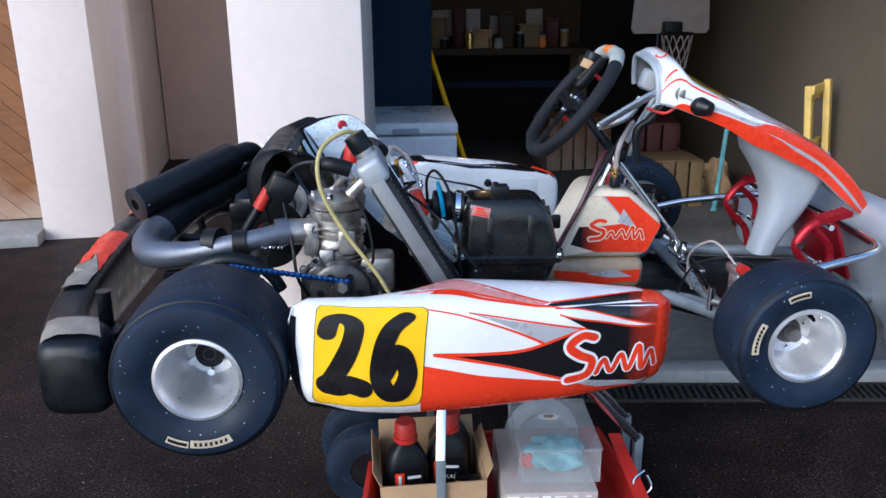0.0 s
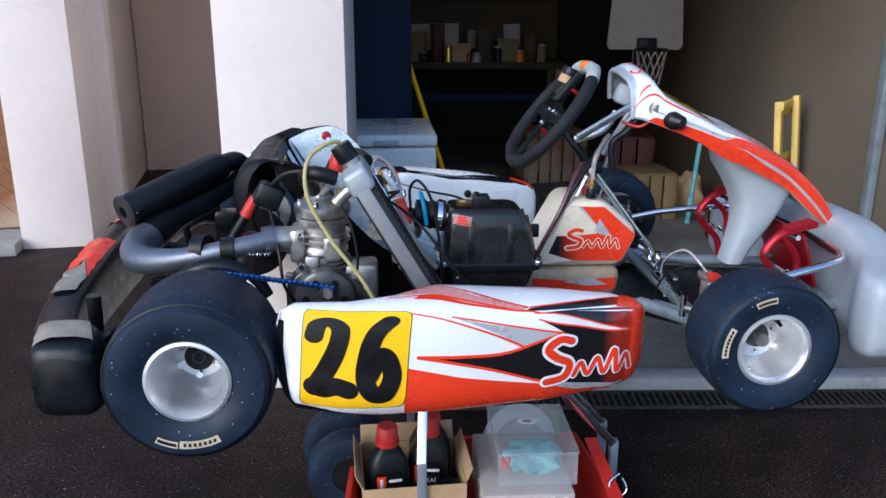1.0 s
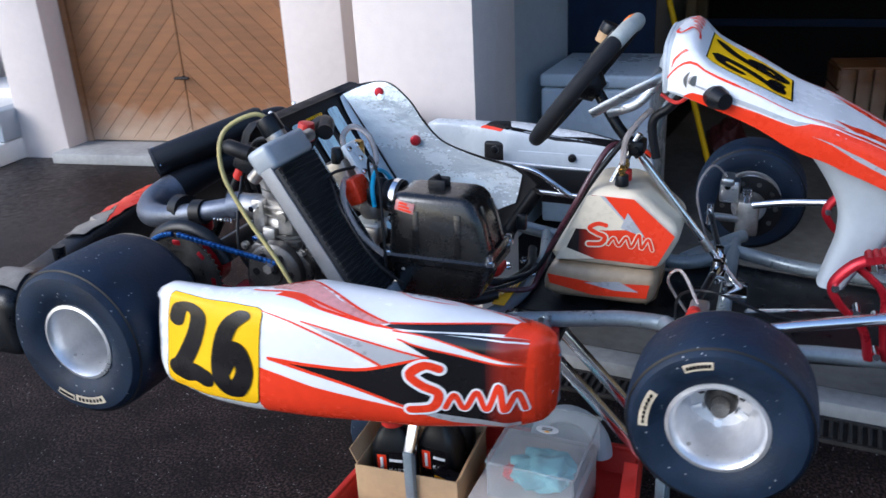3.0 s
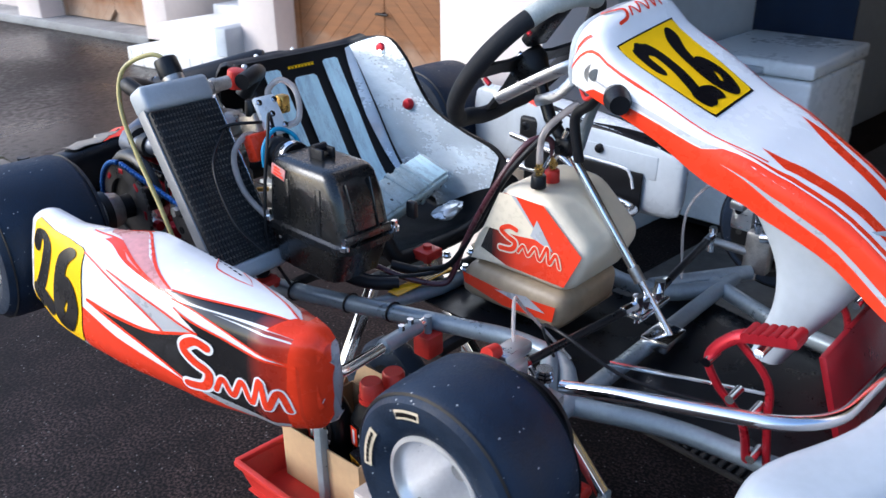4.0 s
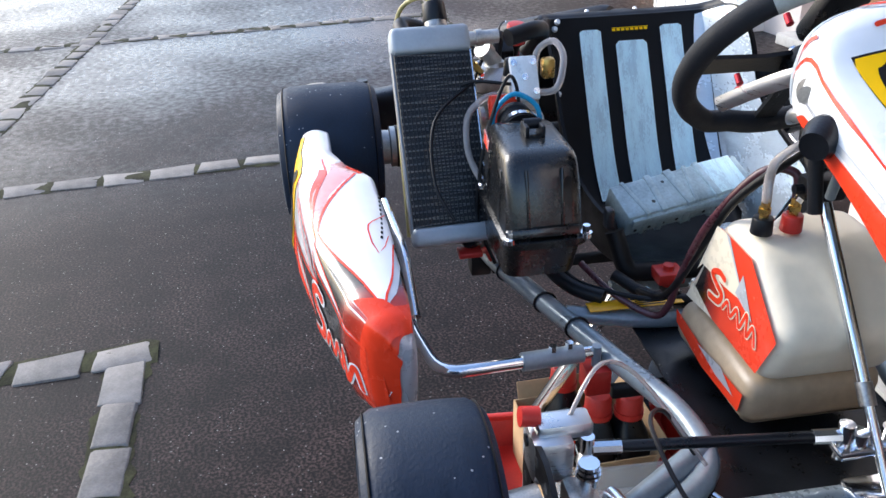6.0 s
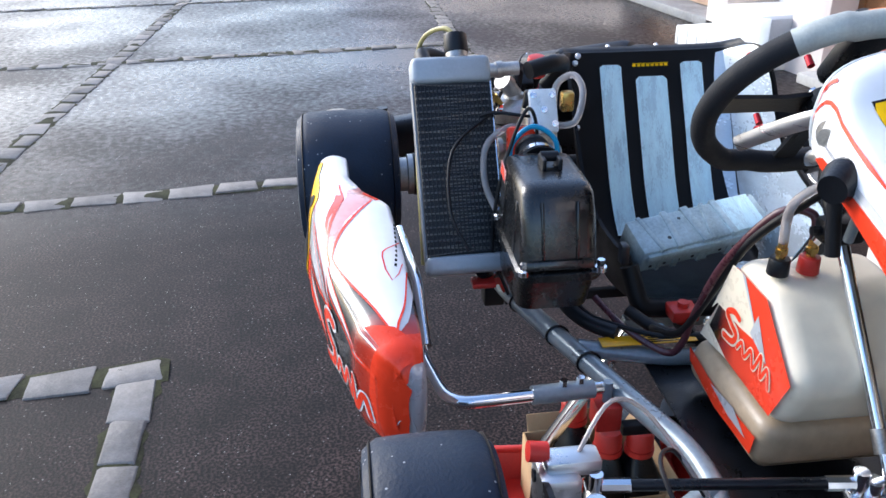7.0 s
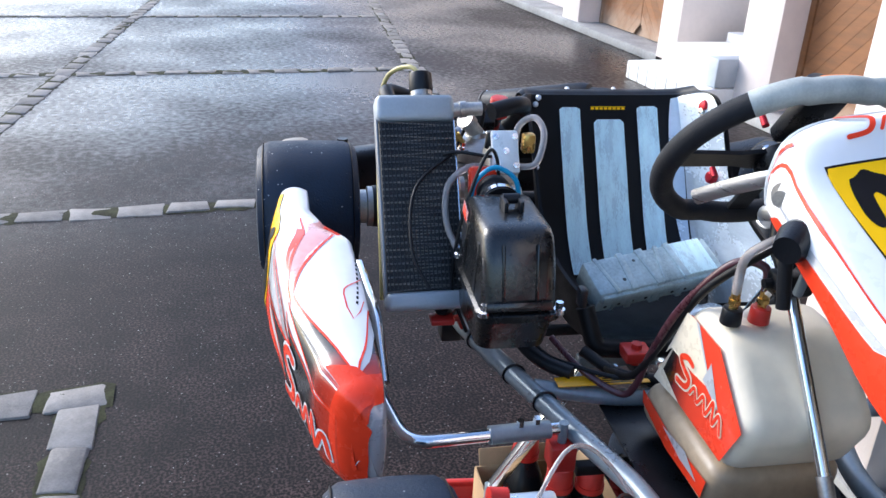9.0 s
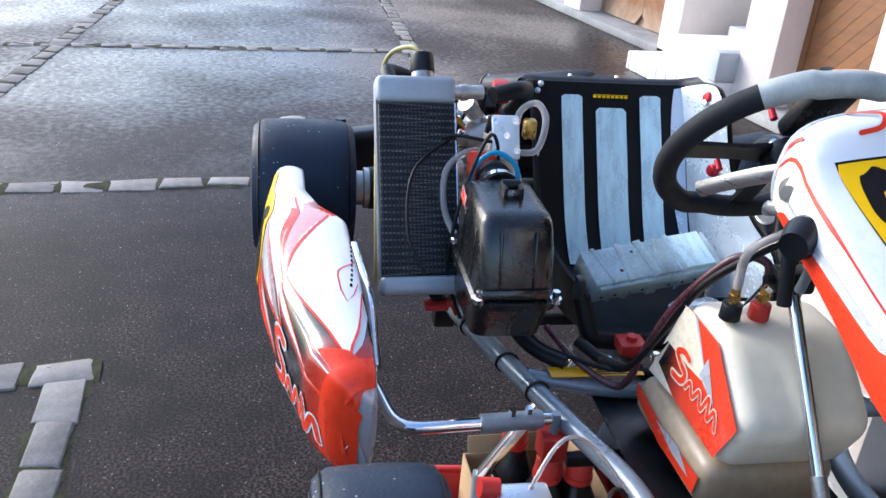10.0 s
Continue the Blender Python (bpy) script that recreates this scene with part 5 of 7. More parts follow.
P([(0.56, 0.62), (0.648, 0.64), (0.756, 0.68), (0.80, 0.72), (0.80, 0.95), (0.70, 0.97), (0.62, 0.97), (0.70, 0.86), (0.745, 0.775), (0.66, 0.70), (0.575, 0.65)], 0.0007, "fade")
P([(0.575, 0.655), (0.67, 0.705), (0.774, 0.785), (0.72, 0.86), (0.63, 0.95), (0.46, 0.98), (0.385, 0.97), (0.41, 0.85), (0.48, 0.74)], 0.0010, "white")
P([(0.774, 0.785), (0.72, 0.86), (0.63, 0.95), (0.68, 0.96), (0.745, 0.87)], 0.0011, "silver")
for pts in (((0.368, 0.625), (0.439, 0.542), (0.561, 0.408)), ((0.377, 0.383), (0.451, 0.377), (0.540, 0.388), (0.635, 0.466)), ((0.377, 0.383), (0.499, 0.325), (0.612, 0.242)),
            ((0.590, 0.555), (0.623, 0.524), (0.672, 0.497), (0.722, 0.466), (0.783, 0.453)), ((0.436, 0.578), (0.529, 0.520), (0.634, 0.464)), ((0.582, 0.607), (0.623, 0.600), (0.672, 0.552), (0.722, 0.500), (0.783, 0.459)),
            ((0.575, 0.655), (0.67, 0.705), (0.774, 0.785)), ((0.774, 0.785), (0.72, 0.86), (0.63, 0.95)), ((0.41, 0.86), (0.50, 0.73), (0.57, 0.655)), ((0.33, 0.80), (0.42, 0.735), (0.55, 0.632))):
    K("pod_line", print_stroke(pod_at, pts, 0.0028, 0.0026, 5, 0.25), "red", pod)
K("pod_line", print_stroke(pod_at, ((0.545, 0.95), (0.570, 0.86), (0.595, 0.835), (0.655, 0.850), (0.61, 0.93)), 0.0016, 0.0026, 2, 0.25), "red", pod)
for k in range(11):
    P([(0.470 + k * 0.014, 0.975 - k * 0.008), (0.479 + k * 0.014, 0.970 - k * 0.008), (0.477 + k * 0.014, 0.957 - k * 0.008), (0.470 + k * 0.014, 0.962 - k * 0.008)], 0.0016, "ink", "print_bar")
PL = [(0.190, 0.66), (0.196, 0.70), (0.356, 0.648), (0.365, 0.632), (0.368, 0.60), (0.356, 0.225), (0.352, 0.19), (0.346, 0.175), (0.190, 0.145), (0.183, 0.16), (0.180, 0.19)]
num = P([(0.5 * (a - 0.274) * 2.03 + 0.274, (b - 0.42) * 1.02 + 0.42) for a, b in PL], 0.0013, "ink", "number_plate_edge")
P(PL, 0.0017, "yellow", "number_plate")
K("race_number", digits(pod_at, 0.198, 0.348, 0.230, 0.590, 0.0315, 0.0034, 0.42), "ink", pod, "black brush-drawn race number 26")
P([(0.760, 0.03), (0.795, 0.03), (0.808, 0.14), (0.8117, 0.30), (0.8118, 0.70), (0.800, 0.93), (0.76, 0.95), (0.770, 0.80), (0.776, 0.70), (0.772, 0.40)], 0.0019, "red")
P([(0.142, 0.06), (0.142, 0.24), (0.170, 0.14), (0.23, 0.10), (0.34, 0.05), (0.185, 0.03)], 0.0012, "ink")
swash(pod_at, 0.604, 0.772, 0.245, 0.432, 0.0140, 0.0038, 0.42, pod)
# Dark patch that puts the rear end's shading into colour.
P([(0.162, 0.06), (0.1415, 0.30), (0.1415, 0.62), (0.148, 0.64), (0.156, 0.60), (0.154, 0.40), (0.168, 0.10)], 0.0014, "matt")

# the other side pod, its inner side to the camera
pod2 = K("side_pod", side_pod(1), "palegrey", None, "grey inner side of the far side pod with a red and white top", 60)


def pod2_at(x, s, lift=0.0):
    p = pod_at(x, s, lift)
    return Vector((p.x, -p.y, p.z))


for poly, m, l in (([(0.36, 0.66), (0.50, 0.70), (0.80, 0.72), (0.80, 0.95), (0.55, 0.99), (0.33, 0.92)], "ink", 0.0008), ([(0.40, 0.74), (0.55, 0.74), (0.70, 0.80), (0.56, 0.93), (0.42, 0.88)], "white", 0.0014),
                   ([(0.74, 0.74), (0.80, 0.73), (0.80, 0.90), (0.73, 0.86)], "red", 0.0016), ([(0.33, 0.90), (0.40, 0.95), (0.39, 0.98), (0.32, 0.97)], "red", 0.0016)):
    K("pod_print", print_poly(pod2_at, poly, l, (0.02, 0.05)), m, pod2)
K("pod_recess", box((0.30, 0.004, 0.055), (0.60, 0.4885, 0.175), 0.002), "palegrey", pod2)
for x, z in ((0.385, 0.201), (0.60, 0.192)):
    K("pod_bolt", join(rod((x, 0.489, z), (x, 0.478, z), 0.012, 14, 0.010, 0.002), rod((x, 0.478, z), (x, 0.474, z), 0.005, 6)), "hose", pod2)
# Black sheet where the hollow under the far pod is only in shade.
K("pod_underside", box((0.33, 0.006, 0.095), (0.555, 0.482, 0.112), 0.004), "hose", pod2, "black panel for the shade in the far pod's hollow")
K("pod_edge", sweep(spline([(0.40, 0.478, 0.171), (0.55, 0.478, 0.167), (0.665, 0.478, 0.164), (0.690, 0.478, 0.150), (0.700, 0.478, 0.120)]), 0.0032, 10), "white", pod2, "pale moulded lower edge")
# The opening is a solid black block in place of its inner shade.
K("pod_hollow", box((0.085, 0.02, 0.07), (0.385, 0.523, 0.18), 0.02, 3), "hose", pod2, "black block for the dark opening in the pod's inner side")

# pod bars
for s in (-1, 1):
    bar = K("pod_bar", sweep(bent([(0.715, s * 0.225, 0.080), (0.735, s * 0.452, 0.086), (0.62, s * 0.478, 0.090), (0.33, s * 0.490, 0.095)], 0.035), 0.0095, 12), "chrome", None, "chrome side-pod bar")
    K("bar_socket", sweep([(0.716, s * 0.245, 0.080), (0.725, s * 0.335, 0.083)], 0.0135, 14), "steel", bar)
    K("bar_flange", join(rod((0.722, s * 0.29, 0.094), (0.722, s * 0.29, 0.103), 0.006, 6), rod((0.718, s * 0.265, 0.094), (0.718, s * 0.265, 0.103), 0.006, 6)), "chrome", bar)
    K("pod_bar_upper", sweep(bent([(0.60, s * 0.470, 0.095), (0.50, s * 0.474, 0.155), (0.34, s * 0.490, 0.170)], 0.03), 0.0085, 12), "chrome")

# steering
M["screen"] = mat("lcd_screen", (0.045, 0.05, 0.035), 0.15)
WC = Vector((0.730, 0.011, 0.490))
WN = Vector((-0.787, 0, 0.617))
WM = Matrix.Translation(WC) @ WN.to_track_quat("Z", "Y").to_matrix().to_4x4()


def wheel_pt(a, r, h=0.0):
    """a: degrees from the wheel's top, towards the driver's right."""
    up = Vector((0.617, 0, 0.787))
    return WC + up * (r * math.cos(radians(a))) + Vector((0, -1, 0)) * (r * math.sin(radians(a))) + WN * h


def rim_r(a):
    c = abs(((a + 180) % 360) - 180)
    return 0.148 - (0.012 if c > 150 else 0.0) - (0.006 if c < 20 else 0)


sw = K("steering_wheel", sweep(spline([wheel_pt(a, rim_r(a)) for a in range(38, 333, 10)], 2), 0.0150, 16), "grip", None, "black suede steering wheel with a pale grey top")
K("rim_top", sweep([wheel_pt(a, rim_r(a)) for a in range(-30, 41, 5)], 0.0156, 16), "rimgrip", sw, "grey-green leather top of the rim")
K("rim_badge", sweep([wheel_pt(a, rim_r(a), 0.005) for a in range(-9, 10, 3)], 0.0125, 12), "orange", sw)
for a in (88, 272, 180):
    K("spoke", loft([[wheel_pt(a, r, h) + (WM.to_3x3() @ Vector((0, 0, 0))) + wv * w for wv, h in ((wheel_pt(a + 90, 1) - WC, -0.003), (wheel_pt(a + 90, 1) - WC, 0.003), (wheel_pt(a - 90, 1) - WC, 0.003), (wheel_pt(a - 90, 1) - WC, -0.003))]
                     for r, w in ((0.02, 0.020), (0.06, 0.013), (0.14, 0.015))]), "black", sw)
    for r in (0.062, 0.085, 0.108):
        K("spoke_hole", sweep([wheel_pt(a, r, 0.003), wheel_pt(a, r, 0.0036)], 0.006, 12), "hose", sw)
K("wheel_boss", sweep([wheel_pt(0, 0, -0.035), wheel_pt(0, 0, -0.012), wheel_pt(0, 0, 0.004)], [0.022, 0.034, 0.034], 24), "black", sw)
for k in range(3):
    p = wheel_pt(60 + 120 * k, 0.024, 0.004)
    bolt(p, WN, 0.005, 0.007, "chrome", sw)
K("lap_timer", moved(box((0.085, 0.055, 0.022), (0, 0, 0), 0.006), Matrix.Translation(wheel_pt(0, 0.075, 0.012)) @ WN.to_track_quat("Z", "Y").to_matrix().to_4x4() @ pose(0, 0, 0, 0, 0, 90)), "black", sw, "black lap timer")
K("timer_screen", moved(box((0.055, 0.032, 0.002), (0, 0, 0), 0.0005), Matrix.Translation(wheel_pt(0, 0.075, 0.0238)) @ WN.to_track_quat("Z", "Y").to_matrix().to_4x4() @ pose(0, 0, 0, 0, 0, 90)), "screen", sw, "unlit grey display")
for a, r, m in ((38, 0.095, "anod"), (118, 0.080, "anod"), (248, 0.075, "black")):
    K("wheel_button", sweep([wheel_pt(a, r, -0.002), wheel_pt(a, r, 0.012)], [0.0045, 0.0040], 14), m, sw)
K("column", sweep([wheel_pt(0, 0, -0.030), (0.80, -0.012, 0.41), (0.845, -0.006, 0.353)], 0.011, 14), "black", None, "black steering column")
K("column_clamp", join(box((0.03, 0.05, 0.03), (0.84, -0.01, 0.372), 0.006), rod((0.84, -0.045, 0.372), (0.84, 0.03, 0.372), 0.006, 8)), "black")
K("column_shaft", sweep([(0.838, -0.006, 0.362), (0.985, -0.003, 0.178), (0.990, -0.003, 0.172), (1.056, -0.001, 0.090)], [0.0078, 0.0078, 0.0062, 0.0062], 16), "chrome", None, "polished steering column shaft")
K("strut_end", rod((0.975, -0.003, 0.190), (0.992, -0.003, 0.169), 0.0098, 10), "alloy")
K("rear_strut", sweep([(0.845, -0.02, 0.40), (0.70, -0.055, 0.10)], 0.0075, 12), "chrome")
K("gear_lever", sweep(spline([(0.905, -0.065, 0.532), (0.885, -0.098, 0.522), (0.83, -0.108, 0.492), (0.768, -0.114, 0.456)]), 0.0052, 10, flat=1.9), "brushed", None, "polished alloy paddle lever")
K("gear_lever", sweep(spline([(0.785, -0.03, 0.440), (0.815, -0.050, 0.452), (0.845, -0.052, 0.468), (0.875, -0.045, 0.505)]), 0.0052, 10, flat=1.8), "brushed")
K("kill_switch", join(rod((0.966, -0.094, 0.500), (0.985, -0.118, 0.496), 0.017, 18, 0.021), rod((0.985, -0.118, 0.496), (1.000, -0.138, 0.493), 0.021, 18, 0.014)), "black", None, "round black switch knob")
K("start_switch", join(rod((0.935, -0.096, 0.524), (0.942, -0.114, 0.523), 0.016, 16), rod((0.942, -0.114, 0.523), (0.946, -0.120, 0.523), 0.009, 16)), "alloy")
K("switch_wire", sweep(spline([(0.885, -0.06, 0.485), (0.915, -0.09, 0.478), (0.935, -0.10, 0.492), (0.945, -0.11, 0.51)]), 0.0035, 8), "redplastic")
K("fluid_bottle", join(rod((0.762, 0.012, 0.565), (0.770, 0.012, 0.583), 0.018, 18)), "card", None, "small amber fluid cup")
K("bottle_cap", rod((0.770, 0.012, 0.582), (0.778, 0.012, 0.600), 0.020, 18, 0.019, 0.002), "black")
K("front_loom", sweep(spline([(0.93, -0.06, 0.50), (0.90, -0.05, 0.46), (0.87, -0.045, 0.43), (0.88, -0.04, 0.36)]), 0.0085, 12), "matt", None, "thick black ribbed hose")

# front fairing with its number plate: spine x, spine z, half width, lower edge x, lower edge z
NAS = ((0.892, 0.592, 0.092, 0.897, 0.513), (0.930, 0.602, 0.102, 0.914, 0.512), (0.968, 0.562, 0.106, 0.955, 0.500), (1.045, 0.521, 0.106, 1.045, 0.466), (1.112, 0.486, 0.101, 1.118, 0.424),
       (1.17, 0.465, 0.095, 1.170, 0.404), (1.205, 0.448, 0.090, 1.205, 0.386), (1.235, 0.434, 0.085, 1.235, 0.372), (1.296, 0.401, 0.074, 1.296, 0.338), (1.37, 0.342, 0.064, 1.36, 0.285), (1.42, 0.288, 0.050, 1.398, 0.256), (1.456, 0.236, 0.028, 1.442, 0.230))


def nas_at(u, s, lift=0.0):
    """The fairing's skin: u from 0 at its top to 1 at its tip; s from -1 (lower right edge) over 0 (the spine) to 1."""
    f = max(0.0, min(1.0, u)) * (len(NAS) - 1)
    i = min(int(f), len(NAS) - 2)
    a = [NAS[max(i - 1, 0)], NAS[i], NAS[i + 1], NAS[min(i + 2, len(NAS) - 1)]]
    t = f - i
    x, z, w, ex, ez = (0.5 * (2 * q + (r - p) * t + (2 * p - 5 * q + 4 * r - v) * t * t + (3 * q - p - 3 * r + v) * t ** 3) for p, q, r, v in zip(*a))
    b, soft = abs(s), max(0.0, 1 - f / 1.6)
    if b < 0.6:
        k = b / 0.6
        y, dn = w * math.sin(k * 1.45) / math.sin(1.45), (0.10 + 0.30 * soft) * k ** 3
    else:
        k = (b - 0.6) / 0.4
        y, dn = w * (1.0 + 0.04 * math.sin(k * math.pi)), 0.10 + 0.30 * soft + (0.90 - 0.30 * soft) * k
    p = Vector((x + (ex - x) * dn, math.copysign(y, s) - 0.005, z + (ez - z) * dn))
    p.z += 0.13 * p.y - 0.002
    if lift:
        e = 0.01
        n = (nas_at(min(1, u + e), s) - nas_at(max(0, u - e), s)).cross(nas_at(u, min(1, s + e)) - nas_at(u, max(-1, s - e))).normalized()
        if n.dot(Vector((0.4, 0.9 * s, 0.75))) < 0:
            n = -n
        p += n * (lift + 0.0032)
    return p


NR = [[nas_at(i / 44, -1 + j / 24) for j in range(49)] for i in range(45)]
nas = K("front_fairing", thick(loft(NR, closed=False, caps=False), 0.003), "grey", None, "white and red front fairing over grey plastic", 60)


def N(poly, lift, m, name="fairing_print", both=False):
    ob = K(name, print_poly(nas_at, poly, lift, (0.03, 0.06)), m, nas)
    if both:
        K(name, print_poly(nas_at, [(a, -b) for a, b in poly], lift, (0.03, 0.06)), m, nas)
    return ob


N([(0.03, -0.97), (0.0, -0.4), (0.0, 0.4), (0.03, 0.97), (0.30, 0.97), (0.60, 0.9), (0.98, 0.9), (1.0, 0.4), (1.0, -0.4), (0.98, -0.9), (0.60, -0.9), (0.30, -0.97)], 0.0008, "white")
N([(0.13, -0.98), (0.16, -0.90), (0.28, -0.78), (0.36, -0.70), (0.40, -0.60), (0.48, -0.55), (0.62, -0.50), (0.90, -0.50), (1.0, -0.56), (1.0, -0.97), (0.60, -0.99), (0.30, -0.99)], 0.0014, "red", both=True)
N([(0.40, -0.52), (0.60, -0.40), (0.95, -0.34), (0.99, -0.42), (0.70, -0.46)], 0.0014, "red", both=True)
N([(0.40, -0.73), (0.60, -0.74), (0.98, -0.82), (0.98, -0.88), (0.60, -0.80)], 0.0018, "silver", both=True)
N([(0.13, -0.84), (0.26, -0.72), (0.40, -0.60), (0.36, -0.69), (0.26, -0.78)], 0.0018, "silver", both=True)
N([(0.46, -0.30), (0.56, -0.36), (0.74, -0.27), (0.97, -0.22), (0.97, -0.10), (0.74, -0.14), (0.58, -0.22)], 0.0014, "red", both=True)
for sgn in (-1, 1):
    K("fairing_line", print_stroke(nas_at, [(0.03, sgn * 0.80), (0.12, sgn * 0.66), (0.26, sgn * 0.58), (0.38, sgn * 0.50), (0.50, sgn * 0.42)], 0.008, 0.0016, 5, 0.35), "red", nas)
NP = [(0.170, -0.380), (0.163, -0.365), (0.163, 0.255), (0.170, 0.270), (0.340, 0.225), (0.348, 0.210), (0.348, -0.240), (0.340, -0.255)]
N([(0.159, -0.386), (0.159, 0.276), (0.353, 0.231), (0.353, -0.262)], 0.0016, "ink", "number_plate_edge")
N(NP, 0.0020, "yellow", "number_plate")


def np_at(a, b, lift):
    return nas_at(0.340 - 0.165 * b, (-0.21 - 0.10 * b) + (0.40 + 0.10 * b) * a, lift)


K("race_number", digits(np_at, 0.02, 0.98, 0.08, 0.92, 0.165, 0.0026, 0.75), "ink", nas, "black race number 26")
swash(lambda a, b, l: nas_at(0.125 - 0.09 * b, -0.25 + 0.5 * a, l), 0.02, 0.98, 0.05, 0.95, 0.05, 0.0022, 0.5, nas, "red", "white")
N([(0.0, -0.99), (0.035, -0.99), (0.035, 0.99), (0.0, 0.99)], 0.0012, "grey")
K("hood_rim", sweep([nas_at(0.0, -1 + j / 16) for j in range(33)], 0.0065, 10), "grey", nas)
N([(0.045, -0.72), (0.06, -0.64), (0.10, -0.56), (0.09, -0.54), (0.05, -0.62)], 0.0020, "red")
K("fairing_bracket", join(box((0.058, 0.040, 0.048), (0.905, -0.020, 0.540), 0.012, 2, (0, 20, 0)), rod((0.92, -0.02, 0.515), (0.86, -0.01, 0.40), 0.006, 10)), "grey", nas, "grey fairing support")
K("fairing_strut", sweep(spline([(0.95, -0.03, 0.52), (0.895, -0.02, 0.46), (0.865, -0.015, 0.37)]), 0.006, 10), "steel")

leg_rows = ((0.400, 1.130, 1.335, 0.078), (0.345, 1.172, 1.345, 0.072), (0.285, 1.204, 1.325, 0.060), (0.225, 1.211, 1.295, 0.050), (0.170, 1.200, 1.262, 0.040), (0.125, 1.190, 1.240, 0.036))
leg_rows = [(z, a, b, w) for z, a, b, w in zip(*[[q.x for q in spline([(r[k], 0, 0) for r in leg_rows], 4)] for k in range(4)])]


def leg_ring(z, a, b, w):
    out = []
    for j in range(28):
        t = 2 * math.pi * j / 28
        c, s = math.cos(t), math.sin(t)
        out.append(((a + b) / 2 + (b - a) / 2 * math.copysign(abs(c) ** 0.6, c), w * math.copysign(abs(s) ** 0.6, s) + 0.006, z + 0.03 * (1 if z > 0.39 else 0) * (-c)))
    return out


K("fairing_leg", loft([leg_ring(*r) for r in leg_rows]), "grey", nas, "grey plastic foot of the fairing", 60)

# pedals
def pedal(x, y, z, s):
    ob = K("pedal", sweep(spline([(x + 0.05, y, 0.075), (x + 0.035, y, 0.13), (x - 0.005, y, 0.17), (x - 0.022, y, 0.205), (x + 0.005, y, 0.245), (x + 0.04, y, 0.262)]), 0.010, 10, flat=0.55), "anod", None, "red anodised drilled pedal")
    K("pedal_arm", sweep(spline([(x + 0.075, y + 0.006, 0.075), (x + 0.065, y + 0.006, 0.14), (x + 0.055, y + 0.006, 0.20), (x + 0.005, y + 0.006, 0.245)]), 0.009, 10, flat=0.55), "anod", ob)
    K("pedal_foot", box((0.07, 0.035, 0.012), (x + 0.055, y, 0.266), 0.004, 2, (0, -14, 0)), "anod", ob)
    for k in range(6):
        K("pedal_tread", rod((x + 0.026 + k * 0.011, y - 0.018, 0.262 + k * 0.003), (x + 0.026 + k * 0.011, y + 0.018, 0.262 + k * 0.003), 0.007, 10), "anod", ob)
    for px_, pz in ((x + 0.045, 0.245), (x - 0.018, 0.205), (x + 0.05, 0.155), (x + 0.02, 0.165), (x + 0.06, 0.09)):
        K("pedal_bolt", rod((px_, y - 0.016, pz), (px_, y + 0.016, pz), 0.0065, 10), "chrome", ob)
    return ob


pedal(1.222, -0.195, 0, -1)
pedal(1.225, 0.195, 0, 1)
K("front_panel", box((0.010, 0.24, 0.14), (1.345, -0.02, 0.165), 0.003, 2, (0, -20, 0)), "anod", None, "dark red panel behind the pedals")
K("brake_rod", sweep([(1.25, -0.10, 0.12), (1.07, -0.22, 0.15)], 0.0035, 8), "chrome")
K("throttle_cable", sweep(spline([(1.24, -0.19, 0.14), (1.12, -0.25, 0.16), (1.02, -0.27, 0.20), (0.96, -0.23, 0.17), (0.95, -0.18, 0.09)]), 0.0026, 8), "hose", None, "thin black control cable")

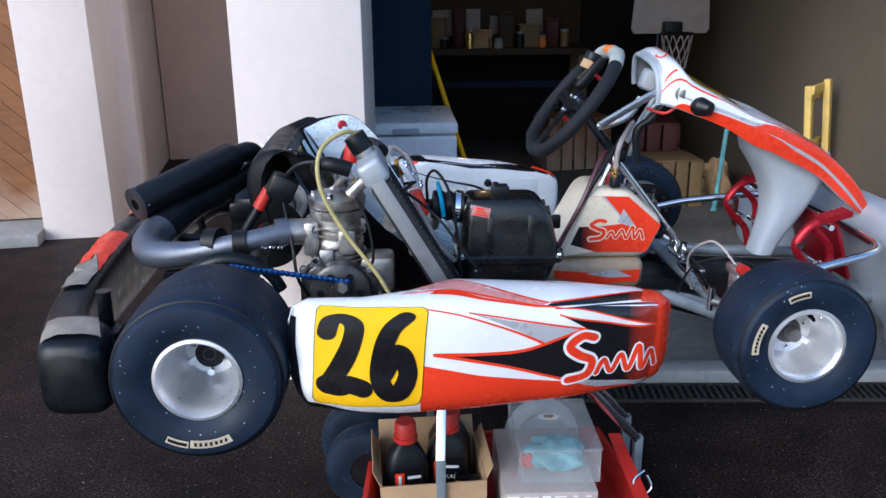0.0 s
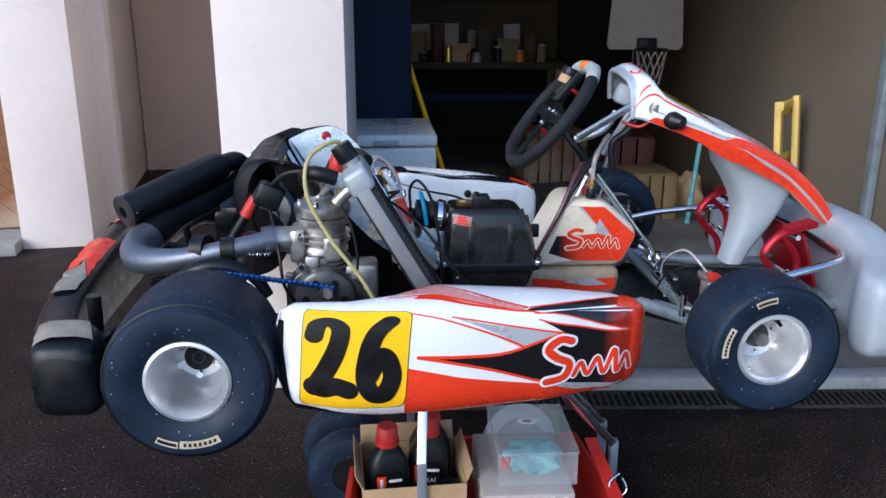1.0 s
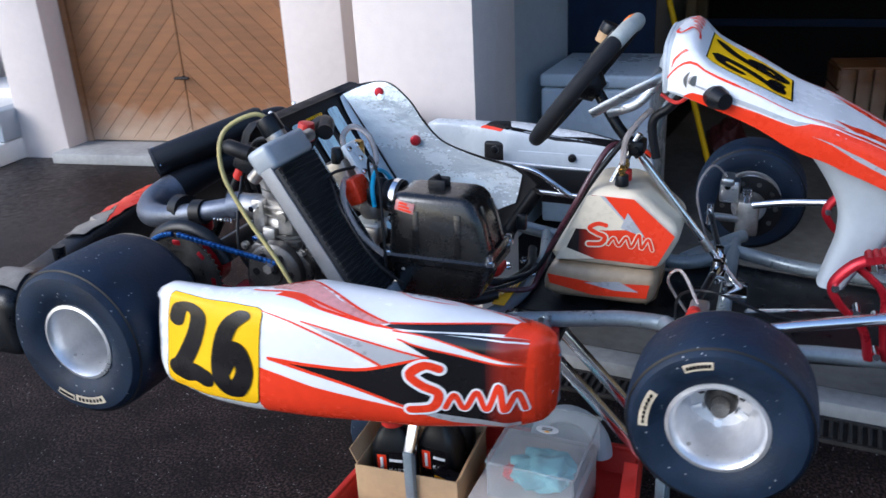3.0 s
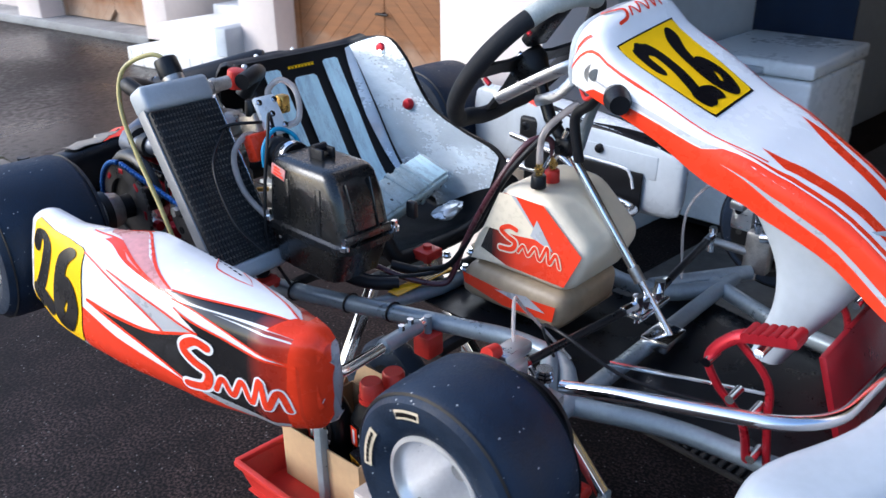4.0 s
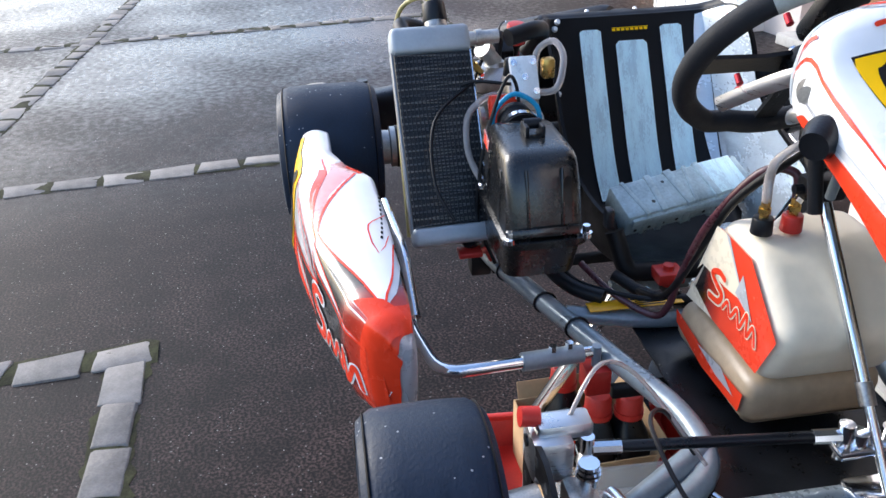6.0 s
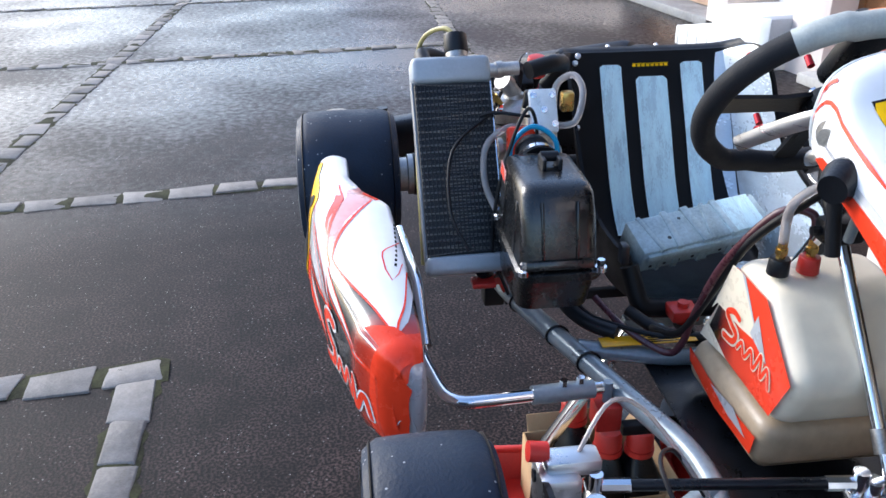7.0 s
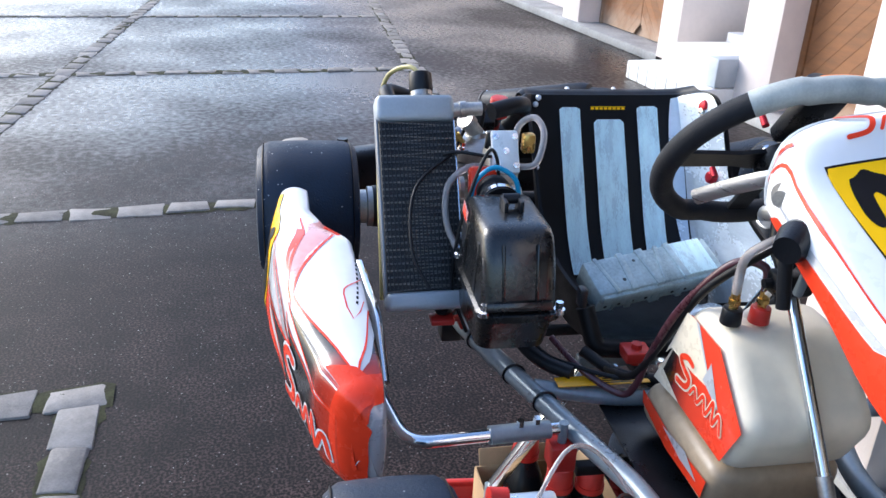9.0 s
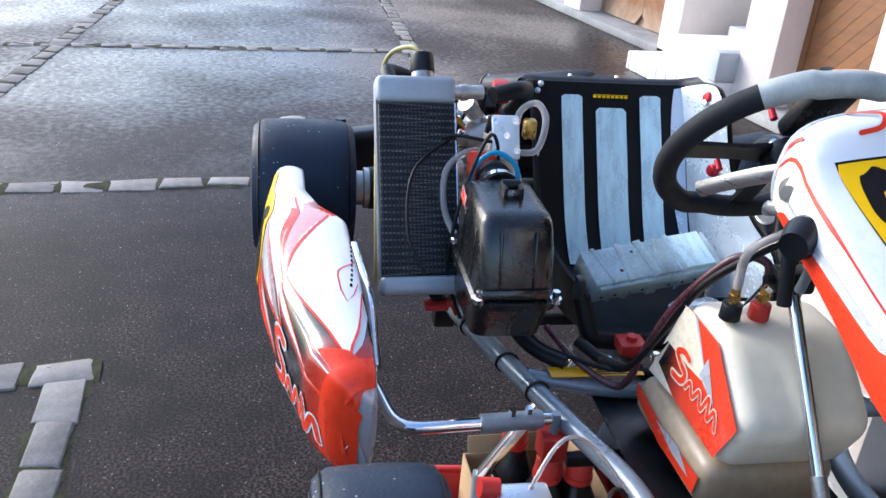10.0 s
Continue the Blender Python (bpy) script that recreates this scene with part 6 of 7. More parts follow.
# front axle parts
for s in (-1, 1):
    K("stub_axle", join(rod((1.05, s * 0.36, 0.13), (1.05, s * 0.52, 0.13), 0.0125, 16), box((0.05, 0.035, 0.085), (1.05, s * 0.352, 0.118), 0.008)), "alloy", None, "alloy stub axle")
    K("kingpin", rod((1.045, s * 0.345, 0.06), (1.045, s * 0.345, 0.175), 0.009, 12), "chrome")
    K("front_hub", moved(lathe([(-0.03, 0.0), (-0.03, 0.026), (0.0, 0.030), (0.03, 0.034), (0.03, 0.0)], 24), pose(1.05, s * 0.425, 0.13)), "alloy")
    d = K("front_brake_disc", moved(lathe([(-0.003, 0.040), (-0.003, 0.076), (0.003, 0.076), (0.003, 0.040)], 40, closed=True), pose(1.05, s * 0.392, 0.13)), "hose", None, "black front brake disc")
    for k in range(10):
        a = k * math.pi / 5
        K("vent_slot", rod((1.05 + 0.06 * math.cos(a), s * 0.388, 0.13 + 0.06 * math.sin(a)), (1.05 + 0.06 * math.cos(a), s * 0.396, 0.13 + 0.06 * math.sin(a)), 0.006, 8), "darkalloy", d)
    K("front_caliper", join(box((0.045, 0.045, 0.055), (1.005, s * 0.375, 0.175), 0.008), box((0.03, 0.06, 0.02), (1.0, s * 0.36, 0.205), 0.006)), "brushed", None, "polished alloy brake caliper")
    K("caliper_bolt", rod((1.0, s * 0.345, 0.19), (1.0, s * 0.40, 0.19), 0.007, 10), "black")
    K("steering_arm", sweep([(1.05, s * 0.35, 0.112), (0.968, s * 0.322, 0.125)], 0.009, 10), "alloy")
    K("track_rod", sweep([(0.968, s * 0.318, 0.138), (1.008, s * 0.040, 0.146)], 0.0068, 12), "black", None, "slim black track rod")
    K("rod_sleeve", sweep([(0.9685, s * 0.314, 0.138), (0.973, s * 0.282, 0.139)], 0.0085, 8), "chrome")
    K("rod_sleeve", sweep([(1.0035, s * 0.072, 0.145), (1.008, s * 0.042, 0.146)], 0.0085, 8), "chrome")
    K("rod_end", rod((0.968, s * 0.320, 0.105), (0.968, s * 0.320, 0.155), 0.008, 10), "chrome")
    K("rod_end", rod((1.008, s * 0.036, 0.115), (1.008, s * 0.036, 0.162), 0.009, 10), "chrome")
    K("brake_line", sweep(spline([(1.0, s * 0.355, 0.21), (0.965, s * 0.31, 0.25), (0.94, s * 0.25, 0.20), (0.98, s * 0.18, 0.10)]), 0.0026, 8), "clearhose")
    K("spindle_washer", join(*[rod((1.045, s * 0.345, 0.175 + k * 0.006), (1.045, s * 0.345, 0.179 + k * 0.006), 0.013 - 0.001 * k, 12) for k in range(3)]), "chrome")
K("hub_nut_cap", rod((0.995, -0.385, 0.215), (0.995, -0.405, 0.218), 0.011, 12), "redplastic")
K("column_foot", join(box((0.05, 0.07, 0.02), (1.045, -0.004, 0.085), 0.005), box((0.030, 0.095, 0.012), (1.010, 0.0, 0.128), 0.004), rod((1.01, -0.02, 0.12), (1.01, -0.02, 0.150), 0.011, 12), rod((1.01, 0.02, 0.12), (1.01, 0.02, 0.150), 0.011, 12)), "chrome", None, "polished steering joint")

# front bumper and nose
K("front_bumper_bar", sweep(bent([(1.06, -0.325, 0.158), (1.13, -0.315, 0.176), (1.33, -0.272, 0.205), (1.375, -0.22, 0.205), (1.39, 0.0, 0.205), (1.375, 0.22, 0.205), (1.33, 0.272, 0.205), (1.13, 0.315, 0.176), (1.06, 0.325, 0.158)], 0.05), 0.0095, 12), "chrome", None, "chrome front bumper bar")
NOSE = ((-0.425, 1.346, 1.383, 0.065, 0.185), (-0.405, 1.331, 1.423, 0.035, 0.208), (-0.35, 1.333, 1.460, 0.022, 0.218), (-0.25, 1.388, 1.504, 0.018, 0.236), (-0.12, 1.416, 1.528, 0.018, 0.256), (0.0, 1.423, 1.533, 0.018, 0.258))
NOSE = NOSE + tuple((-a, b, c, d, e) for a, b, c, d, e in NOSE[-2::-1])


def slab(y, x0, x1, z0, z1, r=0.3):
    """A rounded section across the kart at y."""
    cx, cz, hx, hz = (x0 + x1) / 2, (z0 + z1) / 2, (x1 - x0) / 2, (z1 - z0) / 2
    out = []
    for j in range(28):
        a = 2 * math.pi * j / 28
        c, s = math.cos(a), math.sin(a)
        out.append(Vector((cx + hx * math.copysign(abs(c) ** 0.45, c), y, cz + hz * math.copysign(abs(s) ** 0.45, s))))
    return out


def smooth_rows(rows, k=4):
    pts = [Vector((r[0], r[1], r[2])) for r in rows]
    q = [Vector((r[3], r[4], 0)) for r in rows]
    return [(a.x, a.y, a.z, b.x, b.y) for a, b in zip(spline(pts, k), spline(q, k))]


nose = K("front_spoiler", loft([slab(*r) for r in smooth_rows(NOSE)]), "grey", None, "pale grey front spoiler with red and white print", 50)


def nose_at(y, z, lift):
    rows_ = smooth_rows(NOSE)
    r = min(rows_, key=lambda q: abs(q[0] - y))
    t = (z - (r[3] + r[4]) / 2) / ((r[4] - r[3]) / 2)
    x = (r[1] + r[2]) / 2 + (r[2] - r[1]) / 2 * max(0.0, 1 - abs(t) ** 4) ** 0.25
    return Vector((x + lift + 0.002, y, z))


for z0, z1, m in ((0.150, 0.195, "white"), (0.110, 0.150, "red"), (0.045, 0.105, "ink")):
    K("spoiler_print", print_poly(nose_at, [(-0.40, z0), (0.40, z0), (0.40, z1), (-0.40, z1)], 0.001, (0.02, 0.02)), m, nose)

# rear bumper
RB = ((-0.660, -0.232, -0.160, 0.095, 0.185), (-0.645, -0.250, -0.142, 0.078, 0.205), (-0.590, -0.258, -0.145, 0.072, 0.218), (-0.545, -0.275, -0.185, 0.085, 0.200), (-0.48, -0.305, -0.225, 0.070, 0.180),
      (-0.35, -0.325, -0.252, 0.060, 0.190), (-0.15, -0.330, -0.258, 0.060, 0.212), (0.0, -0.330, -0.258, 0.060, 0.218))
RB = RB + tuple((-a, b, c, d, e) for a, b, c, d, e in RB[-2::-1])
rb = K("rear_bumper", loft([slab(*r) for r in smooth_rows(RB)]), "black", None, "black plastic rear bumper with red and grey patches", 50)


def rb_at(y, x, lift):
    r = min(smooth_rows(RB), key=lambda q: abs(q[0] - y))
    t = (x - (r[1] + r[2]) / 2) / ((r[2] - r[1]) / 2)
    z = (r[3] + r[4]) / 2 + (r[4] - r[3]) / 2 * max(0.0, 1 - abs(t) ** 4.4) ** 0.225
    return Vector((x, y, z + lift + 0.001))


K("bumper_patch", print_poly(rb_at, [(-0.640, -0.243), (-0.570, -0.255), (-0.565, -0.175), (-0.635, -0.150)], 0.0045, (0.02, 0.02)), "patch", rb, "grey patch on the bumper's end block")
for s in (-1, 1):
    K("bumper_patch", print_poly(rb_at, [(s * 0.08, -0.322), (s * 0.08, -0.266), (s * 0.28, -0.268), (s * 0.21, -0.293), (s * 0.27, -0.318)], 0.0045, (0.02, 0.02)), "red", rb, "red arrow-shaped patch")
    K("bumper_patch", print_poly(rb_at, [(s * 0.36, -0.315), (s * 0.275, -0.317), (s * 0.215, -0.293), (s * 0.283, -0.269), (s * 0.35, -0.270)], 0.0048, (0.02, 0.02)), "patch", rb)
    K("bumper_stay", sweep(bent([(-0.11, s * 0.31, 0.08), (-0.22, s * 0.31, 0.085), (-0.30, s * 0.31, 0.10)], 0.03), 0.012, 12), "black")
K("bumper_clamp", join(box((0.05, 0.06, 0.10), (-0.185, -0.50, 0.12), 0.008), rod((-0.19, -0.49, 0.16), (-0.19, -0.49, 0.232), 0.013, 14), rod((-0.17, -0.54, 0.11), (-0.17, -0.46, 0.11), 0.009, 10)), "black", None, "black bumper clamp with its bolt")
K("clamp_bolt", rod((-0.165, -0.545, 0.10), (-0.165, -0.52, 0.10), 0.010, 8), "chrome")

# marks on the tyres
def tyre_mark(x, y, z, r, a, w, h, m, n=8):
    pts = [(x + r * math.cos(radians(a - w / 2 + w * k / n)), z + r * math.sin(radians(a - w / 2 + w * k / n))) for k in range(n + 1)]
    bm = bmesh.new()
    rows_ = []
    for k, (px_, pz) in enumerate(pts):
        d = Vector((px_ - x, 0, pz - z)).normalized()
        rows_.append([bm.verts.new(Vector((px_, y, pz)) + d * (h * q)) for q in (-0.5, 0.5)])
    for A_, B_ in zip(rows_, rows_[1:]):
        bm.faces.new((A_[0], A_[1], B_[1], B_[0]))
    ob = K("tyre_label", bm, m)
    for k in range(1, n):
        c = Vector((pts[k][0], y - 0.0008, pts[k][1]))
        K("print_bar", box((0.004, 0.0006, h * 0.45), c), "ink", ob, smooth=0)


tyre_mark(0, -0.6757, 0.14, 0.1065, 279, 36, 0.014, "cream")
tyre_mark(0, -0.6757, 0.14, 0.1085, 250, 19, 0.012, "cream")
tyre_mark(1.05, -0.5762, 0.13, 0.100, 168, 34, 0.013, "cream")
tyre_mark(1.05, -0.5762, 0.13, 0.104, 108, 22, 0.012, "cream")

# ---- trolley under the kart, and what lies in it ----
TR = pose(0.0765, 0.0675, 0.0, 0, 0, -6.5)
trolley = thing("kart_trolley", TR, "red steel kart trolley with dark square legs on the asphalt", "trolley")


def T(name, bm, material, parent=None, label="", smooth=40):
    return part(name, bm, material, parent or trolley, label, smooth)


def square_bar(a, b, w, bevel=0.003):
    a, b = Vector(a), Vector(b)
    d = (b - a)
    bm = box((w, w, d.length), (0, 0, 0), bevel)
    return moved(bm, Matrix.Translation((a + b) / 2) @ d.to_track_quat("Z", "Y").to_matrix().to_4x4())


TRAY = ((0.222, -0.335), (0.905, -0.335), (0.865, 0.115), (0.255, 0.115))
Z0, Z1 = 0.075, 0.140
T("tray_floor", box((0.62, 0.44, 0.004), (0.56, -0.11, Z0)), "redplastic", None, "red sheet-steel tray")
for (ax, ay), (bx, by) in zip(TRAY, TRAY[1:] + TRAY[:1]):
    ix, iy = 0.56 + (ax - 0.56) * 0.93, -0.11 + (ay + 0.11) * 0.93
    jx, jy = 0.56 + (bx - 0.56) * 0.93, -0.11 + (by + 0.11) * 0.93
    T("tray_side", thick(loft([[(ix, iy, Z0), (jx, jy, Z0)], [(ax, ay, Z1), (bx, by, Z1)]], closed=False, caps=False), 0.003), "redplastic", None, smooth=0)
    T("tray_lip", square_bar((ax, ay, Z1), (bx, by, Z1), 0.014), "redplastic")
T("tray_cheek", thick(loft([[(0.868, -0.33, Z1), (0.905, -0.335, Z1)], [(0.850, -0.05, 0.22), (0.880, -0.05, 0.22)]], closed=False, caps=False), 0.003), "redplastic", None, "raised red end plate")
for y, x0, y0, kx, kz in ((-0.238, 0.432, -0.085, 0.412, 0.275), (-0.045, 0.60, -0.045, 0.930, 0.200), (0.238, 0.432, 0.085, 0.412, 0.275), (0.06, 0.60, 0.06, 0.930, 0.200)):
    leg = T("leg", square_bar((kx, y, kz + 0.012), (kx, y, 0.012), 0.022), "steel", None, "dark square steel leg")
    T("leg_arm", square_bar((x0, y0, 0.560), (kx, y, kz), 0.022), "chrome", leg, "bright worn steel arm")
    T("leg_foot", box((0.10, 0.03, 0.012), (kx, y, 0.006), 0.003), "steel", leg)
for x, y in ((0.722, -0.225), (0.722, 0.225), (0.34, -0.322), (0.34, 0.322)):
    T("support_block", box((0.038, 0.038, 0.042), (x, y, 0.602), 0.004), "redplastic" if x > 0.5 else "hose", None, "red kart support block" if x > 0.5 else "black rear support block")
    T("support_pin", rod((x, y, 0.62), (x, y, 0.656), 0.007, 10), "steel")
T("axle_bar", square_bar((0.34, -0.30, 0.585), (0.34, 0.30, 0.585), 0.018), "hose")
T("axle_bar", square_bar((0.425, -0.10, 0.568), (0.425, 0.10, 0.568), 0.022), "steel")
T("frame_bar", square_bar((0.34, 0.0, 0.572), (0.722, 0.0, 0.566), 0.020), "hose")
T("axle_bar", square_bar((0.722, -0.20, 0.572), (0.722, 0.20, 0.572), 0.018), "hose")
T("frame_bar", square_bar((0.412, -0.238, 0.05), (0.412, 0.238, 0.05), 0.022), "steel")
T("frame_bar", square_bar((0.930, -0.045, 0.06), (0.930, 0.06, 0.06), 0.022), "steel")
T("frame_bar", square_bar((0.30, -0.11, 0.062), (0.93, -0.11, 0.062), 0.024), "steel")
T("safety_clip", sweep(spline([(0.905, -0.20, 0.195), (0.915, -0.21, 0.165), (0.885, -0.215, 0.150), (0.872, -0.205, 0.185), (0.90, -0.195, 0.205)]), 0.003, 8), "chrome")
for y in (0.02, -0.28):
    w = T("wheel", moved(lathe([(-0.030, 0.052), (-0.036, 0.085), (-0.030, 0.108), (-0.015, 0.118), (0.015, 0.118), (0.030, 0.108), (0.036, 0.085), (0.030, 0.052)], 36, closed=True), pose(0.245 if y > 0 else 0.225, y if y > 0 else 0.16, 0.118)), "rubber", None, "black pneumatic trolley wheel")
    T("rim", moved(lathe([(-0.028, 0.0), (-0.028, 0.05), (-0.01, 0.054), (0.01, 0.054), (0.028, 0.05), (0.028, 0.0)], 28), pose(0.245 if y > 0 else 0.225, y if y > 0 else 0.16, 0.118)), "hose", w)
T("wheel_axle", sweep([(0.245, -0.02, 0.118), (0.225, 0.20, 0.118)], 0.009, 10), "steel")
T("axle_stay", square_bar((0.23, 0.09, 0.118), (0.33, 0.09, 0.09), 0.02), "redplastic")


def cardboard_box():
    b = thing("cardboard_box", TR @ pose(0.393, -0.125, 0.079, 0, 0, 2), "open brown cardboard box holding oil bottles", "box")
    w, d, h, t = 0.245, 0.22, 0.140, 0.004
    part("bottom", box((w, d, t), (0, 0, t / 2)), "card", b)
    for s in (-1, 1):
        part("side", box((w, t, h), (0, s * (d / 2 - t / 2), h / 2 + 0.002), 0.001), "card", b)
        part("end", box((t, d - 2 * t, h), (s * (w / 2 - t / 2), 0, h / 2 + 0.002), 0.001), "card", b)
        if s > 0:
            part("flap", box((w * 0.98, t * 0.7, 0.05), (0, s * (d / 2 + 0.012), h + 0.018), 0.001, 2, (s * -30, 0, 0)), "card", b)
        part("flap", box((t * 0.7, d * 0.9, 0.04), (s * (w / 2 + 0.008), 0, h + 0.016), 0.001, 2, (0, s * 24, 0)), "card", b)
    return b


cardboard_box()


def oil_bottle(x, y, turn):
    o = thing("oil_bottle", TR @ pose(x, y, 0.0835, 0, 0, turn) @ Matrix.Diagonal((1.22, 1.22, 1.22, 1)), "black plastic oil bottle with a red cap and red label", "bottle", "oil bottles")
    ring = lambda z, w, d: [Vector((w / 2 * math.copysign(abs(math.cos(a)) ** 0.5, math.cos(a)), d / 2 * math.copysign(abs(math.sin(a)) ** 0.5, math.sin(a)), z)) for a in [2 * math.pi * k / 24 for k in range(24)]]
    part("body", loft([ring(0, 0.075, 0.055), ring(0.004, 0.082, 0.060), ring(0.125, 0.082, 0.060), ring(0.150, 0.060, 0.045), ring(0.165, 0.036, 0.036), ring(0.172, 0.034, 0.034)]), "black", o)
    cap = part("cap", lathe([(0.172, 0.0), (0.172, 0.022), (0.206, 0.021), (0.210, 0.018), (0.210, 0.0)], 20, "z"), "redplastic", o, "red screw cap")
    part("cap_ring", lathe([(0.170, 0.018), (0.170, 0.0235), (0.180, 0.0235), (0.180, 0.018)], 20, "z", closed=True), "redplastic", cap)
    lab = part("label_panel", box((0.060, 0.001, 0.060), (0, -0.0306, 0.092), 0.0004), "ink", o)
    part("label_mark", box((0.018, 0.001, 0.040), (-0.018, -0.0316, 0.095), 0.0003), "red", lab)
    part("label_bar", box((0.006, 0.001, 0.030), (-0.018, -0.0325, 0.095), 0.0002), "white", lab)
    fc_ = bpy.data.curves.new("label_word", "FONT")
    fc_.body, fc_.size = "KART", 0.013
    word = new("label_word", fc_)
    word.parent = lab
    word.matrix_local = pose(-0.005, -0.0322, 0.078, 90, 0, 0)
    word.data.materials.append(M["white"])
    part("label_bar", box((0.026, 0.001, 0.006), (0.010, -0.0320, 0.104), 0.0002), "white", lab)
    return o


oil_bottle(0.335, -0.150, 8)
oil_bottle(0.437, -0.110, -6)
oil_bottle(0.445, -0.050, 12)


def small_carton():
    c = thing("small_carton", TR @ pose(0.470, -0.165, 0.135, 14, 8, -8), "small yellow and black carton in the box", "carton")
    part("body", box((0.055, 0.03, 0.075), (0, 0, 0.03), 0.002), "ink", c)
    part("front", box((0.048, 0.001, 0.026), (0.0, -0.0157, 0.055), 0.0003), "label_yellow", c)
    part("print_bar", box((0.03, 0.001, 0.004), (0.0, -0.0165, 0.050), 0.0002), "ink", c)
    return c


small_carton()


def rag(name, at, r, m, label):
    bm = bmesh.new()
    bmesh.ops.create_icosphere(bm, subdivisions=4, radius=1)
    for v in bm.verts:
        k = noise.noise(v.co * 1.8) * 0.35 + noise.noise(v.co * 4.5) * 0.16
        v.co = Vector((v.co.x * r[0], v.co.y * r[1], max(v.co.z, -0.55) * r[2])) * (1 + k)
    ob = part(name, bm, m)
    ob.matrix_world = TR @ pose(*at)
    return tagged(ob, label, name.replace("_", " "))


rag("crumpled_bag", (0.455, -0.115, 0.105), (0.045, 0.05, 0.04), "foil", "crumpled silver plastic bag in the cardboard box")


def parts_carton():
    c = thing("parts_carton", TR @ pose(0.665, -0.135, 0.079, 0, 0, -2), "pale printed spare-parts carton in the tray", "carton")
    part("body", box((0.215, 0.29, 0.135), (0, 0, 0.0675), 0.004), "paper", c)
    random.seed(5)
    for k in range(13):
        x = -0.100
        while x < 0.085:
            w = random.uniform(0.008, 0.034)
            part("print_bar", box((min(w, 0.098 - x), 0.0008, random.choice((0.003, 0.0045, 0.006))), (x + w / 2, -0.1454, 0.012 + 0.0093 * k), 0.0), "white", c, smooth=0)
            x += w + random.uniform(0.006, 0.02)
    for k in range(16):
        part("print_bar", box((0.0008, random.uniform(0.02, 0.06), random.choice((0.003, 0.006))), (-0.1079, random.uniform(-0.10, 0.10), 0.015 + 0.007 * k), 0.0), "white", c, smooth=0)
    part("sticker", box((0.035, 0.0008, 0.022), (0.06, -0.1457, 0.03), 0.0), "label_yellow", c, smooth=0)
    return c


parts_carton()


def clear_tub():
    t = thing("clear_tub", TR @ pose(0.690, -0.125, 0.214, 0, 0, -2), "clear plastic tub with a teal rag inside", "tub")
    w, d, h = 0.185, 0.235, 0.085
    for s in (-1, 1):
        part("side", box((w, 0.002, h), (0, s * d / 2, h / 2)), "clear", t, smooth=0)
        part("end", box((0.002, d - 0.004, h), (s * w / 2, 0, h / 2)), "clear", t, smooth=0)
    part("bottom", box((w, d, 0.002), (0, 0, 0.001)), "clear", t, smooth=0)
    for s in (-1, 1):
        for q in (-1, 1):
            part("corner_bead", rod((s * w / 2, q * d / 2, 0), (s * w / 2, q * d / 2, h), 0.0022, 8), "clear", t)
        part("rim_bead", rod((s * (w / 2 + 0.003), -d / 2, h), (s * (w / 2 + 0.003), d / 2, h), 0.0028, 8), "clear", t)
        part("rim_bead", rod((-w / 2, s * (d / 2 + 0.003), h), (w / 2, s * (d / 2 + 0.003), h), 0.0028, 8), "clear", t)
    lid = part("lid", box((w + 0.008, d + 0.008, 0.003), (0, 0, h + 0.002), 0.001), "clear", t, "scratched clear lid")
    oval = part("oval_sticker", lathe([(0, 0.0), (0, 0.020), (0.0006, 0.020), (0.0006, 0.0)], 28, "z"), "white", lid, "white oval sticker")
    oval.matrix_local = pose(-0.005, 0.03, h + 0.0042) @ Matrix.Diagonal((1.3, 0.75, 1, 1))
    for k, m in ((-1, "ink"), (0, "ink")):
        part("print_bar", box((0.024, 0.003, 0.0005), (-0.005, 0.033 + k * 0.006, h + 0.0052)), m, lid, smooth=0)
    part("print_bar", box((0.010, 0.005, 0.0005), (-0.003, 0.021, h + 0.0052)), "label_yellow", lid, smooth=0)
    return t


clear_tub()
rag("teal_rag", (0.695, -0.155, 0.240), (0.070, 0.060, 0.034), "teal", "crumpled teal rag inside the clear tub")
rag("red_rag", (0.630, -0.170, 0.232), (0.022, 0.022, 0.018), "redplastic", "small red cap inside the clear tub")


def jug():
    j = thing("white_jug", TR @ pose(0.545, -0.278, 0.079), "round white plastic canister in the tray", "canister")
    part("body", lathe([(0, 0), (0, 0.042), (0.004, 0.045), (0.055, 0.045), (0.068, 0.030), (0.073, 0.0)], 32, "z"), "white", j)
    return j


jug()


def grey_guard():
    g = thing("grey_guard", TR @ pose(0.70, 0.06, 0.144, 0, 0, 0), "grey plastic wheel guard lying in the tray", "guard")
    part("arch", sweep([(0.085 * math.cos(radians(a)), 0.0, 0.105 * math.sin(radians(a))) for a in range(0, 181, 10)], 0.014, 10, flat=1.6), "grey", g)
    part("web", plate([(0.07 * math.cos(radians(a)), 0.09 * math.sin(radians(a))) for a in range(0, 181, 12)], 0.006), "grey", g)
    return g


grey_guard()

# ---- rest of the courtyard ----
random.seed(11)


def stone_mesh(k, l, w):
    bm = box((w, l, 0.08), (0, 0, 0), 0.010, 2)
    for v in bm.verts:
        v.co += Vector((noise.noise(v.co * 14 + Vector((k * 7.1, 0, 0))), noise.noise(v.co * 14 + Vector((0, k * 3.7, 5))), 0.25 * noise.noise(v.co * 31 + Vector((k, k, k))))) * 0.027
    me = bpy.data.meshes.new("stone")
    bm.to_mesh(me)
    bm.free()
    me.polygons.foreach_set("use_smooth", [True] * len(me.polygons))
    me.set_sharp_from_angle(angle=radians(35))
    me.materials.append(M["stone"])
    return me


STONES = [stone_mesh(k, 0.186 + 0.008 * (k % 3 - 1), 0.108 + 0.008 * (k % 2)) for k in range(7)]


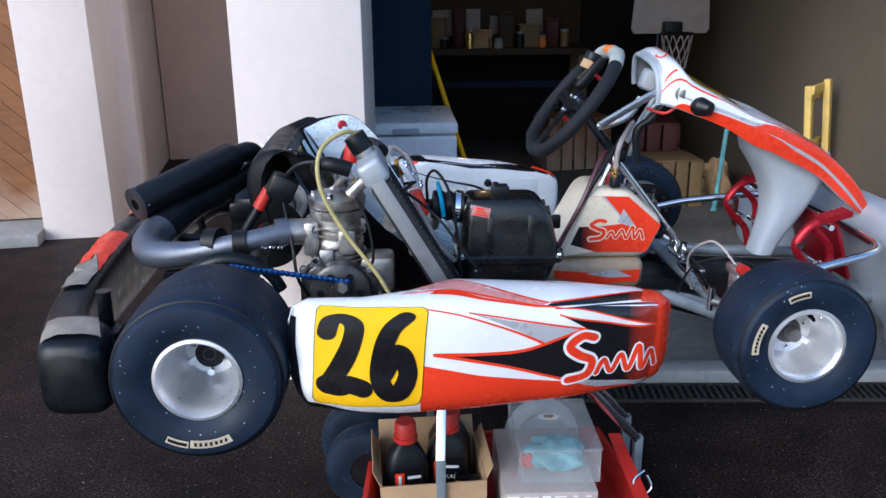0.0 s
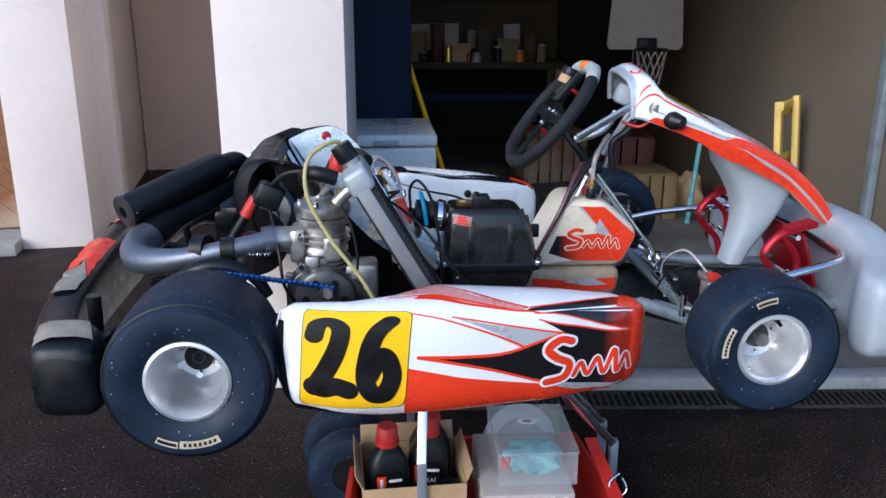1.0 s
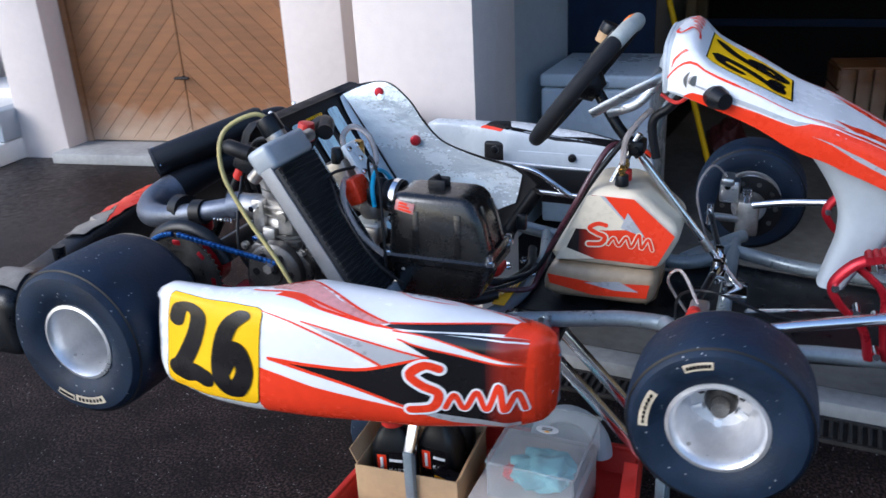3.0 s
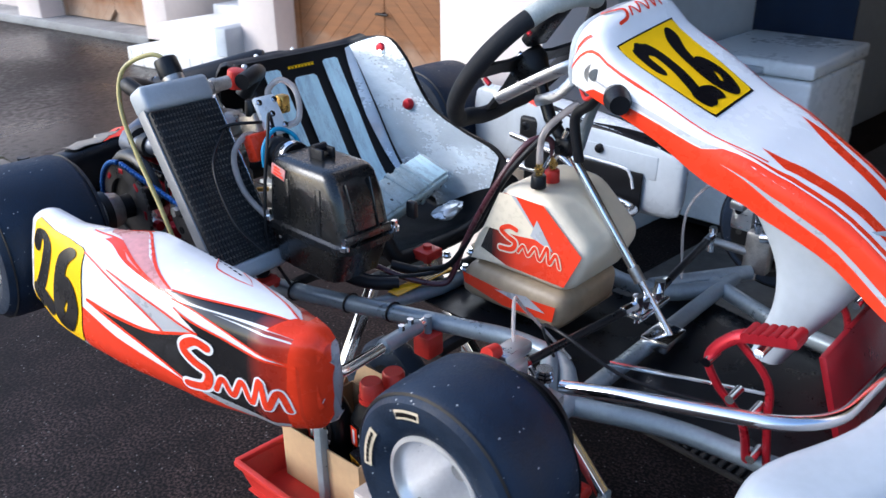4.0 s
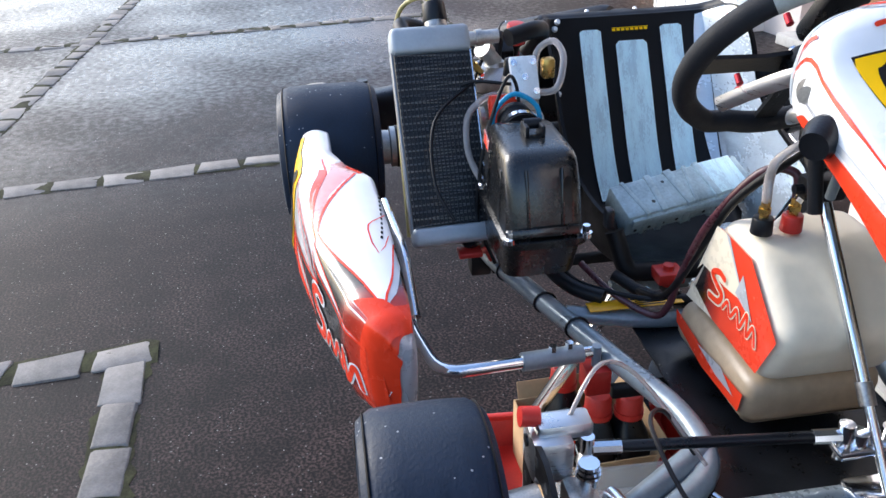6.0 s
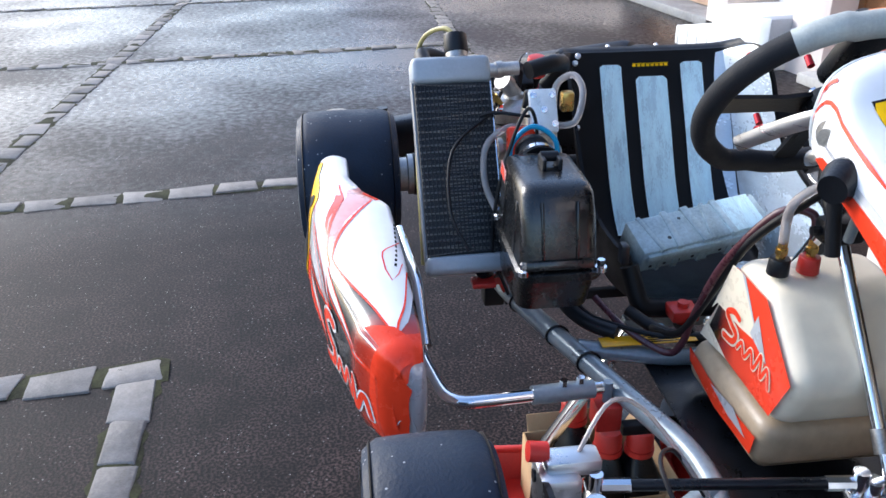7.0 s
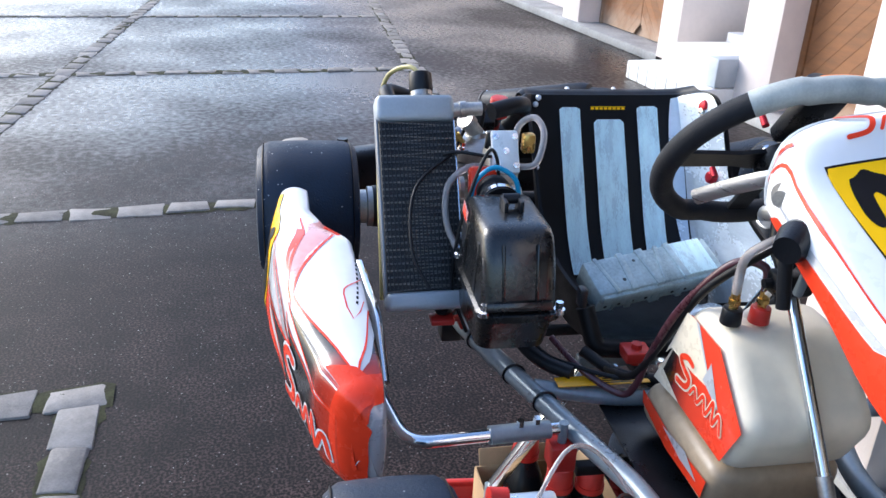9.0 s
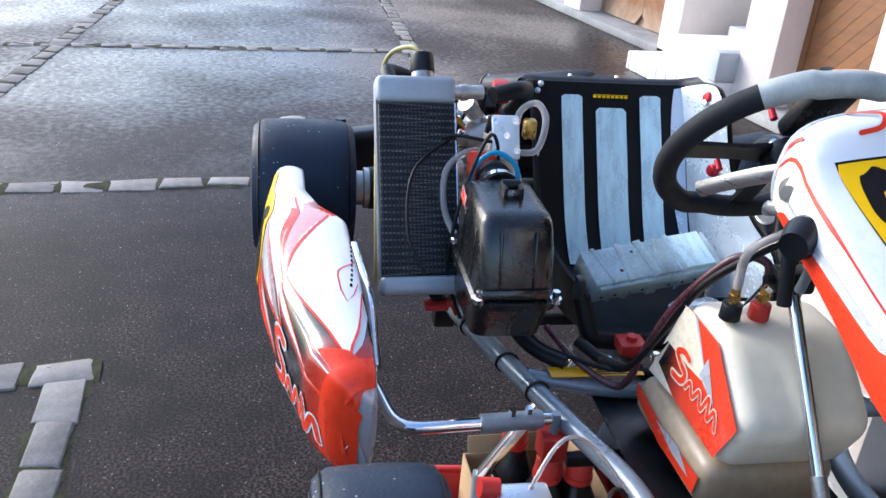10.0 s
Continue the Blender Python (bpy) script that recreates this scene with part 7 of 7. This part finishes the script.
def sett_line(a, b, pitch=0.199, label="single row of pale granite setts let into the asphalt", skip=()):
    row = thing("paving_border", pose(0, 0, 0), label, "paving", kind="structure")
    a, b = Vector((*a, 0)), Vector((*b, 0))
    d = (b - a).normalized()
    turn = math.degrees(math.atan2(d.y, d.x)) - 90
    n = int((b - a).length / pitch)
    side, edge = Vector((-d.y, d.x, 0)), [[], []]
    for k in range(n * 9 + 1):
        for q, sg in ((0, -1), (1, 1)):
            edge[q].append(a + d * (pitch * k / 9) + side * (sg * (0.058 + 0.028 * noise.noise(Vector((k * 0.45, sg * 9.0, a.x))))) + Vector((0, 0, 0.0012)))
    rise = [[e + Vector((0, 0, 0.0035)) for e in (l.lerp(r, 0.3), l.lerp(r, 0.7))] for l, r in zip(*edge)]
    part("joint_moss", loft([[l, i[0], i[1], r] for l, r, i in zip(edge[0], edge[1], rise)], closed=False, caps=False), "moss", row, "dark earth and moss in the joints")
    for k in range(n):
        if k in skip:
            continue
        c = a + d * (pitch * (k + 0.5)) + Vector((-d.y, d.x, 0)) * random.uniform(-0.006, 0.006)
        s = new("stone", random.choice(STONES))
        s.parent = row
        s.matrix_local = pose(c.x, c.y, -0.0335 + random.uniform(-0.001, 0.002), random.uniform(-0.6, 0.6), random.uniform(-0.6, 0.6), turn + random.uniform(-2.5, 2.5)) @ Matrix.Diagonal((random.uniform(0.92, 1.08), random.uniform(0.88, 0.985), 1, 1))
    return row


sett_line((-1.885, -0.10), (-1.885, -3.4))
sett_line((-4.665, 1.02), (-4.665, -3.6))
sett_line((-7.35, 1.2), (-7.30, -3.6), 0.21)
sett_line((-1.92, -1.99), (-9.6, -0.99), 0.21)
sett_line((-1.95, 0.62), (-9.6, 1.50), 0.21)
sett_line((-0.466, -1.00), (-0.466, -2.5), 0.198)
sett_line((-0.405, -1.085), (0.60, -1.115), 0.178)


def steps():
    s = thing("entrance_steps", pose(0, 0, 0), "white painted concrete entrance steps", "steps", kind="structure")
    part("step_lower", box((1.02, 0.95, 0.14), (-3.72, 3.03, 0.07), 0.012), "step", s)
    part("step_upper", box((0.92, 0.72, 0.15), (-3.70, 3.18, 0.215), 0.012), "step", s)
    part("landing", box((1.0, 1.0, 0.12), (-3.70, 3.90, 0.30), 0.012), "step", s)
    for k in range(7):
        part("tile_joint", box((0.006, 0.004, 0.13), (-4.18 + 0.14 * k, 2.5545, 0.068)), "concrete", s, smooth=0)
    part("cheek_block", box((0.12, 0.30, 0.20), (-3.27, 2.83, 0.245), 0.01), "grey", s, "pale blue-grey side block")
    return s


steps()
solid("wall_entrance", (1.5, 0.1, 3.2), (-3.85, 4.35, 1.6), "step", "white rendered wall over the entrance steps")
solid("wall_pier", (0.30, 1.3, 3.2), (-4.58, 3.75, 1.6), "plaster", "pale pink rendered pier beyond the steps")
# Drawn out beyond view so the far asphalt reflects wall, not sky.
solid("wall_long", (33.6, 0.3, 4.2), (-23.3, 3.62, 2.1), "plaster", "long pale rendered facade along the courtyard")
solid("door_sill", (25.5, 0.36, 0.08), (-17.3, 3.28, 0.04), "concrete", "pale concrete kerb along the facade", 0.012)
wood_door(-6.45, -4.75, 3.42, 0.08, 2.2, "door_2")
solid("wall_pier", (0.40, 0.5, 3.2), (-6.66, 3.40, 1.6), "plaster", "pale rendered pier between two garage doors")

def grit():
    """Loose pale grit on the asphalt round the kart."""
    random.seed(23)
    bm = bmesh.new()
    for k in range(650):
        x, y = random.uniform(-2.6, 2.4), random.uniform(-1.7, 0.75)
        r = random.choice((0.0010, 0.0012, 0.0016, 0.0022))
        q = [Vector((random.uniform(-1, 1), random.uniform(-1, 1), 0)) * r * 0.4 + Vector((x + r * math.cos(a), y + r * math.sin(a), 0.0004)) for a in (0.3, 2.4, 4.5)]
        tip = Vector((x, y, r * random.uniform(0.7, 1.2)))
        v = [bm.verts.new(p) for p in q + [tip]]
        for a, b, c in ((0, 1, 3), (1, 2, 3), (2, 0, 3)):
            bm.faces.new((v[a], v[b], v[c]))
    ob = part("grit", bm, "grit", smooth=0)
    return tagged(ob, "scattered pale grit lying on the dark asphalt", "grit", kind="stuff")


grit()

# drain in front of the garage
def drain():
    d = thing("drain_channel", G, "dark cast-iron drain grate across the garage entrance", "drain", kind="structure")
    u0, u1, v0, v1 = 0.45, 3.6, -0.165, -0.055
    part("bed", box((u1 - u0, v1 - v0, 0.02), ((u0 + u1) / 2, (v0 + v1) / 2, -0.008)), "hose", d, smooth=0)
    for v in (v0, v1):
        part("frame_bar", box((u1 - u0, 0.012, 0.018), ((u0 + u1) / 2, v, 0.002), 0.002), "grate", d)
    me = None
    n = int((u1 - u0) / 0.024)
    for k in range(n):
        if me is None:
            me = part("grate_bar", box((0.011, v1 - v0 - 0.02, 0.012), (0, 0, 0), 0.002), "grate", d).data
            bpy.data.objects.remove(d.children[-1])
        b = new("grate_bar", me)
        b.parent = d
        b.matrix_local = pose(u0 + 0.012 + k * 0.024, (v0 + v1) / 2, 0.006, 0, 0, 0)
    return d


drain()
in_garage("threshold", (2.3, 0.09, 0.055), (1.45, -0.005, 0.0275), "concrete", "worn pale concrete threshold kerb", 0.010)
in_garage("door_track", (0.035, 0.05, 2.2), (2.495, 0.66, 1.1), "steel", "dark garage door track on the side wall", category="trim")


# ---- things in the garage ----
def g_thing(name, at, label, category, turn=0, group=""):
    return thing(name, G @ pose(*at, 0, 0, turn), label, category, group)


def freezer():
    f = g_thing("chest_freezer", (0.455, 1.345, 0.06), "small white chest freezer standing in the garage", "freezer", 4)
    part("body", box((0.46, 0.56, 0.60), (0, 0, 0.31), 0.012, 3), "enamel", f)
    part("lid", box((0.47, 0.57, 0.055), (0, 0, 0.645), 0.014, 3), "enamel", f)
    part("handle", box((0.12, 0.02, 0.025), (0, -0.292, 0.635), 0.006), "grey", f)
    part("plinth", box((0.44, 0.52, 0.03), (0, 0, 0.0)), "hose", f)
    return f


freezer()


def cloth_panel():
    c = g_thing("hanging_cover", (0.36, 1.70, 0.70), "dark navy cloth cover hanging behind the freezer", "cover")
    rows_ = []
    for i in range(25):
        z = i / 24 * 1.5
        rows_.append([Vector((-0.28 + 0.50 * j / 30, 0.006 * math.sin(j * 0.55 + 0.4 * math.sin(z * 3)) + 0.012 * noise.noise(Vector((j * 0.3, z * 2, 0))), z)) for j in range(31)])
    part("cloth", thick(loft(rows_, closed=False, caps=False), 0.006), "navy", c)
    part("rail", rod((-0.30, 0, 1.5), (0.26, 0, 1.5), 0.012, 12), "steel", c)
    return c


cloth_panel()


def pole(name, a, b, r, m, label, category="pole"):
    p = part(name, join(rod(a, b, r, 12), rod(Vector(a) + (Vector(b) - Vector(a)) * 0.0, Vector(a) + (Vector(b) - Vector(a)) * 0.04, r * 1.25, 12)), m)
    p.matrix_world = G
    return tagged(p, label, category)


pole("yellow_pole", (0.86, 1.90, 0.05), (0.52, 2.02, 1.10), 0.014, "yellow", "yellow pole leaning beside the freezer")
pole("broom_handle", (2.20, 2.05, 0.05), (2.29, 2.22, 0.50), 0.014, "teal", "pale blue broom handle standing in the garage", "broom")


def bench():
    b = g_thing("workbench", (1.02, 4.35, 0.05), "cluttered wooden workbench at the back of the garage", "workbench")
    part("top", box((1.5, 0.6, 0.05), (0, 0, 0.77), 0.004), "shadepine", b)
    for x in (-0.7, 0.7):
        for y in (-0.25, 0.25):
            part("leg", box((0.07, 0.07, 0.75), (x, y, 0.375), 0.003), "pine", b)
    part("back_board", box((1.5, 0.02, 0.9), (0, 0.31, 1.24), 0.003), "shadepine", b, "tool board")
    part("shelf", box((1.4, 0.2, 0.025), (0, 0.2, 1.30), 0.002), "pine", b)
    part("rail", box((1.3, 0.03, 0.05), (0, -0.30, 0.52), 0.003), "navy", b, "dark blue steel rail")
    return b


bench()
random.seed(3)
for k, (u, w, h, m) in enumerate(((0.55, 0.16, 0.22, "pine"), (0.74, 0.09, 0.28, "dullred"), (0.90, 0.20, 0.12, "card"), (1.12, 0.12, 0.25, "shadepine"), (1.30, 0.16, 0.16, "pine"), (1.50, 0.10, 0.20, "dullred"))):
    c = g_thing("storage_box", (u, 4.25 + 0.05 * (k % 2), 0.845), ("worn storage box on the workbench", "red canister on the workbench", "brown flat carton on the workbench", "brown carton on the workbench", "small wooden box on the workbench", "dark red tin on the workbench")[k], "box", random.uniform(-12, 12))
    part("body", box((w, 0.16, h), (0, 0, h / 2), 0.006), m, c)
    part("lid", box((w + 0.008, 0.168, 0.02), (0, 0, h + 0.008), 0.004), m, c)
for k in range(7):
    t = g_thing("hand_tool", (0.45 + 0.16 * k, 4.635, 1.45 + 0.05 * (k % 3)), "hand tool hanging on the wooden tool board", "tool", 0, "tools on the board")
    part("handle", rod((0, -0.005, 0), (0, -0.005, 0.10), 0.013, 10), ("redplastic", "yellow_wood", "hose")[k % 3], t)
    part("blade", box((0.02 + 0.01 * (k % 2), 0.008, 0.13), (0, -0.005, 0.165), 0.002), "steel", t)
for k, (u, v, h, m) in enumerate(((0.42, 4.18, 0.10, "card"), (0.62, 4.16, 0.07, "hose"), (0.82, 4.14, 0.13, "brass"), (0.98, 4.20, 0.09, "dullred"), (1.05, 4.13, 0.06, "paper"), (1.22, 4.15, 0.11, "hose"), (1.40, 4.18, 0.08, "orange"), (1.58, 4.2, 0.12, "pine"))):
    j_ = g_thing("jar", (u, v, 0.845), ("brown tin jar", "small black jar", "brass tin", "dull red jar", "pale paper pot", "black jar", "orange plastic pot", "tall wooden jar")[k] + " standing among the workbench clutter", "jar", 0, "jars on the workbench")
    part("body", lathe([(0, 0), (0, 0.035), (h * 0.8, 0.036), (h, 0.028), (h, 0)], 18, "z"), m, j_)
    part("lid", lathe([(h, 0.030), (h, 0.033), (h + 0.018, 0.033), (h + 0.018, 0.0), (h + 0.002, 0.0)], 18, "z"), "steel", j_)
for k, (u, z, w, h) in enumerate(((0.60, 1.02, 0.16, 0.22), (0.86, 1.05, 0.12, 0.17), (1.10, 1.00, 0.20, 0.15), (1.38, 1.03, 0.14, 0.20))):
    n_ = part("paper_notice", box((w, 0.003, h), (0, 0, 0), 0.0008), "paper")
    n_.matrix_world = G @ pose(u, 4.645, z, 0, 3 * (k % 3 - 1), 0)
    tagged(n_, "pale sheet of paper pinned to the tool board", "paper", "notices on the board")
lampw = g_thing("bench_lamp", (0.95, 4.40, 1.85), "warm shaded lamp over the workbench", "lamp")
part("shade", lathe([(0.0, 0.09), (0.005, 0.093), (0.10, 0.03), (0.10, 0.0)], 28, "z"), "steel", lampw)
part("rod", rod((0, 0, 0.10), (0, 0, 1.13), 0.006, 8), "hose", lampw)
bulb = new("bench_bulb", bpy.data.lights.new("bench_bulb", "POINT"))
bulb.data.energy, bulb.data.color, bulb.data.shadow_soft_size = 1.6, (1.0, 0.62, 0.30), 0.03
bulb.matrix_world = G @ pose(0.95, 4.40, 1.82)


def hoop():
    h_ = g_thing("basketball_hoop", (2.14, 3.10, 0.05), "white toy basketball hoop with a net on a dark stand", "hoop")
    poly = [(-0.26, 0.98), (-0.24, 0.95), (0.24, 0.95), (0.26, 0.98), (0.24, 1.28), (0.10, 1.36), (-0.10, 1.36), (-0.24, 1.28)]
    part("backboard", plate(poly, 0.02, None, 0.006), "paper", h_)
    part("bracket", box((0.12, 0.09, 0.09), (0, -0.05, 0.985), 0.01), "hose", h_)
    part("ring", sweep([(0.10 * math.cos(a), -0.19 + 0.10 * math.sin(a), 0.96) for a in [2 * math.pi * j / 28 for j in range(28)]], 0.008, 8, closed=True), "hose", h_)
    for k in range(12):
        a = 2 * math.pi * k / 12
        for s in (1, -1):
            part("net_cord", sweep([((0.10 - 0.035 * t) * math.cos(a + s * 0.9 * t), -0.19 + (0.10 - 0.035 * t) * math.sin(a + s * 0.9 * t), 0.955 - 0.22 * t) for t in [j / 6 for j in range(7)]], 0.003, 5), "paper", h_)
    part("post", rod((0, 0.04, 0.03), (0, 0.04, 1.2), 0.022, 16), "hose", h_)
    part("foot", box((0.45, 0.45, 0.06), (0, 0.04, 0.03), 0.02), "hose", h_)
    return h_


hoop()


def crate(name, at, size, m, label, turn=0):
    c = g_thing(name, at, label, "crate", turn)
    w, d, h = size
    for x in (-1, 1):
        for y in (-1, 1):
            part("corner_post", box((0.03, 0.03, h), (x * (w / 2 - 0.016), y * (d / 2 - 0.016), h / 2), 0.002), m, c)
    n = max(2, int(w / 0.085))
    for k in range(n):
        x = -w / 2 + w * (k + 0.5) / n
        for s in (-1, 1):
            part("slat", box((w / n - 0.012, 0.012, h), (x, s * (d / 2 + 0.005), h / 2), 0.002), m, c)
    for s in (-1, 1):
        for k in range(3):
            part("slat", box((0.012, d, h / 3 - 0.012), (s * (w / 2 + 0.005), 0, h * (k + 0.5) / 3), 0.002), m, c)
    part("top_board", box((w, d, 0.014), (0, 0, h + 0.004), 0.002), m, c)
    return c


crate("wooden_crate", (1.97, 2.30, 0.05), (0.34, 0.30, 0.27), "pine", "slatted pale wooden crate on the garage floor", 6)
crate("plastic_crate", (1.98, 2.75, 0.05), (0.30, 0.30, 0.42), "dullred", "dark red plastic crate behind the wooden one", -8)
# The deep crate takes the darker larch colour for the shade there.
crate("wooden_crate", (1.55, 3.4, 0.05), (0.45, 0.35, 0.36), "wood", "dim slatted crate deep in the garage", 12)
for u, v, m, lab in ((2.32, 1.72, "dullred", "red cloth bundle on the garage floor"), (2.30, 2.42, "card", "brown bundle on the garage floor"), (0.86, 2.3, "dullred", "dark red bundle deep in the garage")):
    b_ = rag("heaped_cloth", (0, 0, 0), (0.10, 0.12, 0.16), m, lab)
    b_.matrix_world = G @ pose(u, v, 0.13)


def trestle():
    t = g_thing("folded_trestle", (2.42, 1.19, 0.05), "folded yellow wooden trestle leaning on the wall", "trestle", 52)
    for s, ln in ((-1, 0.82), (1, 0.84)):
        part("leg", moved(box((0.045, 0.03, ln), (0, 0, ln / 2), 0.003), pose(s * 0.075, -0.02 * s, 0.0, -5, 0, 0)), "yellow_wood", t)
    for z in (0.20, 0.55, 0.77):
        part("rung", box((0.20, 0.022, 0.035), (0, 0.02 - z * 0.08 * -1, z), 0.003), "yellow_wood", t)
    part("hinge", box((0.21, 0.02, 0.04), (0, 0.07, 0.80), 0.004), "yellow_wood", t)
    return t


trestle()
for k in range(3):
    p = part("timber_offcut", box((0.05, 0.02, 0.38 - 0.06 * k), (0, 0, 0.19 - 0.03 * k), 0.002), "wood")
    p.matrix_world = G @ pose(2.46 - 0.03 * k, 0.78 + 0.07 * k, 0.05, 4, 0, 90)
    tagged(p, "short brown timber offcut leaning on the garage wall", "timber", "timber offcuts")
